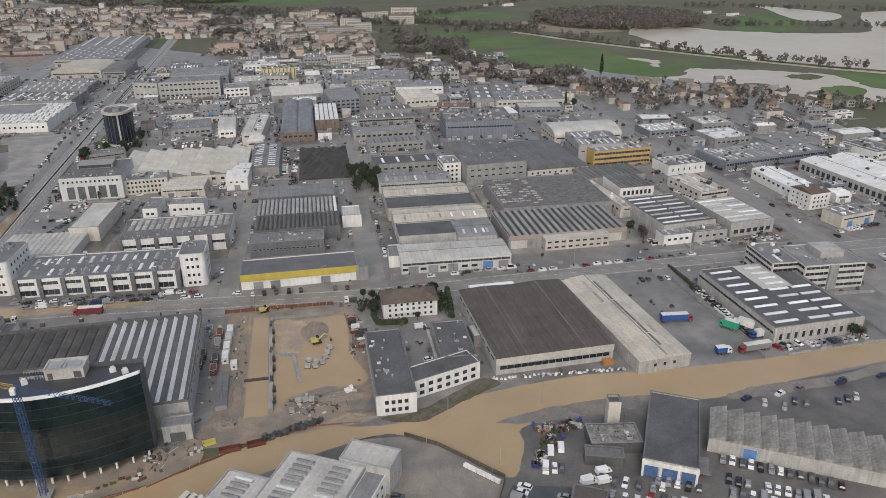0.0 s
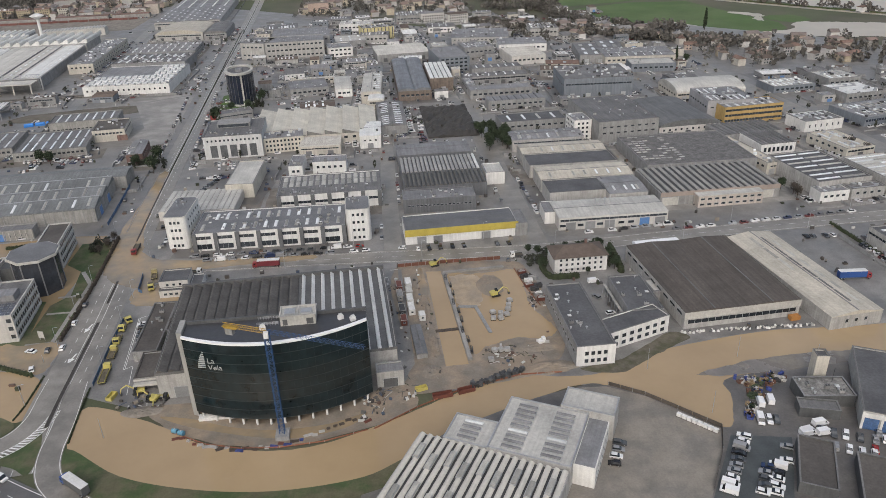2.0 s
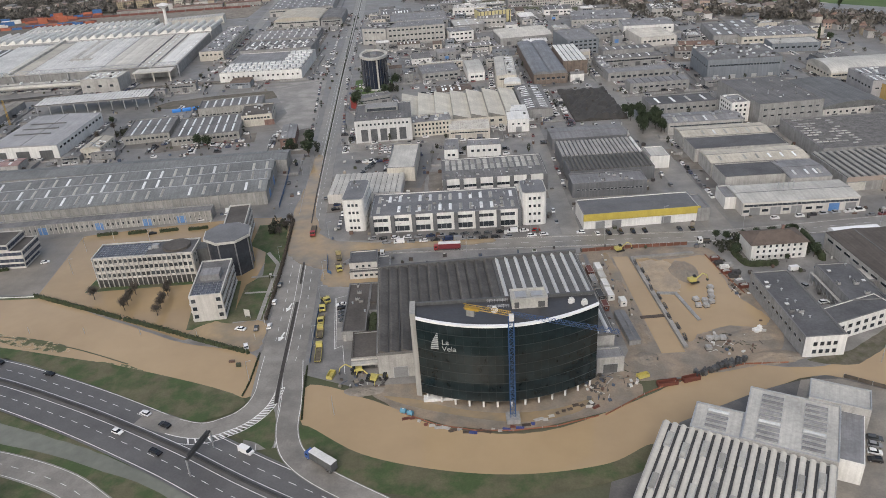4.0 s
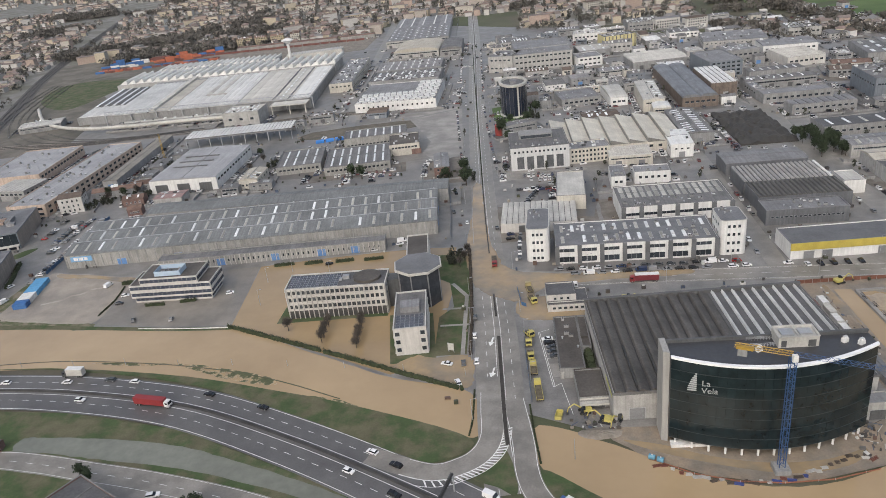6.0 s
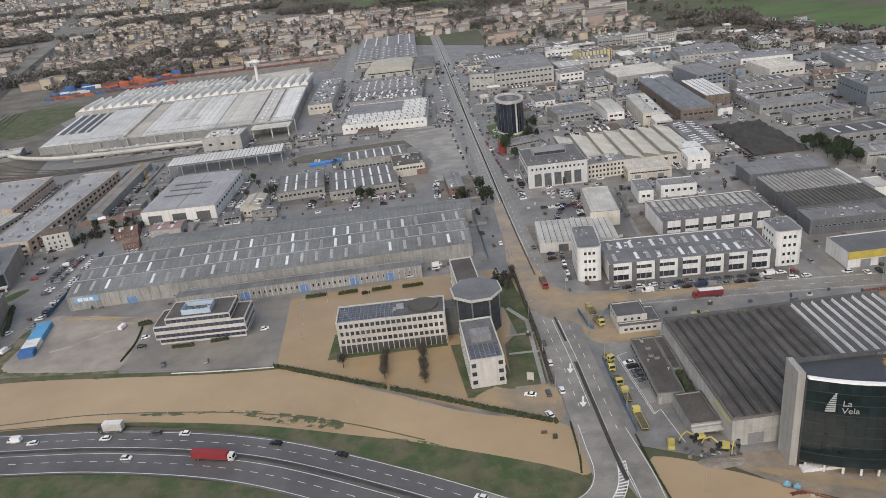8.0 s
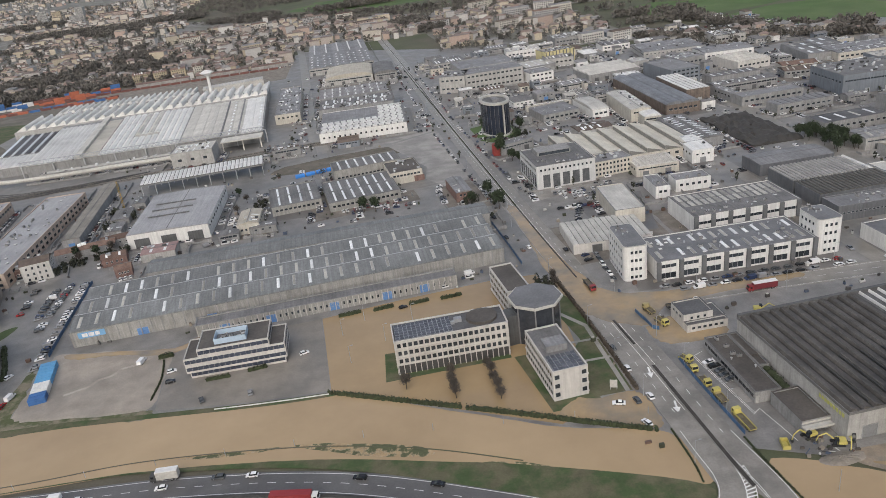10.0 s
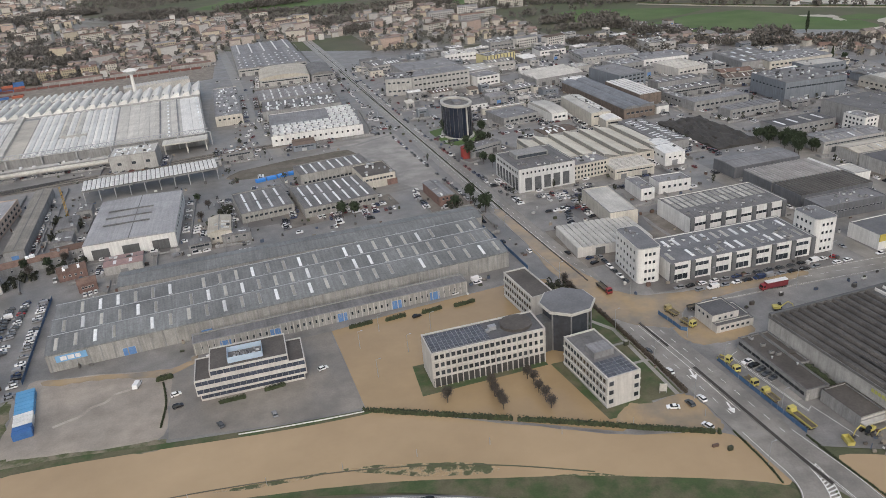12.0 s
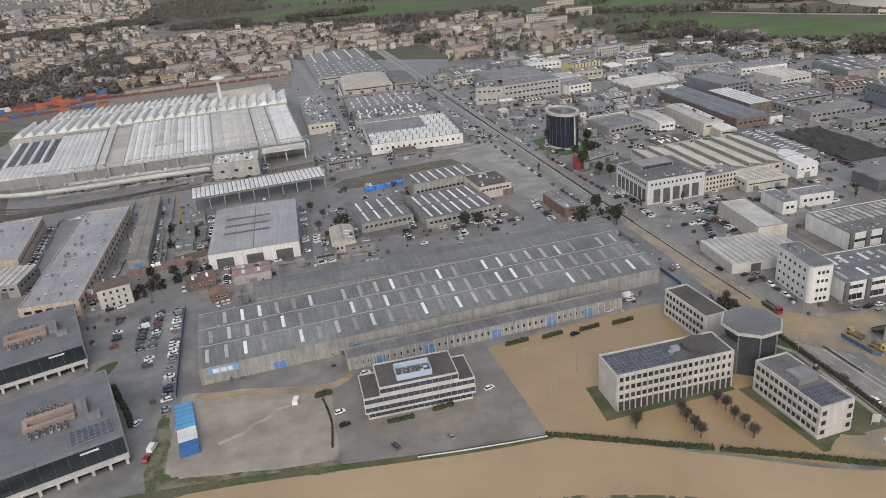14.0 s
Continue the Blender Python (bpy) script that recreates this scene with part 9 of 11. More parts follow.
def far_car(x, y, heading, van=False):
    """A car too far off to be told from its neighbours, joined with the rest."""
    a = radians(heading - 90)
    c, sn = math.cos(a), math.sin(a)
    L, W, T = (2.5, 0.95, 2.1) if van else (2.1, 0.87, 1.45)
    R = lambda px, py, pz: (x + px * c - py * sn, y + px * sn + py * c, pz)

    def block(s, x0, x1, y0, y1, z0, z1, tx, ty):
        n = len(s.v)
        s.v.extend([R(x0, y0, z0), R(x1, y0, z0), R(x1, y1, z0), R(x0, y1, z0), R(x0 + tx, y0 + ty, z1), R(x1 - tx, y0 + ty, z1), R(x1 - tx, y1 - 2 * ty, z1), R(x0 + tx, y1 - 2 * ty, z1)])
        for f in ((0, 1, 5, 4), (1, 2, 6, 5), (2, 3, 7, 6), (3, 0, 4, 7), (4, 5, 6, 7)):
            s.f.append(tuple(n + i for i in f)), s.s.append(0)
        return n
    block(FAR_GLASS, -W + 0.06, W - 0.06, -L * 0.8, L * 0.45, 0.85, T - 0.04, 0.15, 0.3)
    n = block(FAR_BODY, -W, W, -L, L, 0.05, 0.9, 0.03, 0.05)
    m = len(FAR_BODY.v)
    FAR_BODY.v.extend([R(-W + 0.2, -L * 0.62, T), R(W - 0.2, -L * 0.62, T), R(W - 0.2, L * 0.16, T), R(-W + 0.2, L * 0.16, T)])
    FAR_BODY.f.append((m, m + 1, m + 2, m + 3)), FAR_BODY.s.append(0)
    FAR_BODY.f.append((n + 4, m, n + 7)), FAR_BODY.s.append(0)
    CAR_COUNT[0] += 1


def car(x, y, heading, colour=None, kind=None, rng=random.Random(3), group="parked cars", state="parked on the asphalt", z=0.0, wheels=True):
    colour = colour or rng.choices(list(COLOURS), (29, 18, 22, 25, 3, 3))[0]
    kind = kind or rng.choices(list(BODY), (45, 25, 22, 8))[0]
    if kind == "van":
        colour = rng.choice(("white", "white", "silver")) if colour in ("black", "red", "grey") else colour
    if not wheels or CAR_COUNT[0] > 5000:
        return far_car(x, y, heading, kind == "van")
    b, gl, wm, half, wid = car_parts(kind, PAINTS[colour])
    ob = thing("van" if kind == "van" else "car", f"{colour} {kind.replace('_', ' ')} {state}", "van" if kind == "van" else "car", round(x, 2), round(y, 2), round(heading - 90, 1), z, group)
    part("body", b, None, ob), part("glasshouse", gl, None, ob)
    if wheels and y < 345:
        for sx in (-1, 1):
            for sy in (-0.62, 0.62):
                part("wheel", wm, None, ob, at=pose(sx * (wid - 0.1), sy * half, 0.32))
    CAR_COUNT[0] += 1
    return ob


def row(x0, y0, x1, y1, n, heading, fill=0.85, seed=1, jitter=0.3, group="parked cars", wheels=True, state="parked on the asphalt"):
    """A row of parked cars from one point to another."""
    rng = random.Random(seed)
    for i in range(n):
        if rng.random() > fill:
            continue
        t = (i + 0.5) / n
        car(x0 + (x1 - x0) * t + rng.uniform(-jitter, jitter), y0 + (y1 - y0) * t + rng.uniform(-jitter, jitter), heading + rng.uniform(-3, 3) + (180 if rng.random() < 0.5 else 0), rng=rng, group=group, wheels=wheels, state=state)


row(-146, 329, -55, 326.3, 16, 0, 0.8, 1, state="parked before the white factory")
row(-150, 324.1, -40, 320.8, 19, 0, 0.8, 2, state="parked along the cross street")
row(-38, 319, 12, 317.5, 9, 92, 0.85, 3, state="parked before the yellow-fronted warehouse")
row(-52, 330.9, -50, 403.1, 11, 90, 0.8, 4, state="parked in the service street")
row(-41.5, 330.9, -40, 423.7, 13, 90, 0.6, 5, state="parked in the service street", wheels=False)
row(-141, 445.2, -118, 444, 10, 95, 0.9, 6, state="in a small car park", wheels=False)
row(-152, 454, -118, 452, 12, 92, 0.8, 107, state="in a small car park", wheels=False), row(-156, 462, -118, 461, 13, 92, 0.75, 108, state="in a small car park", wheels=False)
row(-160, 438, -122, 434.7, 9, 15, 0.7, 7, state="in a small car park", wheels=False)
row(-157, 408.9, -146, 441.1, 9, 20, 0.9, 8, state="in a small car park")
row(-140, 419.2, -138, 436.9, 6, 10, 0.8, 9, state="in a small car park", wheels=False)
row(-165, 364.2, -164, 405.8, 7, 20, 0.7, 10, state="parked beside the main road")
row(-161, 341.4, -160, 374.6, 6, 95, 0.7, 11, state="parked beside the main road")
row(-196, 374.6, -197, 445.3, 7, 100, 0.4, 12, state="parked beside the main road")
row(-193, 460.9, -207, 654.2, 28, 93, 0.85, 13, wheels=False, state="parked beside the main road")
row(-172, 476.5, -184, 654.2, 24, 93, 0.6, 14, wheels=False, state="parked beside the main road")
row(-205, 675.2, -214, 928.2, 34, 93, 0.85, 15, wheels=False, state="parked beside the main road")
row(-184, 675.2, -191, 928.2, 34, 93, 0.7, 16, wheels=False, state="parked beside the main road")
# works car park in the west
row(-454, 445.3, -451.2, 406.8, 11, 15, 0.6, 17, group="works car park", state="in the works car park")
row(-441.5, 440.1, -440, 404.7, 12, 15, 0.9, 18, group="works car park", state="in the works car park")
row(-435, 444.3, -434.6, 391.2, 18, 15, 0.88, 19, group="works car park", state="in the works car park")
row(-426.8, 446.3, -423.0, 351.8, 31, 12, 0.85, 20, group="works car park", state="in the works car park")
row(-222, 491.1, -219, 510.9, 6, 15, 0.8, 21, state="beside the red-brick house", wheels=False)
row(-400, 468.2, -340, 472.4, 6, 30, 0.5, 22), row(-356, 484.9, -354, 513, 6, 10, 0.8, 23, wheels=False), row(-460, 570.5, -466, 596.6, 5, 80, 0.6, 24, wheels=False)
row(-520, 612.3, -505, 616.5, 5, 10, 0.9, 25, wheels=False), row(-318, 706.7, -310, 759.3, 9, 20, 0.8, 26, wheels=False)
row(-325, 669.9, -312, 706.7, 6, 60, 0.7, 27, wheels=False)
# east of the building site
row(92, 319, 205, 324.7, 19, 3, 0.75, 28, state="parked along the cross street", wheels=False)
row(48, 322.6, 96, 325.7, 8, 3, 0.8, 29, state="parked before the white workshop", wheels=False)
row(31, 349.3, 31, 402.8, 8, 90, 0.7, 30, wheels=False), row(15, 351.4, 15.5, 443.9, 12, 92, 0.5, 31, wheels=False), row(-3, 353.5, 14, 352.4, 6, 90, 0.9, 32)
row(150, 300, 166, 299, 5, 90, 0.8, 33), row(176, 272, 172, 290, 3, 60, 0.8, 34)
row(178, 230, 192, 232, 4, 110, 0.9, 35, state="parked by the canal")
row(205, 332.9, 250, 336, 9, 90, 0.8, 36, wheels=False), row(235, 339.1, 255, 351.4, 6, 30, 0.8, 37, wheels=False), row(272, 280, 275, 423.4, 16, 90, 0.5, 38, wheels=False)
row(255, 341.1, 257, 443.9, 10, 90, 0.5, 39, wheels=False), row(-20, 475, -14, 567.6, 12, 5, 0.8, 40, wheels=False), row(-65, 467.3, -40, 464.9, 6, 90, 0.6, 41, wheels=False)
row(-34, 492.7, -24, 506, 5, 5, 0.8, 42, wheels=False), row(330, 505.6, 400, 485, 18, 90, 0.9, 43, wheels=False), row(330, 513.8, 400, 493.3, 18, 90, 0.9, 44, wheels=False)
row(100, 567.3, 96, 670.1, 10, 90, 0.6, 45, wheels=False), row(130, 598.1, 150, 649.5, 8, 30, 0.7, 46, wheels=False), row(-110, 705.2, -60, 707.4, 14, 90, 0.9, 47, wheels=False)
row(-110, 698.9, -60, 701.2, 14, 90, 0.8, 48, wheels=False), row(-120, 585.4, -90, 586.8, 6, 10, 0.8, 49, wheels=False), row(80, 875.7, 130, 865.4, 12, 90, 0.8, 50, wheels=False)
# dealers' yard south of the canal
row(121, 172, 153, 152.6, 13, 60, 0.95, 60, group="dealer yard cars", state="in a packed dealer's yard")
row(118, 162.5, 147, 146, 12, 60, 0.95, 61, group="dealer yard cars", state="in a packed dealer's yard")
row(113, 158.5, 142, 142, 11, 60, 0.9, 62, group="dealer yard cars", state="in a packed dealer's yard")
row(146, 201, 210, 205, 14, 20, 0.5, 66, 1.5, group="dealer yard cars", state="in a packed dealer's yard", wheels=False), row(150, 195, 205, 192, 13, 60, 0.5, 67, 2.0, group="dealer yard cars", state="in a packed dealer's yard", wheels=False)
row(78, 170, 96, 162, 5, 60, 0.9, 68), row(76, 164, 92, 156, 5, 60, 0.9, 69), row(96, 166, 112, 158, 6, 60, 0.9, 72), row(94, 158, 116, 148, 8, 60, 0.9, 73)
row(63, 177.5, 71, 175.5, 3, 75, 1.0, 74)
row(-152.5, 271, -149.5, 256, 5, 8, 0.9, 174, state="parked beside the low workshop")
row(56.5, 171.5, 39.5, 148, 10, 148, 0.95, 70, 0.2, state="in a dark walled car park"), row(57, 158, 49, 146, 5, 148, 0.95, 71, 0.2, state="in a dark walled car park"), row(60, 157.5, 52.5, 145.5, 5, 148, 0.9, 171, 0.2, state="in a dark walled car park"), row(67, 165, 62, 157, 3, 148, 0.9, 172, 0.2, state="in a dark walled car park")
car(-432.6, 350.4, 60, "white", "hatchback", state="beside the modern works"), car(-425, 332.6, 75, "white", "van", state="beside the container row"), car(-426.2, 327.0, 80, "red", "estate_car", state="beside the container row")
for k, (x, y) in enumerate(((91.6, 158.7), (97.4, 162.5), (103.5, 153.1), (107.1, 152.5), (106.1, 149.1), (96.7, 143.1), (94.8, 139.4), (102.9, 143.7), (75.6, 168.6), (80.8, 168.2))):
    car(x, y, 60 if k < 8 else 5, "red" if k in (0, 2, 3, 5, 7) else "white", "hatchback" if k < 8 else "van", state="in a packed dealer's yard", group="dealer yard cars")
row(17, 174.5, 11, 163, 4, -20, 1.0, 75, 0.1, state="parked beside the stepped factory")
for x, y, h, c, k in ((-191.4, 255.7, 160, "white", "saloon"), (-185, 255.4, 95, "grey", "hatchback"), (-186.5, 243.1, 110, "white", "hatchback"), (-181.2, 274.7, 93, "white", "hatchback"), (-179.9, 256.3, 93, "white", "hatchback"), (-181.4, 289.4, 93, "grey", "hatchback"), (-236, 365.3, 15, "white", "estate_car"), (-258, 351.8, 15, "black", "hatchback"), (-223, 374.6, 10, "white", "van"), (-223.5, 371, 10, "white", "hatchback"), (-302.5, 326.9, 20, "white", "hatchback"), (-358.5, 331.1, 15, "white", "hatchback"), (-357.5, 322.8, 15, "black", "hatchback"), (-323, 304, 100, "silver", "hatchback"), (-342, 305, 110, "grey", "hatchback"), (-346, 353.9, 15, "white", "hatchback"), (-313, 364.2, 10, "white", "van"), (-373.8, 343.7, 75, "white", "van"), (-188.5, 393.3, 95, "white", "hatchback"), (-145.5, 262, 10, "white", "estate_car"), (-172, 382.9, 95, "black", "hatchback")):
    car(x, y, h, c, k, state="parked on the wet asphalt")
for x, y, h, c, k in ((-383.6, 261.1, 178, "black", "van"), (-375.4, 258.2, 178, "white", "hatchback"), (-347.5, 256.4, 176, "white", "hatchback"), (-328.8, 256.5, 172, "grey", "estate_car"), (-317.4, 254.3, 170, "white", "hatchback"), (-335, 243.7, -8, "white", "hatchback"), (-282, 243.1, 160, "black", "estate_car"), (-258, 233.4, 155, "black", "saloon"), (-213, 206.6, 150, "white", "hatchback"), (-219.4, 198.0, -28, "white", "hatchback"), (-204.3, 199.9, 150, "black", "estate_car"), (-203.2, 187.0, -30, "black", "estate_car"), (-174, 184.8, -32, "white", "van")):
    car(x, y, h, c, k, group="motorway traffic", state="on the motorway", z=0.07)


def lorry(x, y, heading, cab, load, label, length=8.0, box=True, height=2.6, group="lorries", z=0.05):
    """A lorry: cab, chassis, wheels and either a box body or an open bed."""
    ob = thing("lorry", label, "truck", x, y, heading - 90, z, group)
    L = length
    part("chassis", Shape().box(-0.5, 0.5, -L / 2, L / 2, 0.6, 1.0), GUTTER, ob)
    cb = part("cab", Shape().along([(L / 2 - 2.0, 0.6), (L / 2, 0.6), (L / 2, 1.7), (L / 2 - 0.25, 2.8), (L / 2 - 2.0, 2.85)], -1.2, 1.2, "x"), cab, ob)
    part("windscreen", Shape().along([(L / 2 - 0.02, 1.72), (L / 2 + 0.03, 1.72), (L / 2 - 0.18, 2.65), (L / 2 - 0.25, 2.65)], -1.05, 1.05, "x"), CARGLASS, cb)
    part("side_window", Shape().box(-1.23, 1.23, L / 2 - 1.4, L / 2 - 0.5, 1.75, 2.5), CARGLASS, cb)
    if box:
        k = 2 * int((L - 2.4) / 1.2)
        side = [(1.25 if i % 4 in (0, 1) else 1.28, -L / 2 + (L - 2.2) * i / k) for i in range(k + 1)]
        part("box_body", Shape().prism([(u, v) for u, v in side] + [(-u, v) for u, v in reversed(side)], 1.0, 1.0 + height), load, ob)
        part("box_roof", Shape().box(-1.29, 1.29, -L / 2 - 0.02, L / 2 - 2.18, 1.0 + height, 1.2 + height), load if load is RED else WHITEROOF, ob, "" if load is RED else "white roof sheet")
    else:
        part("load_floor", Shape().box(-1.12, 1.12, -L / 2 + 0.1, L / 2 - 2.4, 1.2, 1.3), mat("muddy_load", (0.10, 0.085, 0.06), 0.85, 0.4, 0.6, 3.0), ob)
        part("bed", Shape().box(-1.25, 1.25, -L / 2, L / 2 - 2.2, 1.0, 1.2).box(-1.25, -1.15, -L / 2, L / 2 - 2.2, 1.2, 1.7).box(1.15, 1.25, -L / 2, L / 2 - 2.2, 1.2, 1.7).box(-1.15, 1.15, L / 2 - 2.3, L / 2 - 2.2, 1.2, 2.0), load, ob)
    wm = cached("bigwheel", lambda: Shape().rod((-0.15, 0, 0), (0.15, 0, 0), 0.5, 0, 10).rod((-0.16, 0, 0), (0.16, 0, 0), 0.25, 1, 8).mesh("wheel", [RUBBER, METAL]))
    for yy in ((L / 2 - 1.0), -L / 2 + 1.0, -L / 2 + 2.2):
        for sx in (-1.05, 1.05):
            part("wheel", wm, None, ob, at=pose(sx, yy, 0.5))
    return ob


RED, YEL, BLU, GRN = mat("lorry_red", (0.24, 0.03, 0.032), 0.45, 0.12), mat("lorry_yellow", (0.46, 0.40, 0.12), 0.5, 0.15), mat("lorry_blue", (0.03, 0.08, 0.26), 0.45, 0.12), mat("lorry_green", (0.03, 0.28, 0.16), 0.5, 0.12)
lorry(-302.5, 238.5, -12, WHITE, RED, "red tipper trailer with a white cab on the motorway", 15.5, True, 2.4, "motorway traffic")
lorry(-347, 261.2, 176, GUTTER, LIGHTROOF, "grey box lorry on the motorway", 9.5, True, 2.9, "motorway traffic")
lorry(-149.5, 177.5, 140, BLU, DARKWALL, "dark lorry with a white-topped trailer on the slip road", 12, True, 2.8, "motorway traffic")
lorry(-173.3, 341.4, -88, RED, MATS["dark_gutter"], "red and black open lorry on the flooded main road", 11, False)
lorry(-106.8, 313.0, 178, RED, mat("dull_red_tarpaulin", (0.17, 0.028, 0.035), 0.6, 0.15), "dark red trailer with a white roof on the cross street", 12.5, True, 2.6)
lorry(149.5, 259, -5, RED, BLU, "blue and white trailer with a red cab in a yard", 14, True, 2.8)
lorry(168.7, 249, 130, GRN, GRN, "green box trailer in a yard", 8, True, 3.2)
lorry(175.5, 249, 130, WHITE, WHITE, "white tank trailer in a yard", 9, True, 3.0)
lorry(169.5, 230.5, 184, RED, MATS["grey_roof_sheet"], "red lorry with a grey trailer by the canal", 14, True, 2.6)
lorry(156, 231, 0, WHITE, BLU, "small white and blue box lorry by the canal", 6.5, True, 2.2)
lorry(177, 240, 184, BLU, WHITE, "blue lorry with a white box", 7.5, True, 2.4)
TAN = mat("faded_yellow_bed", (0.30, 0.25, 0.12), 0.7, 0.25, 0.5, 3.0)
for x, y, a, k, bed in ((-159.2, 273.0, -60, 5.0, YEL), (-159.6, 266.6, -90, 4.2, TAN), (-159.2, 258.0, -88, 5.8, TAN), (-158.5, 248.5, 92, 7.0, TAN), (-157.4, 234.8, 93, 11.0, YEL)):
    lorry(x, y, a, YEL, bed, "yellow works lorry parked beside the blue fence", k, False, group="yellow works lorries")
lorry(-156.6, 301.0, -75, YEL, TAN, "yellow tipper lorry beside the gatehouse", 7, False, group="yellow works lorries")
lorry(-157.6, 311.5, 100, TAN, TAN, "rusty tipper lorry beside the gatehouse", 7, False, group="yellow works lorries")
lorry(-143, 311.0, -2, WHITE, GUTTER, "white-cabbed lorry with a dark empty car transporter", 14, False)
lorry(10, 303, 180, WHITE, GUTTER, "white flatbed van beside the building site", 6, False)


def digger(x, y, heading, z=0.0, label="yellow tracked excavator on the building site"):
    ob = thing("excavator", label, "excavator", x, y, heading, z)
    for sx in (-1.1, 1.1):
        part("track", Shape().along([(-1.9, 0.2), (-1.6, 0), (1.6, 0), (1.9, 0.2), (1.9, 0.6), (1.6, 0.8), (-1.6, 0.8), (-1.9, 0.6)], sx - 0.3, sx + 0.3, "x"), RUBBER, ob)
    part("house_body", Shape().box(-1.3, 1.3, -1.8, 0.6, 0.9, 2.0).box(-1.3, 1.3, -2.3, -1.8, 1.0, 1.9), YEL, ob)
    part("cab", Shape().along([(0.0, 0.9), (1.5, 0.9), (1.4, 1.8), (1.0, 2.8), (0.0, 2.8)], -1.3, -0.2, "x"), CARGLASS, ob)
    part("boom", Shape().rod((0.3, 0.8, 1.6), (0.3, 3.4, 3.8), 0.28, 0, 6, 0.22).rod((0.3, 3.4, 3.8), (0.3, 5.4, 2.6), 0.22, 0, 6, 0.18), YEL, ob)
    part("arm", Shape().rod((0.3, 5.4, 2.6), (0.3, 6.0, 0.8), 0.18, 0, 6, 0.14), YEL, ob)
    part("bucket", Shape().along([(5.5, 0.8), (6.3, 0.8), (6.2, 0.1), (5.6, 0.0)], -0.2, 0.8, "x"), GUTTER, ob)


digger(-6.2, 268.3, -80, 0.75), digger(-29, 301, -75), digger(-117, 297, -110)

# cars further off, and odds and ends in the yards
fc = random.Random(515)
for k in range(900):
    x, y = fc.uniform(-345, 262), fc.uniform(440, 985)
    if free(x, y, 2.6):
        a = fc.choice((0, 90, 5, 95))
        for q in range(fc.choice((1, 1, 2, 3, 5))):
            far_car(x + (2.6 * q if a > 45 else 0), y + (0 if a > 45 else 2.7 * q), a, fc.random() < 0.12)
for k in range(260):
    x, y = fc.uniform(262, 470), fc.uniform(240, 480)
    if free(x, y, 2.6):
        far_car(x, y, fc.choice((0, 90, 5, 95)), fc.random() < 0.15)
for k, (root, x, y, w, d, h, rot, style, n, rise, axis) in enumerate(HALLS):
    if y < 425 and x < 172:
        continue
    M = pose(x, y, 0, 0, 0, rot)
    for face in "SNWE":
        if fc.random() < 0.3:
            continue
        length = w if face in "SN" else d
        gap, end_on = (3.4, True) if fc.random() < 0.6 else (2.0, False)
        pitch = 2.6 if end_on else 5.4
        thick = fc.uniform(0.35, 0.9)
        for i in range(int((length - 1) / pitch)):
            if fc.random() > thick:
                continue
            u = -length / 2 + 1 + pitch * (i + 0.5)
            a, b = {"S": (u, -d / 2 - gap), "N": (u, d / 2 + gap), "W": (-w / 2 - gap, u), "E": (w / 2 + gap, u)}[face]
            p = M @ Vector((a, b, 0))
            if free(p.x, p.y, 1.2) and not (-242 < p.x < -200 and 505 < p.y < 645):
                far_car(p.x, p.y, rot + (90 if (face in "SN") == end_on else 0) + fc.uniform(-4, 4), fc.random() < 0.12)
plots = Shape()
for k, (root, x, y, w, d, h, rot, style, n, rise, axis) in enumerate(HALLS):
    if y < 430 and x < 172:
        continue
    M = pose(x, y, 0, 0, 0, rot)
    gx, gy = fc.uniform(6.5, 9), fc.uniform(6.5, 9)
    for a, b in (((-w / 2 - gx, -d / 2 - gy), (w / 2 + gx, -d / 2 - gy)), ((w / 2 + gx, -d / 2 - gy), (w / 2 + gx, d / 2 + gy)), ((-w / 2 - gx, d / 2 + gy), (-w / 2 - gx, -d / 2 - gy))):
        if fc.random() < 0.3:
            continue
        A, B = M @ Vector((*a, 0)), M @ Vector((*b, 0))
        k2 = max(1, int((B - A).length / 5))
        for i in range(k2):
            p, q = A.lerp(B, i / k2), A.lerp(B, (i + 1) / k2)
            c = (p + q) / 2
            if free(c.x, c.y, 2.5) and fc.random() < 0.88:
                ribbon(plots, [Vector((p.x, p.y)), Vector((q.x, q.y))], -0.12, 0.12, 0.0, z1=fc.choice((1.0, 1.4, 1.8)))
tagged(new("yard_walls", plots.mesh("yard_walls", GREYWALL, False)), "low grey walls and fences between the far yards", "wall", kind="stuff")
CAR_ISLANDS = island_mat("far_car_paint", [(0.62, 0.62, 0.62), (0.30, 0.31, 0.32), (0.60, 0.60, 0.60), (0.10, 0.10, 0.11), (0.03, 0.03, 0.034), (0.62, 0.62, 0.61), (0.13, 0.13, 0.135), (0.62, 0.62, 0.62), (0.025, 0.025, 0.03), (0.12, 0.03, 0.03), (0.03, 0.04, 0.08), (0.5, 0.5, 0.5)], 0.3)
far_cars = tagged(new("far_cars"), "small cars parked all over the distant yards", "cars", kind="stuff")
part("car_paint", FAR_BODY.mesh("car_paint", CAR_ISLANDS, False), None, far_cars, kind="stuff")
part("car_glass", FAR_GLASS.mesh("car_glass", CARGLASS, False), None, far_cars, kind="stuff")
odds = Shape()
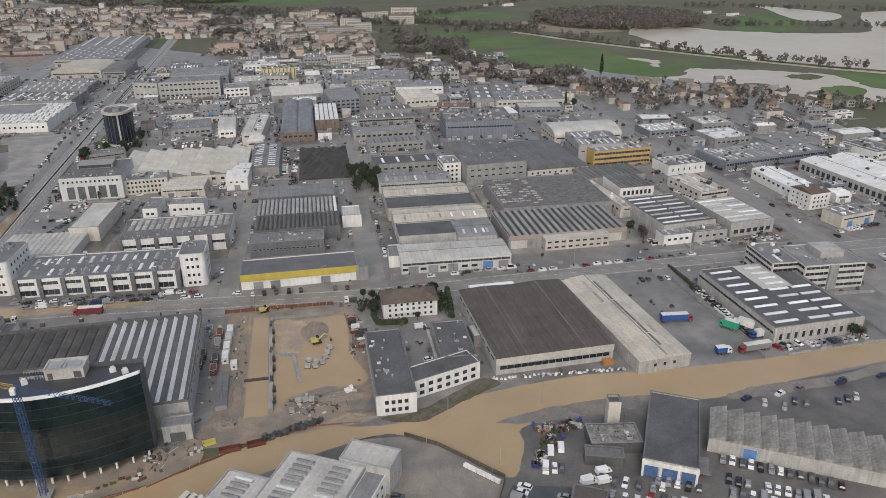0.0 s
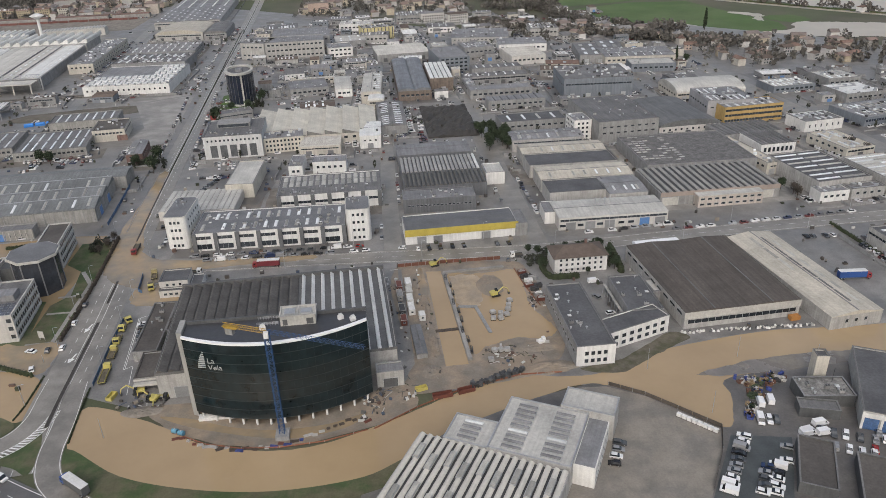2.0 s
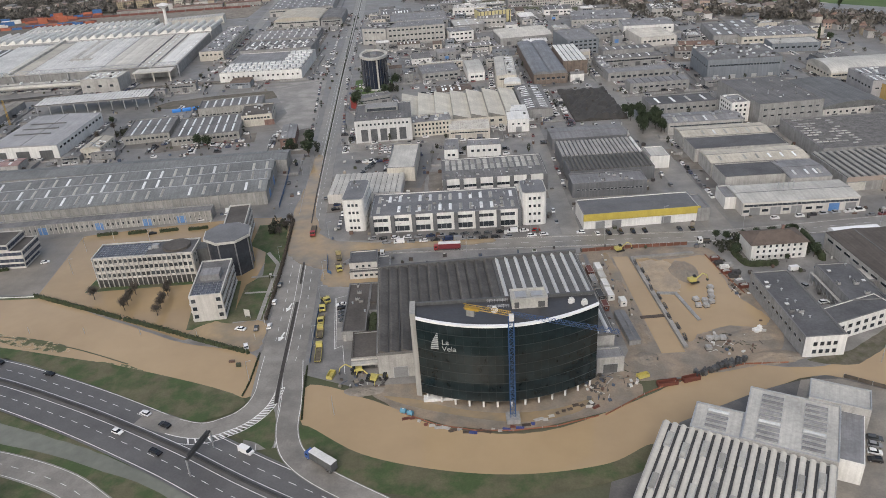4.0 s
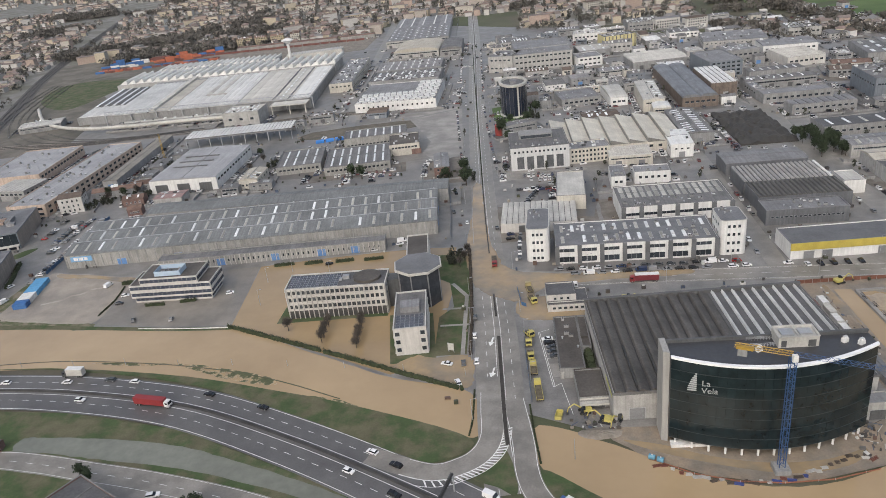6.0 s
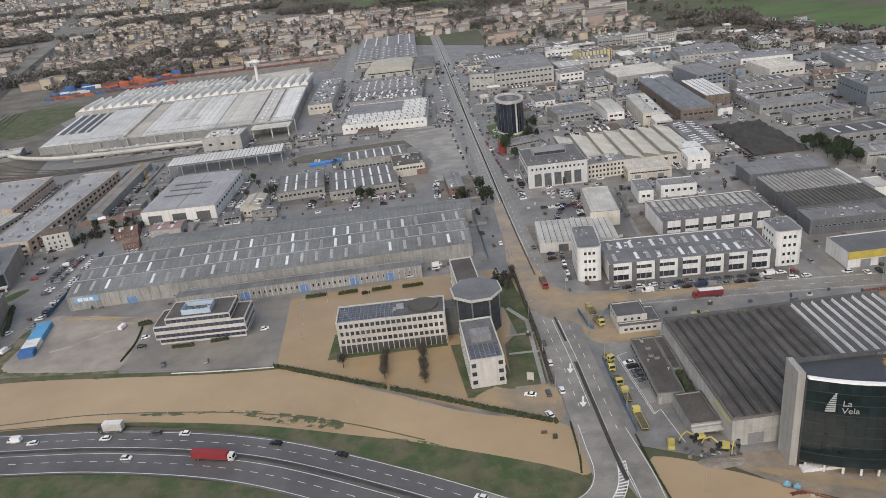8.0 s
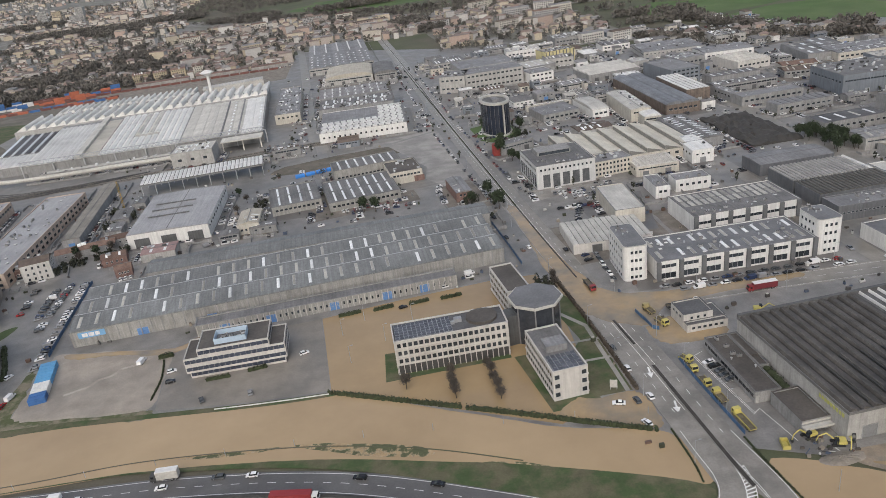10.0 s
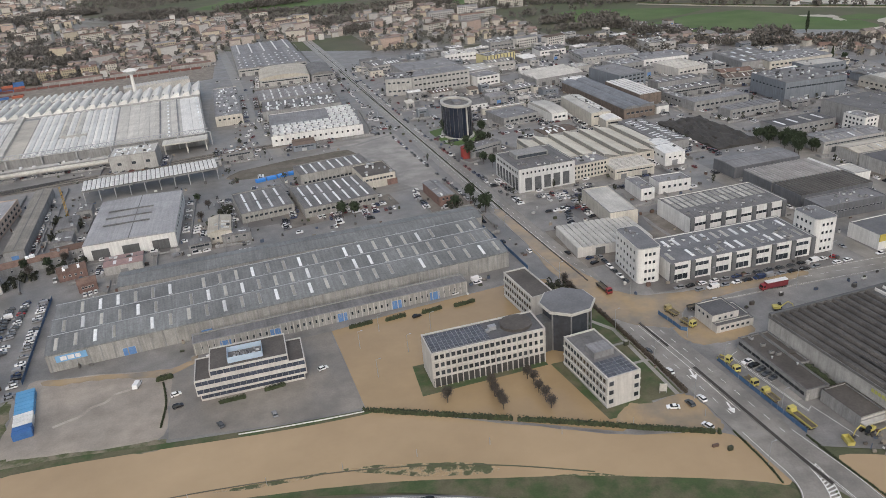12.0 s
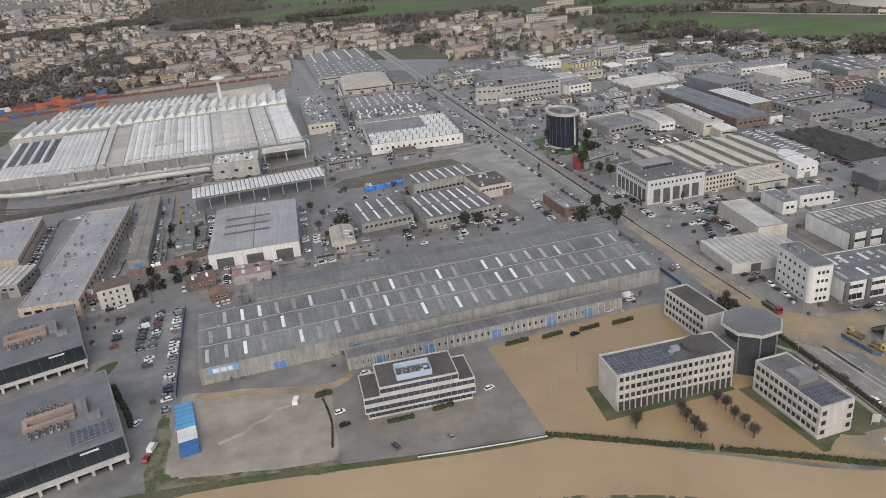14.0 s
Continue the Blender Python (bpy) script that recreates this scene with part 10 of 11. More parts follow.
for k in range(5200):
    x, y = fc.uniform(-470, 262), fc.uniform(200, 760)
    if not free(x, y, 1.0) or (x < -190 and y < 362) or (y < 300 and -165 < x < 5) or y < 228 or (y < 262 and x > 128) or (-242 < x < -200 and 505 < y < 645):
        continue
    near = not free(x, y, 5.0)
    if not near and fc.random() < 0.72:
        continue
    w, d, h = fc.uniform(0.5, 2.2), fc.uniform(0.5, 1.6), fc.uniform(0.4, 1.8)
    odds.box(x - w / 2, x + w / 2, y - d / 2, y + d / 2, 0, h)
    if fc.random() < 0.4:
        odds.box(x - w / 3, x + w / 5, y - d / 3, y + d / 4, h, h + fc.uniform(0.2, 0.7))
ODD = island_mat("yard_odds", [(0.42, 0.41, 0.39), (0.10, 0.095, 0.09), (0.055, 0.05, 0.048), (0.25, 0.22, 0.18), (0.08, 0.07, 0.06), (0.11, 0.07, 0.055), (0.07, 0.09, 0.13), (0.5, 0.5, 0.48), (0.12, 0.115, 0.11), (0.045, 0.05, 0.03)])
tagged(new("yard_goods", odds.mesh("yard_goods", ODD, False)), "pallets, crates, bins and goods scattered over the yards", "goods", kind="stuff")

# ---- building site with flooded trenches ----
sheet("building_site", [(-47, 301), (2, 300), (12, 292), (15.5, 258), (14.5, 231), (3, 214), (-20, 209), (-45, 207), (-58, 205), (-60, 211), (-46, 222)], 0.03, MUD, "churned muddy ground of a building site", "ground", rough_edge=0.3)
sheet("building_site_west", [(-131, 214), (-60, 212), (-46, 208), (-46, 200), (-62, 192), (-90, 187), (-114, 193), (-131, 204)], 0.024, MUD, "muddy ground before the glass tower", "ground", rough_edge=0.5)
sheet("water_trench", [(-33.4, 295.5), (-26.8, 295), (-24.4, 222), (-32.8, 222)], 0.06, WATER, "muddy water in a long trench", "water", closed_smooth=False)
sheet("water_pit", [(-24.2, 290), (-14, 290), (-4, 290.5), (6.5, 291), (7.2, 275), (7.2, 258), (11.5, 246), (12.5, 238), (6, 234.5), (-3, 236.5), (-10, 234.5), (-16, 232.5), (-22.3, 232)], 0.06, WATER, "muddy water in the excavated pit", "water", rough_edge=0.4)
sheet("mud_flat", [(-23, 289), (-12, 289), (-10, 280), (-12, 268), (-15, 262), (-22, 263), (-23.4, 275)], 0.066, two_tone("pale_mud_flat", (0.36, 0.275, 0.18), (0.27, 0.22, 0.16), 0.12, 0.3, lo=0.4, hi=0.6), "pale mud flat just above the water of the pit", "ground", rough_edge=0.9)


def heap(name, label, x, y, rx, ry, h, material, seed):
    rng = random.Random(seed)
    s = Shape()
    K, R = 18, 5
    P = [[(rx * r / R * math.cos(6.28319 * i / K) * (1 + 0.12 * rng.uniform(-1, 1)), ry * r / R * math.sin(6.28319 * i / K) * (1 + 0.12 * rng.uniform(-1, 1)), h * (1 - (r / R) ** 2) * rng.uniform(0.75, 1.1)) for i in range(K)] for r in range(1, R + 1)]
    for i in range(K):
        j = (i + 1) % K
        s.poly([(0, 0, h), P[0][i], P[0][j]])
        for r in range(R - 1):
            s.poly([P[r][i], P[r + 1][i], P[r + 1][j], P[r][j]])
    ob = tagged(new(name, s.mesh(name, material)), label, "earth heap")
    ob.matrix_world = pose(x, y, 0.02)
    return ob


heap("earth_mound", "brown mound of earth in the flooded pit", -6.8, 278.5, 6, 9.5, 1.5, MUD, 1)
heap("earth_mound", "brown earth heap at the site edge", 5, 215.6, 10, 4.2, 1.3, MUD, 2)
heap("earth_mound", "brown earth heap at the site edge", 2.5, 229.4, 10.5, 3.8, 0.9, MUD, 3)
heap("earth_mound", "brown earth heap beside the trench", -40, 236, 3.5, 9, 1.0, MUD, 4)
pb_ = thing("plank_bridge", "dark plank bridge laid across the flooded trench", "footbridge", -29.6, 245.8, 2)
for i in range(6):
    part("plank", cached("bridgeplank", lambda: Shape().box(-4.6, 4.6, -0.14, 0.14, 0.1, 0.22).mesh("plank", BARK)), None, pb_, at=pose(0, -0.85 + 0.34 * i, 0))
kerb = thing("foundation_wall", "pale concrete foundation wall beside the trench", "wall", 0, 0, kind="structure")
part("concrete_strip", Shape().prism([(-26.4, 292), (-24.8, 292), (-22.6, 224), (-24.2, 224)], 0, 0.9), CONCRETE_YARD, kerb)
part("concrete_strip", Shape().prism([(-26, 292), (2, 293), (2, 294.5), (-26, 293.5)], 0, 0.9), CONCRETE_YARD, kerb)
part("concrete_strip", Shape().prism([(-23.2, 261.6), (-16.4, 260.6), (-13.6, 241), (-12.3, 241.2), (-15.2, 262.0), (-23.0, 263.0)], 0, 0.6), GREYWALL, kerb)
bar = mat("red_barrier", (0.13, 0.045, 0.032), 0.6, 0.2)
rng = random.Random(15)
for x, y in ((-9.6, 255.3), (-6.5, 253.9), (-3.0, 256.6), (-2.1, 260.0), (-1.0, 263.6), (-10.1, 250.8), (-7.1, 250.4), (-4.2, 252.9), (-13.6, 228.3), (-11.2, 228.3), (-8.8, 228.1), (-15.9, 222.6)):
    p = thing("block_pallet", "stack of grey concrete blocks on a pallet", "pallet", x, y, rng.uniform(-8, 18), group="pallets of blocks")
    part("pallet", Shape().box(-1.1, 1.1, -1.1, 1.1, 0, 0.35), BARK, p)
    s = Shape()
    for u in range(3):
        for v in range(2):
            s.box(-1.0 + 0.68 * u, -0.36 + 0.68 * u, -1.0 + 1.02 * v, -0.02 + 1.02 * v, 0.35, 1.5)
    part("blocks", s, PRECAST, p)
for i, (x, y, m, wd, ln) in enumerate(((-42.4, 284, WHITE, 2.6, 6), (-42.5, 277, LIGHTROOF, 2.6, 6), (-42.6, 270, WHITE, 2.6, 6), (-42.5, 262.5, WHITE, 2.6, 7), (-38.6, 256, WHITE, 2.5, 4), (-46.5, 282, bar, 2.4, 6), (-46.6, 274, GREYWALL, 2.4, 6), (-46.4, 262, GUTTER, 2.4, 6), (-46.2, 254, bar, 2.4, 5), (-51.5, 266, BARK, 2.2, 5), (-52, 259, BARK, 2.0, 5))):
    c = thing("site_cabin", "portable site cabin or skip beside the warehouse", "site cabin", x, y, 3, group="site cabins")
    part("shell", Shape().box(-wd / 2, wd / 2, -ln / 2, ln / 2, 0.15, 2.6), m, c)
    part("roof_edge", ring(wd + 0.1, ln + 0.1, 0.15, 2.6, 2.72), LIGHTROOF, c)
    part("window", window_mesh(1.0, 0.8), None, c, at=face_at(wd, ln, "S", 0, 1.6))
cv = hall("long low dark canopy over site stores", -41.4, 238, 4.2, 20, 2.2, 3, GREYWALL, MATS["slate_grey_roof"], "gable", 1, 0.5, "y", name="site_canopy", cat="shed")
wtank = thing("wrapped_material", "white plastic-wrapped building material", "building material", 5.1, 231.2, 20)
part("sheeting", Shape().box(-1.6, 1.6, -1.2, 1.2, 0, 1.5).box(0.2, 1.4, -0.6, 0.7, 1.5, 2.6), WHITE, wtank)
for x, y, r, L in ((-36, 204.6, 8, 7), (-27.5, 206.2, 12, 6), (5, 212.5, 10, 0)):
    if L:
        sk = thing("steel_skip", "rust-red steel skip at the water's edge", "skip", x, y, r, group="rust-red skips")
        part("skip_body", ring(L, 2.2, 0.12, 0.1, 1.5).box(-L / 2 + 0.13, L / 2 - 0.13, -0.95, 0.95, 0.1, 0.3), bar, sk)
sk = thing("yellow_skip", "yellow steel skip on the muddy ground", "skip", -43, 209.5, 15)
part("skip_body", ring(4.2, 2.0, 0.12, 0.1, 1.3).box(-1.9, 1.9, -0.85, 0.85, 0.1, 0.3), YEL, sk)
sk = thing("yellow_skip", "yellow steel skip beside the road", "skip", -151.3, 221.3, 75)
part("skip_body", ring(4.2, 2.2, 0.12, 0.1, 1.4).box(-1.9, 1.9, -0.95, 0.95, 0.1, 0.3), YEL, sk)
for i in range(26):
    t = i / 25
    ty = thing("tyre_bale", "dark wrapped bale by the canal", "bale", -25 + 19 * t + rng.uniform(-1, 1), 208.6 + 6.2 * t + rng.uniform(-1.2, 1.2), rng.uniform(0, 180), group="dark bales")
    part("bale", cached(("bale", i % 3), lambda: Shape().rod((-0.8, 0, 0.8), (0.8, 0, 0.8), 0.8, 0, 9).box(-0.3, 0.3, -0.85, 0.85, 0, 1.7, 0).mesh("bale", (GUTTER, DARKWALL, GUTTER)[i % 3])), None, ty)
for i in range(85):
    x = 60 + 52 * rng.random()
    db = thing("debris_bag", "bag of debris heaped on the canal bank", "debris", x, 229.6 - (x - 62) * 0.045 + rng.uniform(-0.8, 0.8), rng.uniform(0, 90), group="debris bags")
    part("bag", cached(("bag", i % 3), lambda: Shape().rod((0, 0, 0), (0.1, 0, 0.7), 0.6, 0, 7, 0.35).mesh("bag", (WHITE, LIGHTROOF, DARKWALL)[i % 3])), None, db)
sk = thing("orange_skip", "orange-brown steel skip on the canal bank", "skip", 107.1, 232.2, 5)
part("skip_body", ring(4.0, 2.4, 0.12, 0.05, 1.8).box(-1.85, 1.85, -1.05, 1.05, 0.05, 1.4), mat("orange_skip_paint", (0.36, 0.17, 0.05), 0.6, 0.2), sk)
SCRAP = [mat(f"scrap_{k}", c, 0.7, 0.35, 0.5, 4.0) for k, c in (("rust", (0.12, 0.06, 0.04)), ("pale", (0.42, 0.41, 0.39)), ("dark", (0.04, 0.04, 0.042)), ("green", (0.05, 0.07, 0.035)), ("blue", (0.04, 0.06, 0.20)), ("tan", (0.26, 0.19, 0.11)))]
for i in range(110):
    u, v = rng.random(), rng.random()
    x, y = 57 + 4 + 9 * v + 12 * u * v + rng.uniform(-1, 1), 178 + 20 * v
    if i >= 75:
        x, y = rng.uniform(66, 84), rng.uniform(194.5, 199.5)
    if 66 < x < 74 and 183 < y < 188:
        continue
    sc = thing("scrap_heap", "small heap of mixed scrap in a breaker's yard", "scrap", x, y, rng.uniform(0, 180), group="scrap heaps")
    w, d = rng.uniform(0.5, 1.1), rng.uniform(0.4, 0.8)
    part("scrap", cached(("scrap", i % 18), lambda: Shape().box(-w, w, -d, d, 0, 0.8).box(-w * 0.3, w * 1.1, -d * 1.1, d * 0.2, 0.5, 1.2).rod((-w, -d, 0.2), (w, d, 1.4), 0.12, 0, 4).mesh("scrap", SCRAP[i % 6])), None, sc)
car(68.6, 185.2, 75, "white", "van", state="in the breaker's yard"), car(72.4, 186, 75, "white", "van", state="in the breaker's yard")
car(76, 169.5, 10, "white", "van", state="before the concrete workshop"), car(82, 172.5, 5, "white", "van", state="before the concrete workshop")

# ---- hedges, fences, masts ----
def hedge(name, label, line, width, height, seed, material=HEDGE, group="", category="hedge"):
    rng = random.Random(seed)
    s = Shape()
    L = smooth(line, n=max(4, int(40 / len(line))))
    for i in range(len(L) - 1):
        a, b = L[i], L[i + 1]
        k = max(1, int((b - a).length / max(0.4, min(0.8, width * 0.55))))
        for j in range(k):
            p = a + (b - a) * (j / k)
            r = width * rng.uniform(0.42, 0.62)
            s.rod((p.x + rng.uniform(-0.2, 0.2), p.y + rng.uniform(-0.2, 0.2), 0), (p.x, p.y, height * rng.uniform(0.8, 1.15)), r, 0, 6, r * 0.7)
            for q in range(6):
                d = Vector((rng.uniform(-1, 1), rng.uniform(-1, 1), rng.uniform(0, 1))).normalized()
                o = Vector((p.x, p.y, height * rng.uniform(0.3, 1.0))) + d * r
                u = d.orthogonal() * 0.28
                v = d.cross(u).normalized() * 0.28
                s.poly([o - u, o - v, o + u, o + v])
    return tagged(new(name, s.mesh(name, material, False)), label, category, group, "")


hedge("hedge", "clipped dark hedge between the flooded car park and the canal", [(-292, 294), (-267, 281.3), (-244, 269.6)], 1.5, 1.6, 1, group="canal hedges")
hedge("hedge", "clipped dark hedge between the flooded car park and the canal", [(-242.5, 268.8), (-219.4, 256.8), (-202, 247.4), (-184, 238.5)], 1.5, 1.6, 2, group="canal hedges")
for a, b in ((-287, -277.5), (-270.9, -262.6), (-254.5, -246), (-239.7, -230.5)):
    hedge("hedge", "short hedge standing in flood water", [(a, 354), ((a + b) / 2, 354.4), (b, 355)], 1.5, 1.2, int(-a), group="car park hedges")
hedge("hedge", "reddish bare hedge beside the main road", [(-182.5, 262), (-183.2, 300), (-186, 358)], 1.4, 1.5, 5, mat("reddish_twigs", (0.062, 0.05, 0.038), 0.9, 0.35, 0.6, 4.0), category="hedge")
hedge("bridge_weeds", "dark weeds along the bridge edge", [(-180.3, 238), (-180.5, 222), (-181.5, 213)], 0.5, 0.35, 6, category="weeds")
hedge("bridge_weeds", "dark weeds along the bridge edge", [(-160.8, 228), (-160, 214), (-158.6, 198)], 0.5, 0.35, 7, category="weeds")
hedge("hedge", "dark hedge before the stepped offices", [(-342, 319.2), (-333, 319.4)], 1.6, 1.0, 8, group="office shrubs")
hedge("hedge", "dark hedge before the stepped offices", [(-325, 320.9), (-318, 321.7)], 1.6, 1.0, 9, group="office shrubs")
hedge("roadside_scrub", "dark scrub strip beside the modern works", [(-446, 380), (-443, 372), (-438, 360), (-434.5, 349)], 2.6, 1.3, 13)
hedge("hedge", "dense dark bush in the court of the low workshop", [(-137.8, 255.5), (-137.6, 249), (-137.4, 243.5)], 3.6, 3.4, 14)
hedge("hedge", "dark hedge at the yard corner", [(-366, 344.5), (-361, 345.1)], 2.0, 1.4, 10)
hedge("hedge", "dark hedge at the yard corner", [(-363, 312), (-362, 326.9), (-364, 342.5)], 0.6, 0.5, 11)
hedge("roadside_scrub", "dark scrub along the median of the main road", [(-181, 453.6), (-185, 549.6), (-194, 759.3), (-202, 960)], 0.35, 0.4, 12)
med = Shape()
ribbon(med, [p for p in main_line if 205 < p.y < 277], -0.6, 0.7, 0.03, z1=0.28)
ribbon(med, [p for p in main_line if 288 < p.y < 312], -0.35, 0.5, 0.03, z1=0.26)
ribbon(med, [p for p in main_line if p.y > 352], -0.3, 0.3, 0.03, z1=0.25)
solid("median_kerb", med, mat("dark_soil", (0.045, 0.04, 0.036), 0.9, 0.3, 0.4, 3.0), "dark planted median strip with stone kerbs", "kerb")
kb = Shape()
for o in (-0.82, 0.72):
    ribbon(kb, [p for p in main_line if 205 < p.y < 277], o, o + 0.2, 0.03, z1=0.32)
ribbon(kb, [p for p in near_main if p.y > 236], 9.4, 9.65, -0.02, z1=0.16), ribbon(kb, far_main[3:], 7.2, 7.45, -0.02, z1=0.16), ribbon(kb, far_main[3:], -7.15, -6.9, -0.02, z1=0.16)
ribbon(kb, [p for p in cross_line if p.x > -140], 5.0, 5.25, -0.02, z1=0.16), ribbon(kb, [p for p in cross_line if p.x > -140], -6.25, -6.0, -0.02, z1=0.16)
solid("kerb", kb, CONCRETE_YARD, "pale stone kerbs along the roads", "kerb")


def panel_fence(label, pts, h, material, step=2.5, name="fence"):
    ob = thing(name, label, "fence", 0, 0)
    post = cached(("post", h), lambda: Shape().box(-0.05, 0.05, -0.05, 0.05, 0, h + 0.1).mesh("post", METAL))
    for i in range(len(pts) - 1):
        a, b = Vector(pts[i]), Vector(pts[i + 1])
        k = max(1, int((b - a).length / step))
        ang = math.degrees(math.atan2((b - a).y, (b - a).x))
        L = (b - a).length / k
        me = cached(("panel", round(L, 2), h, material.name), lambda: Shape().box(0.06, L - 0.06, -0.03, 0.03, 0.1, h).mesh("fence_panel", material))
        for j in range(k):
            p = a + (b - a) * (j / k)
            part("fence_panel", me, None, ob, at=pose(p.x, p.y, 0, 0, 0, ang))
            if j % 2 == 0:
                part("post", post, None, ob, at=pose(p.x, p.y, 0))


panel_fence("blue tarpaulin fence beside the main road", [(-161.2, 275), (-161.2, 262), (-160.6, 245), (-160.0, 229)], 1.8, mat("blue_fence_sheet", (0.05, 0.11, 0.21), 0.6, 0.2))
panel_fence("blue-grey fence round the tipper lorry yard", [(-163.0, 313), (-161.9, 304), (-161.5, 298.2), (-159.4, 296.4)], 1.8, MATS["blue_fence_sheet"])
panel_fence("blue hoarding beside the canal street", [(-196.5, 374.6), (-198, 403.7), (-200, 432.8)], 2.0, MATS["blue_fence_sheet"], 4)
panel_fence("long blue sheeted fence beside the works car park", [(-423.2, 443.2), (-421.6, 400.6), (-419.8, 363.2)], 2.0, MATS["blue_fence_sheet"], 5)
panel_fence("dark wall between the flooded yard and the canal", [(22, 202.2), (32.5, 194.9), (40.6, 186.3), (50.7, 175.4), (46.3, 165.4), (36.6, 150.4)], 1.6, mat("dark_brown_wall", (0.085, 0.072, 0.06), 0.85, 0.3, 0.3, 2.0), 4)
panel_fence("orange plastic site netting along the canal", [(-60, 191), (-45, 200), (-30, 206.8), (-7, 212.6), (8, 211.8)], 0.7, mat("orange_netting", (0.24, 0.10, 0.06), 0.8, 0.25), 3)
panel_fence("rust-brown hoarding along the north edge of the building site", [(-46, 302), (-20, 302.5), (2, 302)], 1.8, mat("rust_hoarding", (0.14, 0.06, 0.04), 0.8, 0.3), 3)
panel_fence("low white wall beside the canal", [(-336, 297.2), (-322, 295.6), (-306, 294.2), (-292, 293.4)], 0.6, WHITE, 4, "wall")


def mast(x, y, h, label, name="street_lamp", head=True):
    ob = thing(name, label, "street lamp" if head else "pole", x, y, 0, group="street lamps" if head else "poles")
    part("pole", cached(("mast", h), lambda: Shape().rod((0, 0, 0), (0, 0, h), 0.12, 0, 6, 0.07).mesh("pole", METAL)), None, ob)
    if head:
        part("lamp_head", cached("lh", lambda: Shape().rod((0, 0, 0), (1.4, 0, 0.2), 0.05, 0, 5).box(1.1, 1.9, -0.15, 0.15, 0.12, 0.28).mesh("lamp_head", METAL)), None, ob, at=pose(0, 0, h))


for x, y in ((-286, 336.2), (-255, 339.4), (-250, 322.8), (-283, 313), (-276, 346.6), (-268, 325.9)):
    mast(x, y, 8, "slim grey lamp post standing in flood water")
for k in range(16):
    p = main_line[min(len(main_line) - 1, 10 + 4 * k)]
    mast(p.x + (10.3 if k % 2 else -11.0), p.y, 9, "grey street lamp beside the main road")
for k in range(12):
    mast(-130 + 32 * k, 325.5 + (k % 2) * -16, 9, "grey street lamp along the cross street")
for x, y, h in ((38.5, 209, 9), (73.5, 211.5, 9), (95.5, 199, 12), (-148, 200, 8), (51, 183, 9)):
    mast(x, y, h, "thin pole standing in the flooded canal", "utility_pole", False)
for i in range(14):
    mast(-400 + 24 * i, 270.5 - 0.0006 * (24 * i) ** 2 * 0.8, 3.0, "thin post along the flooded verge", "fence_post", False)

# sign gantry over the motorway
gs = thing("sign_gantry", "dark overhead sign gantry across the motorway", "sign gantry", -187, 181.9, 72)
part("beam", Shape().box(-6.5, 6.5, -0.3, 0.3, 6.6, 7.2), GUTTER, gs)
part("sign_panel", Shape().box(-5.5, 5.5, -0.1, 0.1, 5.6, 8.2), DARKWALL, gs)
for x in (-6.4, 6.4):
    part("leg", Shape().box(x - 0.2, x + 0.2, -0.2, 0.2, 0, 6.6), METAL, gs)

# yard west of the stepped offices
sheet("yard_beige", [(-417, 363), (-408, 362.5), (-390, 359), (-372, 354), (-362, 350.2), (-361, 330), (-362, 307), (-372, 306), (-390, 308), (-411, 311), (-419, 317), (-418.5, 340)], 0.008, two_tone("beige_yard", (0.225, 0.20, 0.17), (0.325, 0.285, 0.24), 0.05, 0.45, rough2=0.6, lo=0.36, hi=0.62), "wet beige gravel yard", "yard", rough_edge=0.5, n=4)
sheet("water_yard_west", [(-410, 362.5), (-362, 352.3), (-352, 359.1), (-352, 352.8), (-364, 346.6), (-380, 352), (-392, 355.3), (-407, 357)], 0.014, SHALLOW, "thin muddy puddle before the long factory", "water", rough_edge=0.6)
solid("dry_streak", ribbon(Shape(), smooth([(-402, 327.5), (-396.5, 329.6), (-393, 331), (-389.6, 335.2), (-385, 336.8), (-381.5, 341), (-376, 342.6), (-370, 347)], n=5), -0.7, 0.9, 0.016), two_tone("pale_beige_yard", (0.29, 0.255, 0.215), (0.39, 0.35, 0.30), 0.08, 0.6), "paler dry streak in the yard", "yard")
sheet("grass_containers", [(-424.5, 349), (-421, 349), (-419, 330), (-418, 316), (-405, 311), (-372, 305.8), (-362, 305), (-362, 299), (-380, 302), (-405, 304.6), (-424, 308)], 0.022, two_tone("muddy_grass", (0.07, 0.085, 0.035), (0.19, 0.165, 0.12), 0.16, 0.85, lo=0.45, hi=0.6), "muddy grass bank round the container row", "grass", rough_edge=0.7)
for i in range(11):
    m = CONT[4] if i > 4 else (CONT[3] if i > 1 else CONT[2])
    container(m, -413.6 - 0.45 * (i - 5), 325.5 + 2.75 * i, 0, 10, 6.6, "row of containers")
sheet("grass_car_park", [(-461, 387.1), (-452, 389.2), (-448, 401.6), (-455, 399.5)], 0.01, GRASS, "grass island in the works car park", "grass")
sheet("yard_pale", [(-238, 604), (-246, 627), (-202, 649), (-196, 519), (-214, 506), (-226, 530), (-222, 556)], 0.01, CONCRETE_YARD, "pale empty concrete yard", "yard", closed_smooth=False)
sheet("rough_strip", [(-326, 612), (-246, 625), (-242, 600), (-326, 590)], 0.008, two_tone("rough_brown_ground", (0.14, 0.122, 0.10), (0.10, 0.09, 0.068), 0.08, 0.9), "rough brown waste ground beside the siding", "ground", rough_edge=1.0)
sheet("loading_road", [(-298, 633), (-298, 645), (-240, 645), (-206, 656), (-206, 650), (-240, 634)], 0.012, CONCRETE_YARD, "pale loading road before the white factory", "road", closed_smooth=False)
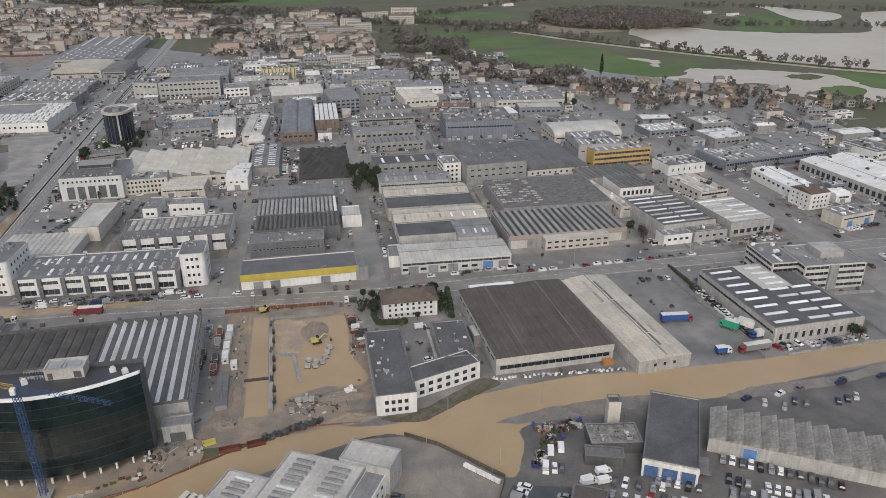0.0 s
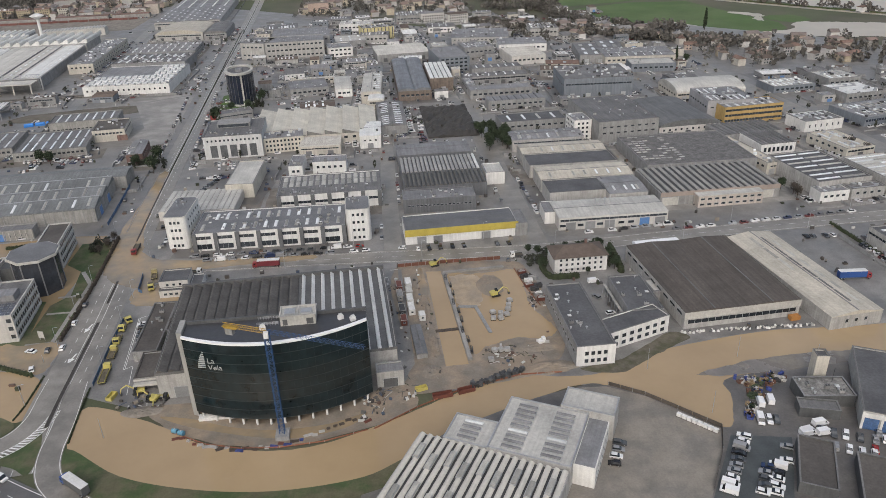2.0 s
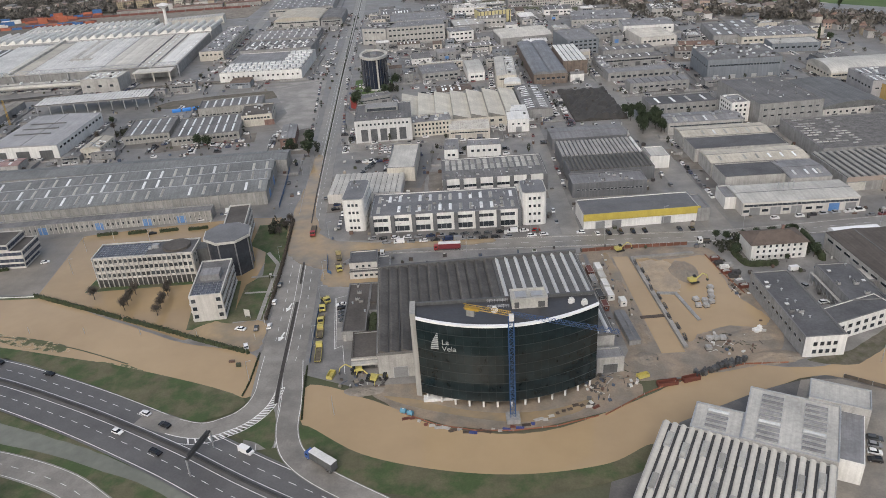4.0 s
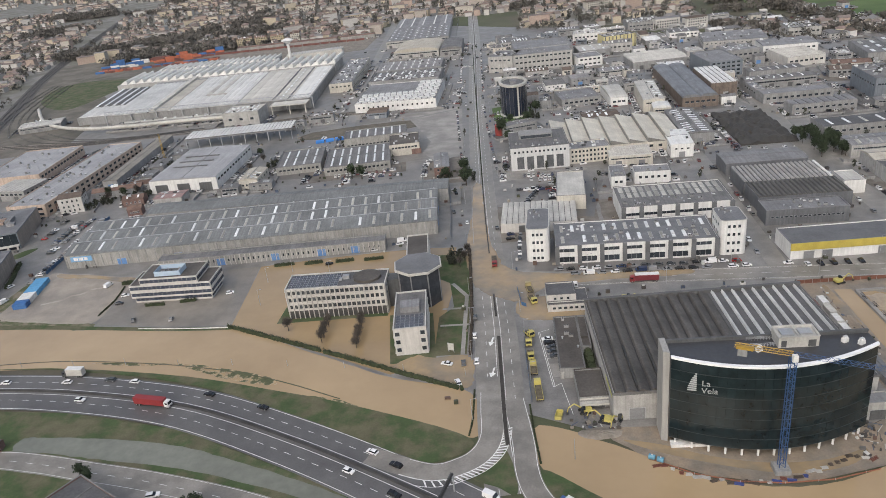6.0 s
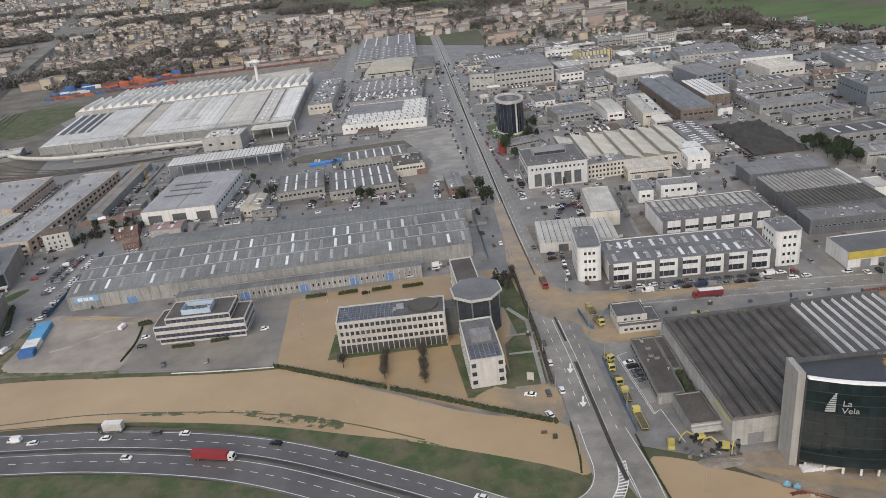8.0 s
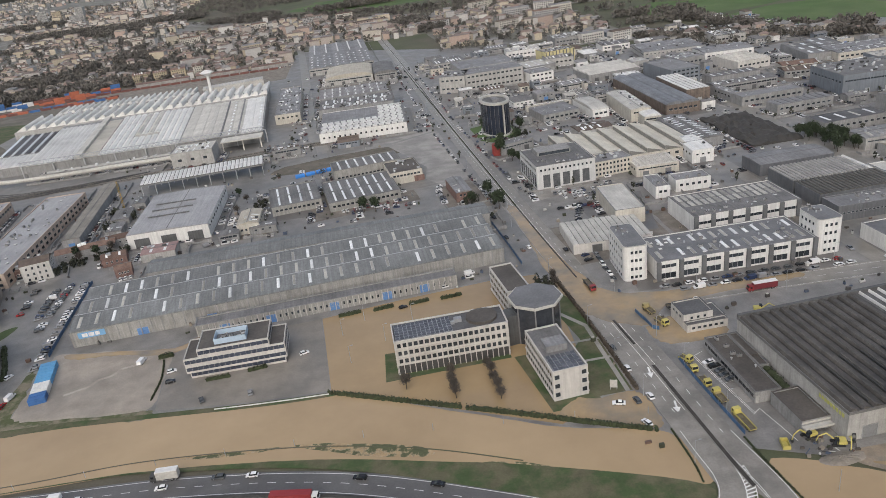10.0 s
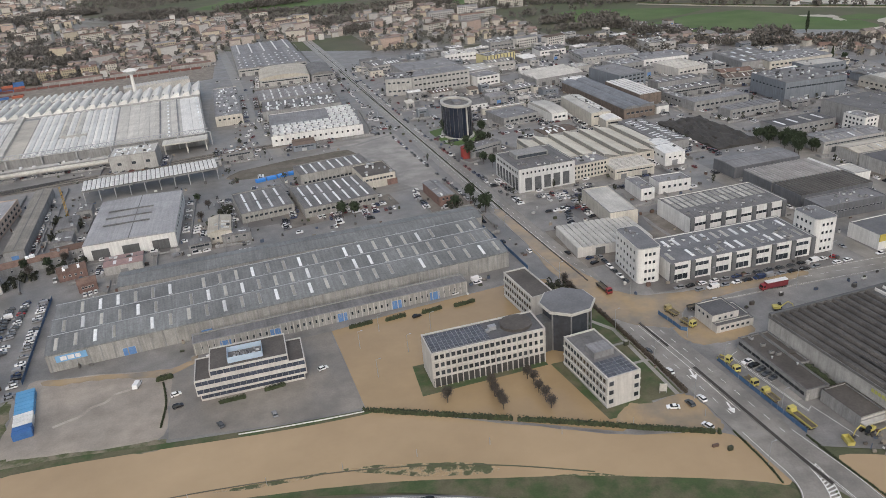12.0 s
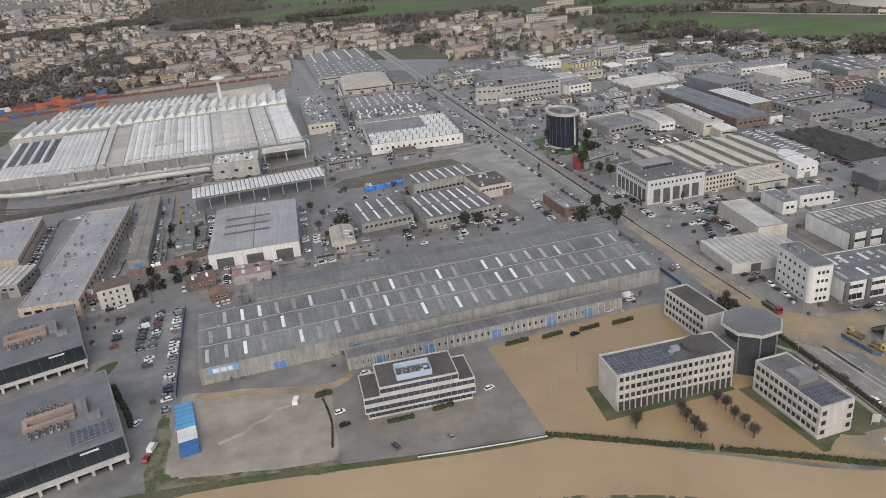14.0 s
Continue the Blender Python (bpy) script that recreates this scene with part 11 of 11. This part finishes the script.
sheet("grass_round_tower", [(-176, 640), (-160, 646), (-143, 634), (-143, 598), (-166, 590), (-174, 600)], 0.01, FIELD, "green lawn round the dark oval tower", "grass", closed_smooth=False)
for y in (298, 284):
    sheet("garden_path", [(-196, y), (-184, y), (-184, y + 1.4), (-196, y + 1.4)], 0.04, CONCRETE_YARD, "pale path across the lawn", "path", closed_smooth=False)
sheet("garden_path", [(-186.5, 262), (-184.8, 262), (-184.8, 310), (-192, 322.8), (-193.5, 321.7), (-186.5, 309)], 0.045, CONCRETE_YARD, "pale path along the lawn", "path", closed_smooth=False)
sheet("motorway_lagoon", [(-345, 222), (-334.6, 221.9), (-307, 219.2), (-281.6, 214), (-255.5, 203.7), (-231.3, 193.4), (-206.2, 180.3), (-188, 169), (-186, 163), (-205.3, 175), (-244.7, 192), (-277, 202.6), (-309.7, 209), (-329.3, 213), (-345, 215)], 0.016, mat("grey_green_water", (0.17, 0.175, 0.145), 0.10, 0.15, 0.03, 0.3), "grey-green flood water south of the motorway", "water", rough_edge=0.3)
for x, y, s_ in ((-264.5, 184.0, 0.8), (-262, 182.4, 0.8), (-266.8, 182.0, 0.75), (-265, 180.4, 0.7), (-260.5, 180.6, 0.7), (-249, 171, 0.8), (-246.6, 169.6, 0.7), (-308.4, 199.6, 0.6), (-311, 200.6, 0.65), (-306.5, 197.8, 0.6)):
    tree("green", x, y, s_, "roadside bushes", "beside the service road")
sheet("grass_works", [(-257, 181.5), (-248, 178), (-238.9, 174.6), (-235.3, 169), (-247, 168)], 0.02, GRASS, "grass corner inside the bend of the service road", "grass", rough_edge=0.2)
car(-281.4, 190.3, 15, "white", "estate_car", state="parked before the works")
row(-268, 178, -262, 170, 5, 60, 0.9, 301, 0.6, state="beside the dark-roofed works")
for pts in ([(-304, 266), (-296, 265), (-284, 261.6), (-272, 257.6), (-261, 252.8), (-257, 248.4), (-263, 248.5), (-278, 253), (-290, 258.5)], [(-252, 242), (-243, 240), (-228, 235.5), (-214, 226), (-204, 219), (-197, 214), (-203, 209), (-224, 221), (-240, 232)], [(-345, 271), (-330, 269.6), (-309, 267), (-318, 266.4), (-334, 268)]):
    sheet("grass_islet", pts, 0.035, DROWNED, "drowned grass rising from the flood", "grass", rough_edge=0.25)
reed = smooth([(-560, 281), (-460, 277), (-401, 273), (-357, 273), (-303, 265), (-262, 252.5), (-230, 237)], n=8)
solid("reed_line", ribbon(Shape(), reed, -0.22, 0.22, 0.03, z1=0.14), COUNTRY, "thin line of reeds standing in the flood", "reeds")
hut_ = hall("small brick pump hut beside the service road", -352, 216.5, 4.5, 3.5, 2.8, 10, BRICK, TILE, "gable", 1, 0.8, "x", name="pump_hut", cat="hut")
car(-359.5, 217, 70, "white", "hatchback", state="parked beside the brick hut")
sheet("water_gate_yard", [(-163, 300), (-150, 306), (-136, 304), (-135, 288), (-150, 284), (-162, 288)], 0.016, SHALLOW, "thin muddy water in the gatehouse yard", "water", rough_edge=0.8)
bay = Shape()
for a, b in (((-155.5, 275), (-152, 238)), ((-154.9, 275), (-151.4, 238)), ((-152, 238), (-149, 240)), ((-149, 240), (-146.5, 222)), ((-155.5, 275), (-151, 277))):
    ribbon(bay, [Vector(a), Vector(b)], -0.09, 0.09, 0.03)
for i in range(6):
    ribbon(bay, [Vector((-154.5 + 0.27 * i, 271 - 3 * i)), Vector((-149.3 + 0.2 * i, 272 - 3 * i))], -0.06, 0.06, 0.03)
solid("bay_marking", bay, PAINT, "white painted parking bays", "road marking")

# goods and rubbish on the bank before the glass tower
bk = random.Random(66)
STACK = [("timber_stack", "stack of wet timber on the muddy bank", BARK), ("pipe_stack", "stack of pale pipes on the muddy bank", LIGHTROOF), ("steel_stack", "rusty steel bars on the muddy bank", bar), ("tarpaulin_bundle", "dull blue tarpaulin bundle on the muddy bank", SCRAP[4]), ("panel_stack", "stack of pale panels on the muddy bank", PRECAST)]
for i in range(30):
    t = i / 29
    x = -124 + 62 * t
    y = 196.5 - 9.5 * math.sin(3.1 * min(1, t * 1.15)) + bk.uniform(-0.9, 0.9)
    nm, lb_, m = STACK[bk.choice((0, 0, 1, 2, 3, 4, 0))]
    st_ = thing(nm, lb_, "building material", x, y, bk.uniform(-20, 25) - 12 + 24 * t, group="stacks on the bank")
    s = Shape()
    L = bk.uniform(1.0, 3.0)
    for q in range(4):
        s.rod((-L / 2 + bk.uniform(-0.2, 0.2), -0.5 + 0.33 * q, 0.12), (L / 2, -0.5 + 0.33 * q + bk.uniform(-0.1, 0.1), 0.13), 0.12, 0, 5)
    for q in range(3):
        s.rod((-L / 2, -0.3 + 0.33 * q, 0.33), (L / 2 + bk.uniform(-0.4, 0.2), -0.3 + 0.33 * q, 0.34), 0.11, 0, 5)
    part("stack", s, m, st_)
panel_fence("orange plastic site netting along the canal", [(-126, 199), (-114, 191.6), (-102, 187.8), (-90, 186.6), (-76, 187.4), (-62, 191)], 0.6, MATS["orange_netting"], 4)
for x, y, m in ((9.5, 283, GUTTER), (10.5, 279, WHITE), (9.8, 275, bar), (11.5, 271.5, GUTTER), (12.2, 267, GREYWALL), (12.6, 263, bar), (9.2, 287, bar), (12.8, 281, GREYWALL), (13.5, 274, GUTTER)):
    c = thing("site_skip", "loaded site skip with stored material", "skip", x, y, bk.uniform(-12, 12), group="loaded site skips")
    part("skip_body", ring(3.6, 2.2, 0.12, 0, 1.5), m, c)
    part("load", Shape().box(-1.6, 1.6, -0.9, 0.9, 0.1, 1.2).box(-1.0, 0.2, -0.6, 0.3, 1.2, 1.9).rod((-1.2, -0.5, 1.4), (1.3, 0.6, 1.8), 0.12, 0, 4), (WHITE, GUTTER, PRECAST)[int(y) % 3], c)
panel_fence("orange plastic site netting along the pit", [(6.5, 292), (7.5, 280), (9.5, 266), (11, 258)], 0.7, MATS["orange_netting"], 4)
for i in range(9):
    cg = thing("rebar_cage", "dark reinforcing cage lying beside the trench", "rebar", -24.5 + 0.32 * i * 0.9 + (0 if i % 3 else -1), 287 - 7.2 * i, 88 + bk.uniform(-4, 4), group="reinforcing cages")
    s = Shape()
    for q in range(6):
        s.rod((-2.2, 0.5 * math.cos(q), 1.3 + 0.4 * math.sin(q)), (2.2, 0.5 * math.cos(q), 1.3 + 0.4 * math.sin(q)), 0.09, 0, 4)
    part("cage", s, GUTTER, cg)
    part("bearer", Shape().box(-0.2, 0.2, -0.6, 0.6, 0, 0.95), BARK, cg)

heap("earth_mound", "churned earth heap beside the site stores", -38.6, 219.5, 4.5, 4, 1.1, MUD, 5)
heap("earth_mound", "long ridge of mud beside the trench", -36.2, 262, 1.8, 14, 0.7, MUD, 6)
heap("earth_mound", "long ridge of mud beside the trench", -35.8, 236, 2.0, 9, 0.8, MUD, 7)
sheet("mud_lane", [(-46, 300), (-44.5, 300), (-44, 225), (-50, 214), (-58, 212), (-50, 222), (-47.5, 240)], 0.034, ASPHALT, "wet asphalt lane beside the site cabins", "ground", closed_smooth=False)
sheet("site_puddle", [(-35.5, 300), (-34, 280), (-35, 262), (-37.5, 266), (-38, 290)], 0.036, SHALLOW, "thin muddy puddle beside the trench", "water", rough_edge=0.5)
sheet("grass_bank_works", [(28.4, 208.5), (41, 215), (55, 222.5), (62, 226.5), (56, 231), (44, 224), (30, 216), (15, 213)], 0.045, two_tone("dark_bank_grass", (0.075, 0.075, 0.045), (0.12, 0.105, 0.08), 0.2, 0.9, bump=0.6), "dark rough grass bank below the works", "grass", rough_edge=0.3)
for k in range(8):
    wp = thing("wrapped_pallet", "white wrapped pallet of goods beside the yard wall", "pallet", 39.6 + 1.2 * k, 182.8 - 1.28 * k, -46, group="wrapped pallets")
    part("wrapped_goods", cached("wrapped", lambda: Shape().prism([(-0.75, -0.6), (0.75, -0.62), (0.78, 0.6), (-0.74, 0.6)], 0.15, 1.3).mesh("wrapped_goods", WHITE)), None, wp)
    part("pallet", cached("smallpallet", lambda: Shape().box(-0.8, 0.8, -0.65, 0.65, 0, 0.15).mesh("pallet", BARK)), None, wp)
hedge("yard_scrub", "rough dark scrub along the yard wall", [(171.5, 312), (173, 290), (174.6, 262)], 1.6, 1.3, 43, category="scrub")
hedge("hedge", "dense dark evergreen hedge beside the white house", [(55.5, 305), (54.6, 292), (53.2, 280)], 2.6, 2.8, 31, group="house hedges")
hedge("hedge", "dense dark evergreen hedge beside the white house", [(20.6, 300), (19.4, 290), (20.6, 281), (27, 279.6), (33, 279.4)], 2.4, 2.0, 32, group="house hedges")
for x, y, s_ in ((27, 301, 0.75), (33, 302, 0.8), (39.5, 301.6, 0.85), (46, 302, 0.75), (38, 281, 0.45)):
    tree("green", x, y, s_, "house garden trees", "beside the white house")
car(38.2, 273.8, 5, "white", "van", state="in the yard behind the works"), car(35.7, 261, 115, "silver", "estate_car", state="in the yard behind the works"), car(37.6, 247.6, 10, "white", "hatchback", state="in the yard behind the works")

rub = Shape()
rr = random.Random(19)
for i in range(300):
    x, y = rr.choice(((rr.uniform(-53, -45), rr.uniform(214, 300)), (rr.uniform(-40, -34.2), rr.uniform(212, 298)), (rr.uniform(-58, -44), rr.uniform(203, 214)), (rr.uniform(-20, 6), rr.uniform(219, 232)), (rr.uniform(7.5, 13), rr.uniform(256, 290)), (rr.uniform(-64, -56), rr.uniform(196, 214)), (rr.uniform(-148, -132), rr.uniform(213, 222))))
    if not free(x, y, 0.6):
        continue
    w, d, h = rr.uniform(0.15, 0.8), rr.uniform(0.15, 0.6), rr.uniform(0.1, 0.9)
    if rr.random() < 0.3:
        w, d, h = rr.uniform(1.0, 2.2), 0.12, 0.15
    a = rr.uniform(0, 3.14)
    c, sn = math.cos(a), math.sin(a)
    rub.prism([(x + u * c - v * sn, y + u * sn + v * c) for u, v in ((-w, -d), (w, -d), (w, d), (-w, d))], 0, h)
tagged(new("site_rubble", rub.mesh("site_rubble", ODD, False)), "planks, blocks and rubble strewn over the muddy building site", "rubble", kind="stuff")

for k, (x, y) in enumerate(((-124.9, 198.9), (-122.6, 197.6))):
    dm = thing("water_tank", "pale blue plastic tank lying on the muddy bank", "tank", x, y, -25, group="blue tanks")
    part("tank", cached("bluetank", lambda: Shape().rod((-0.95, 0, 0.85), (0.95, 0, 0.85), 0.85, 0, 12).mesh("tank", mat("tank_blue", (0.10, 0.26, 0.36), 0.5, 0.15))), None, dm)
    part("cap", cached("bluecap", lambda: Shape().rod((0, 0, 1.65), (0, 0, 1.85), 0.25, 0, 8).mesh("cap", WHITE)), None, dm)
    part("cradle", cached("bluecradle", lambda: Shape().box(-0.7, 0.7, -0.5, 0.5, 0, 0.12).mesh("cradle", BARK)), None, dm)
for x, y, r in ((-142.6, 223.0, 100), (-136.6, 217.6, 70), (-132.0, 218.4, 150)):
    digger(x, y, r, 0.0, "small yellow excavator parked beside the workshop")
heap("earth_mound", "pale heap of rubble and earth beside the canal", -138.8, 211.6, 7, 3.0, 1.2, GRAVEL, 8)
sg = thing("sign_board", "grey notice board on two posts on the lawn", "sign", -190.2, 264.1, -20)
part("board", Shape().box(-1.3, 1.3, -0.06, 0.06, 1.0, 4.2), LIGHTROOF, sg)
for u in (-1.1, 1.1):
    part("post", Shape().box(u - 0.08, u + 0.08, 0.07, 0.2, 0, 4.2), METAL, sg)
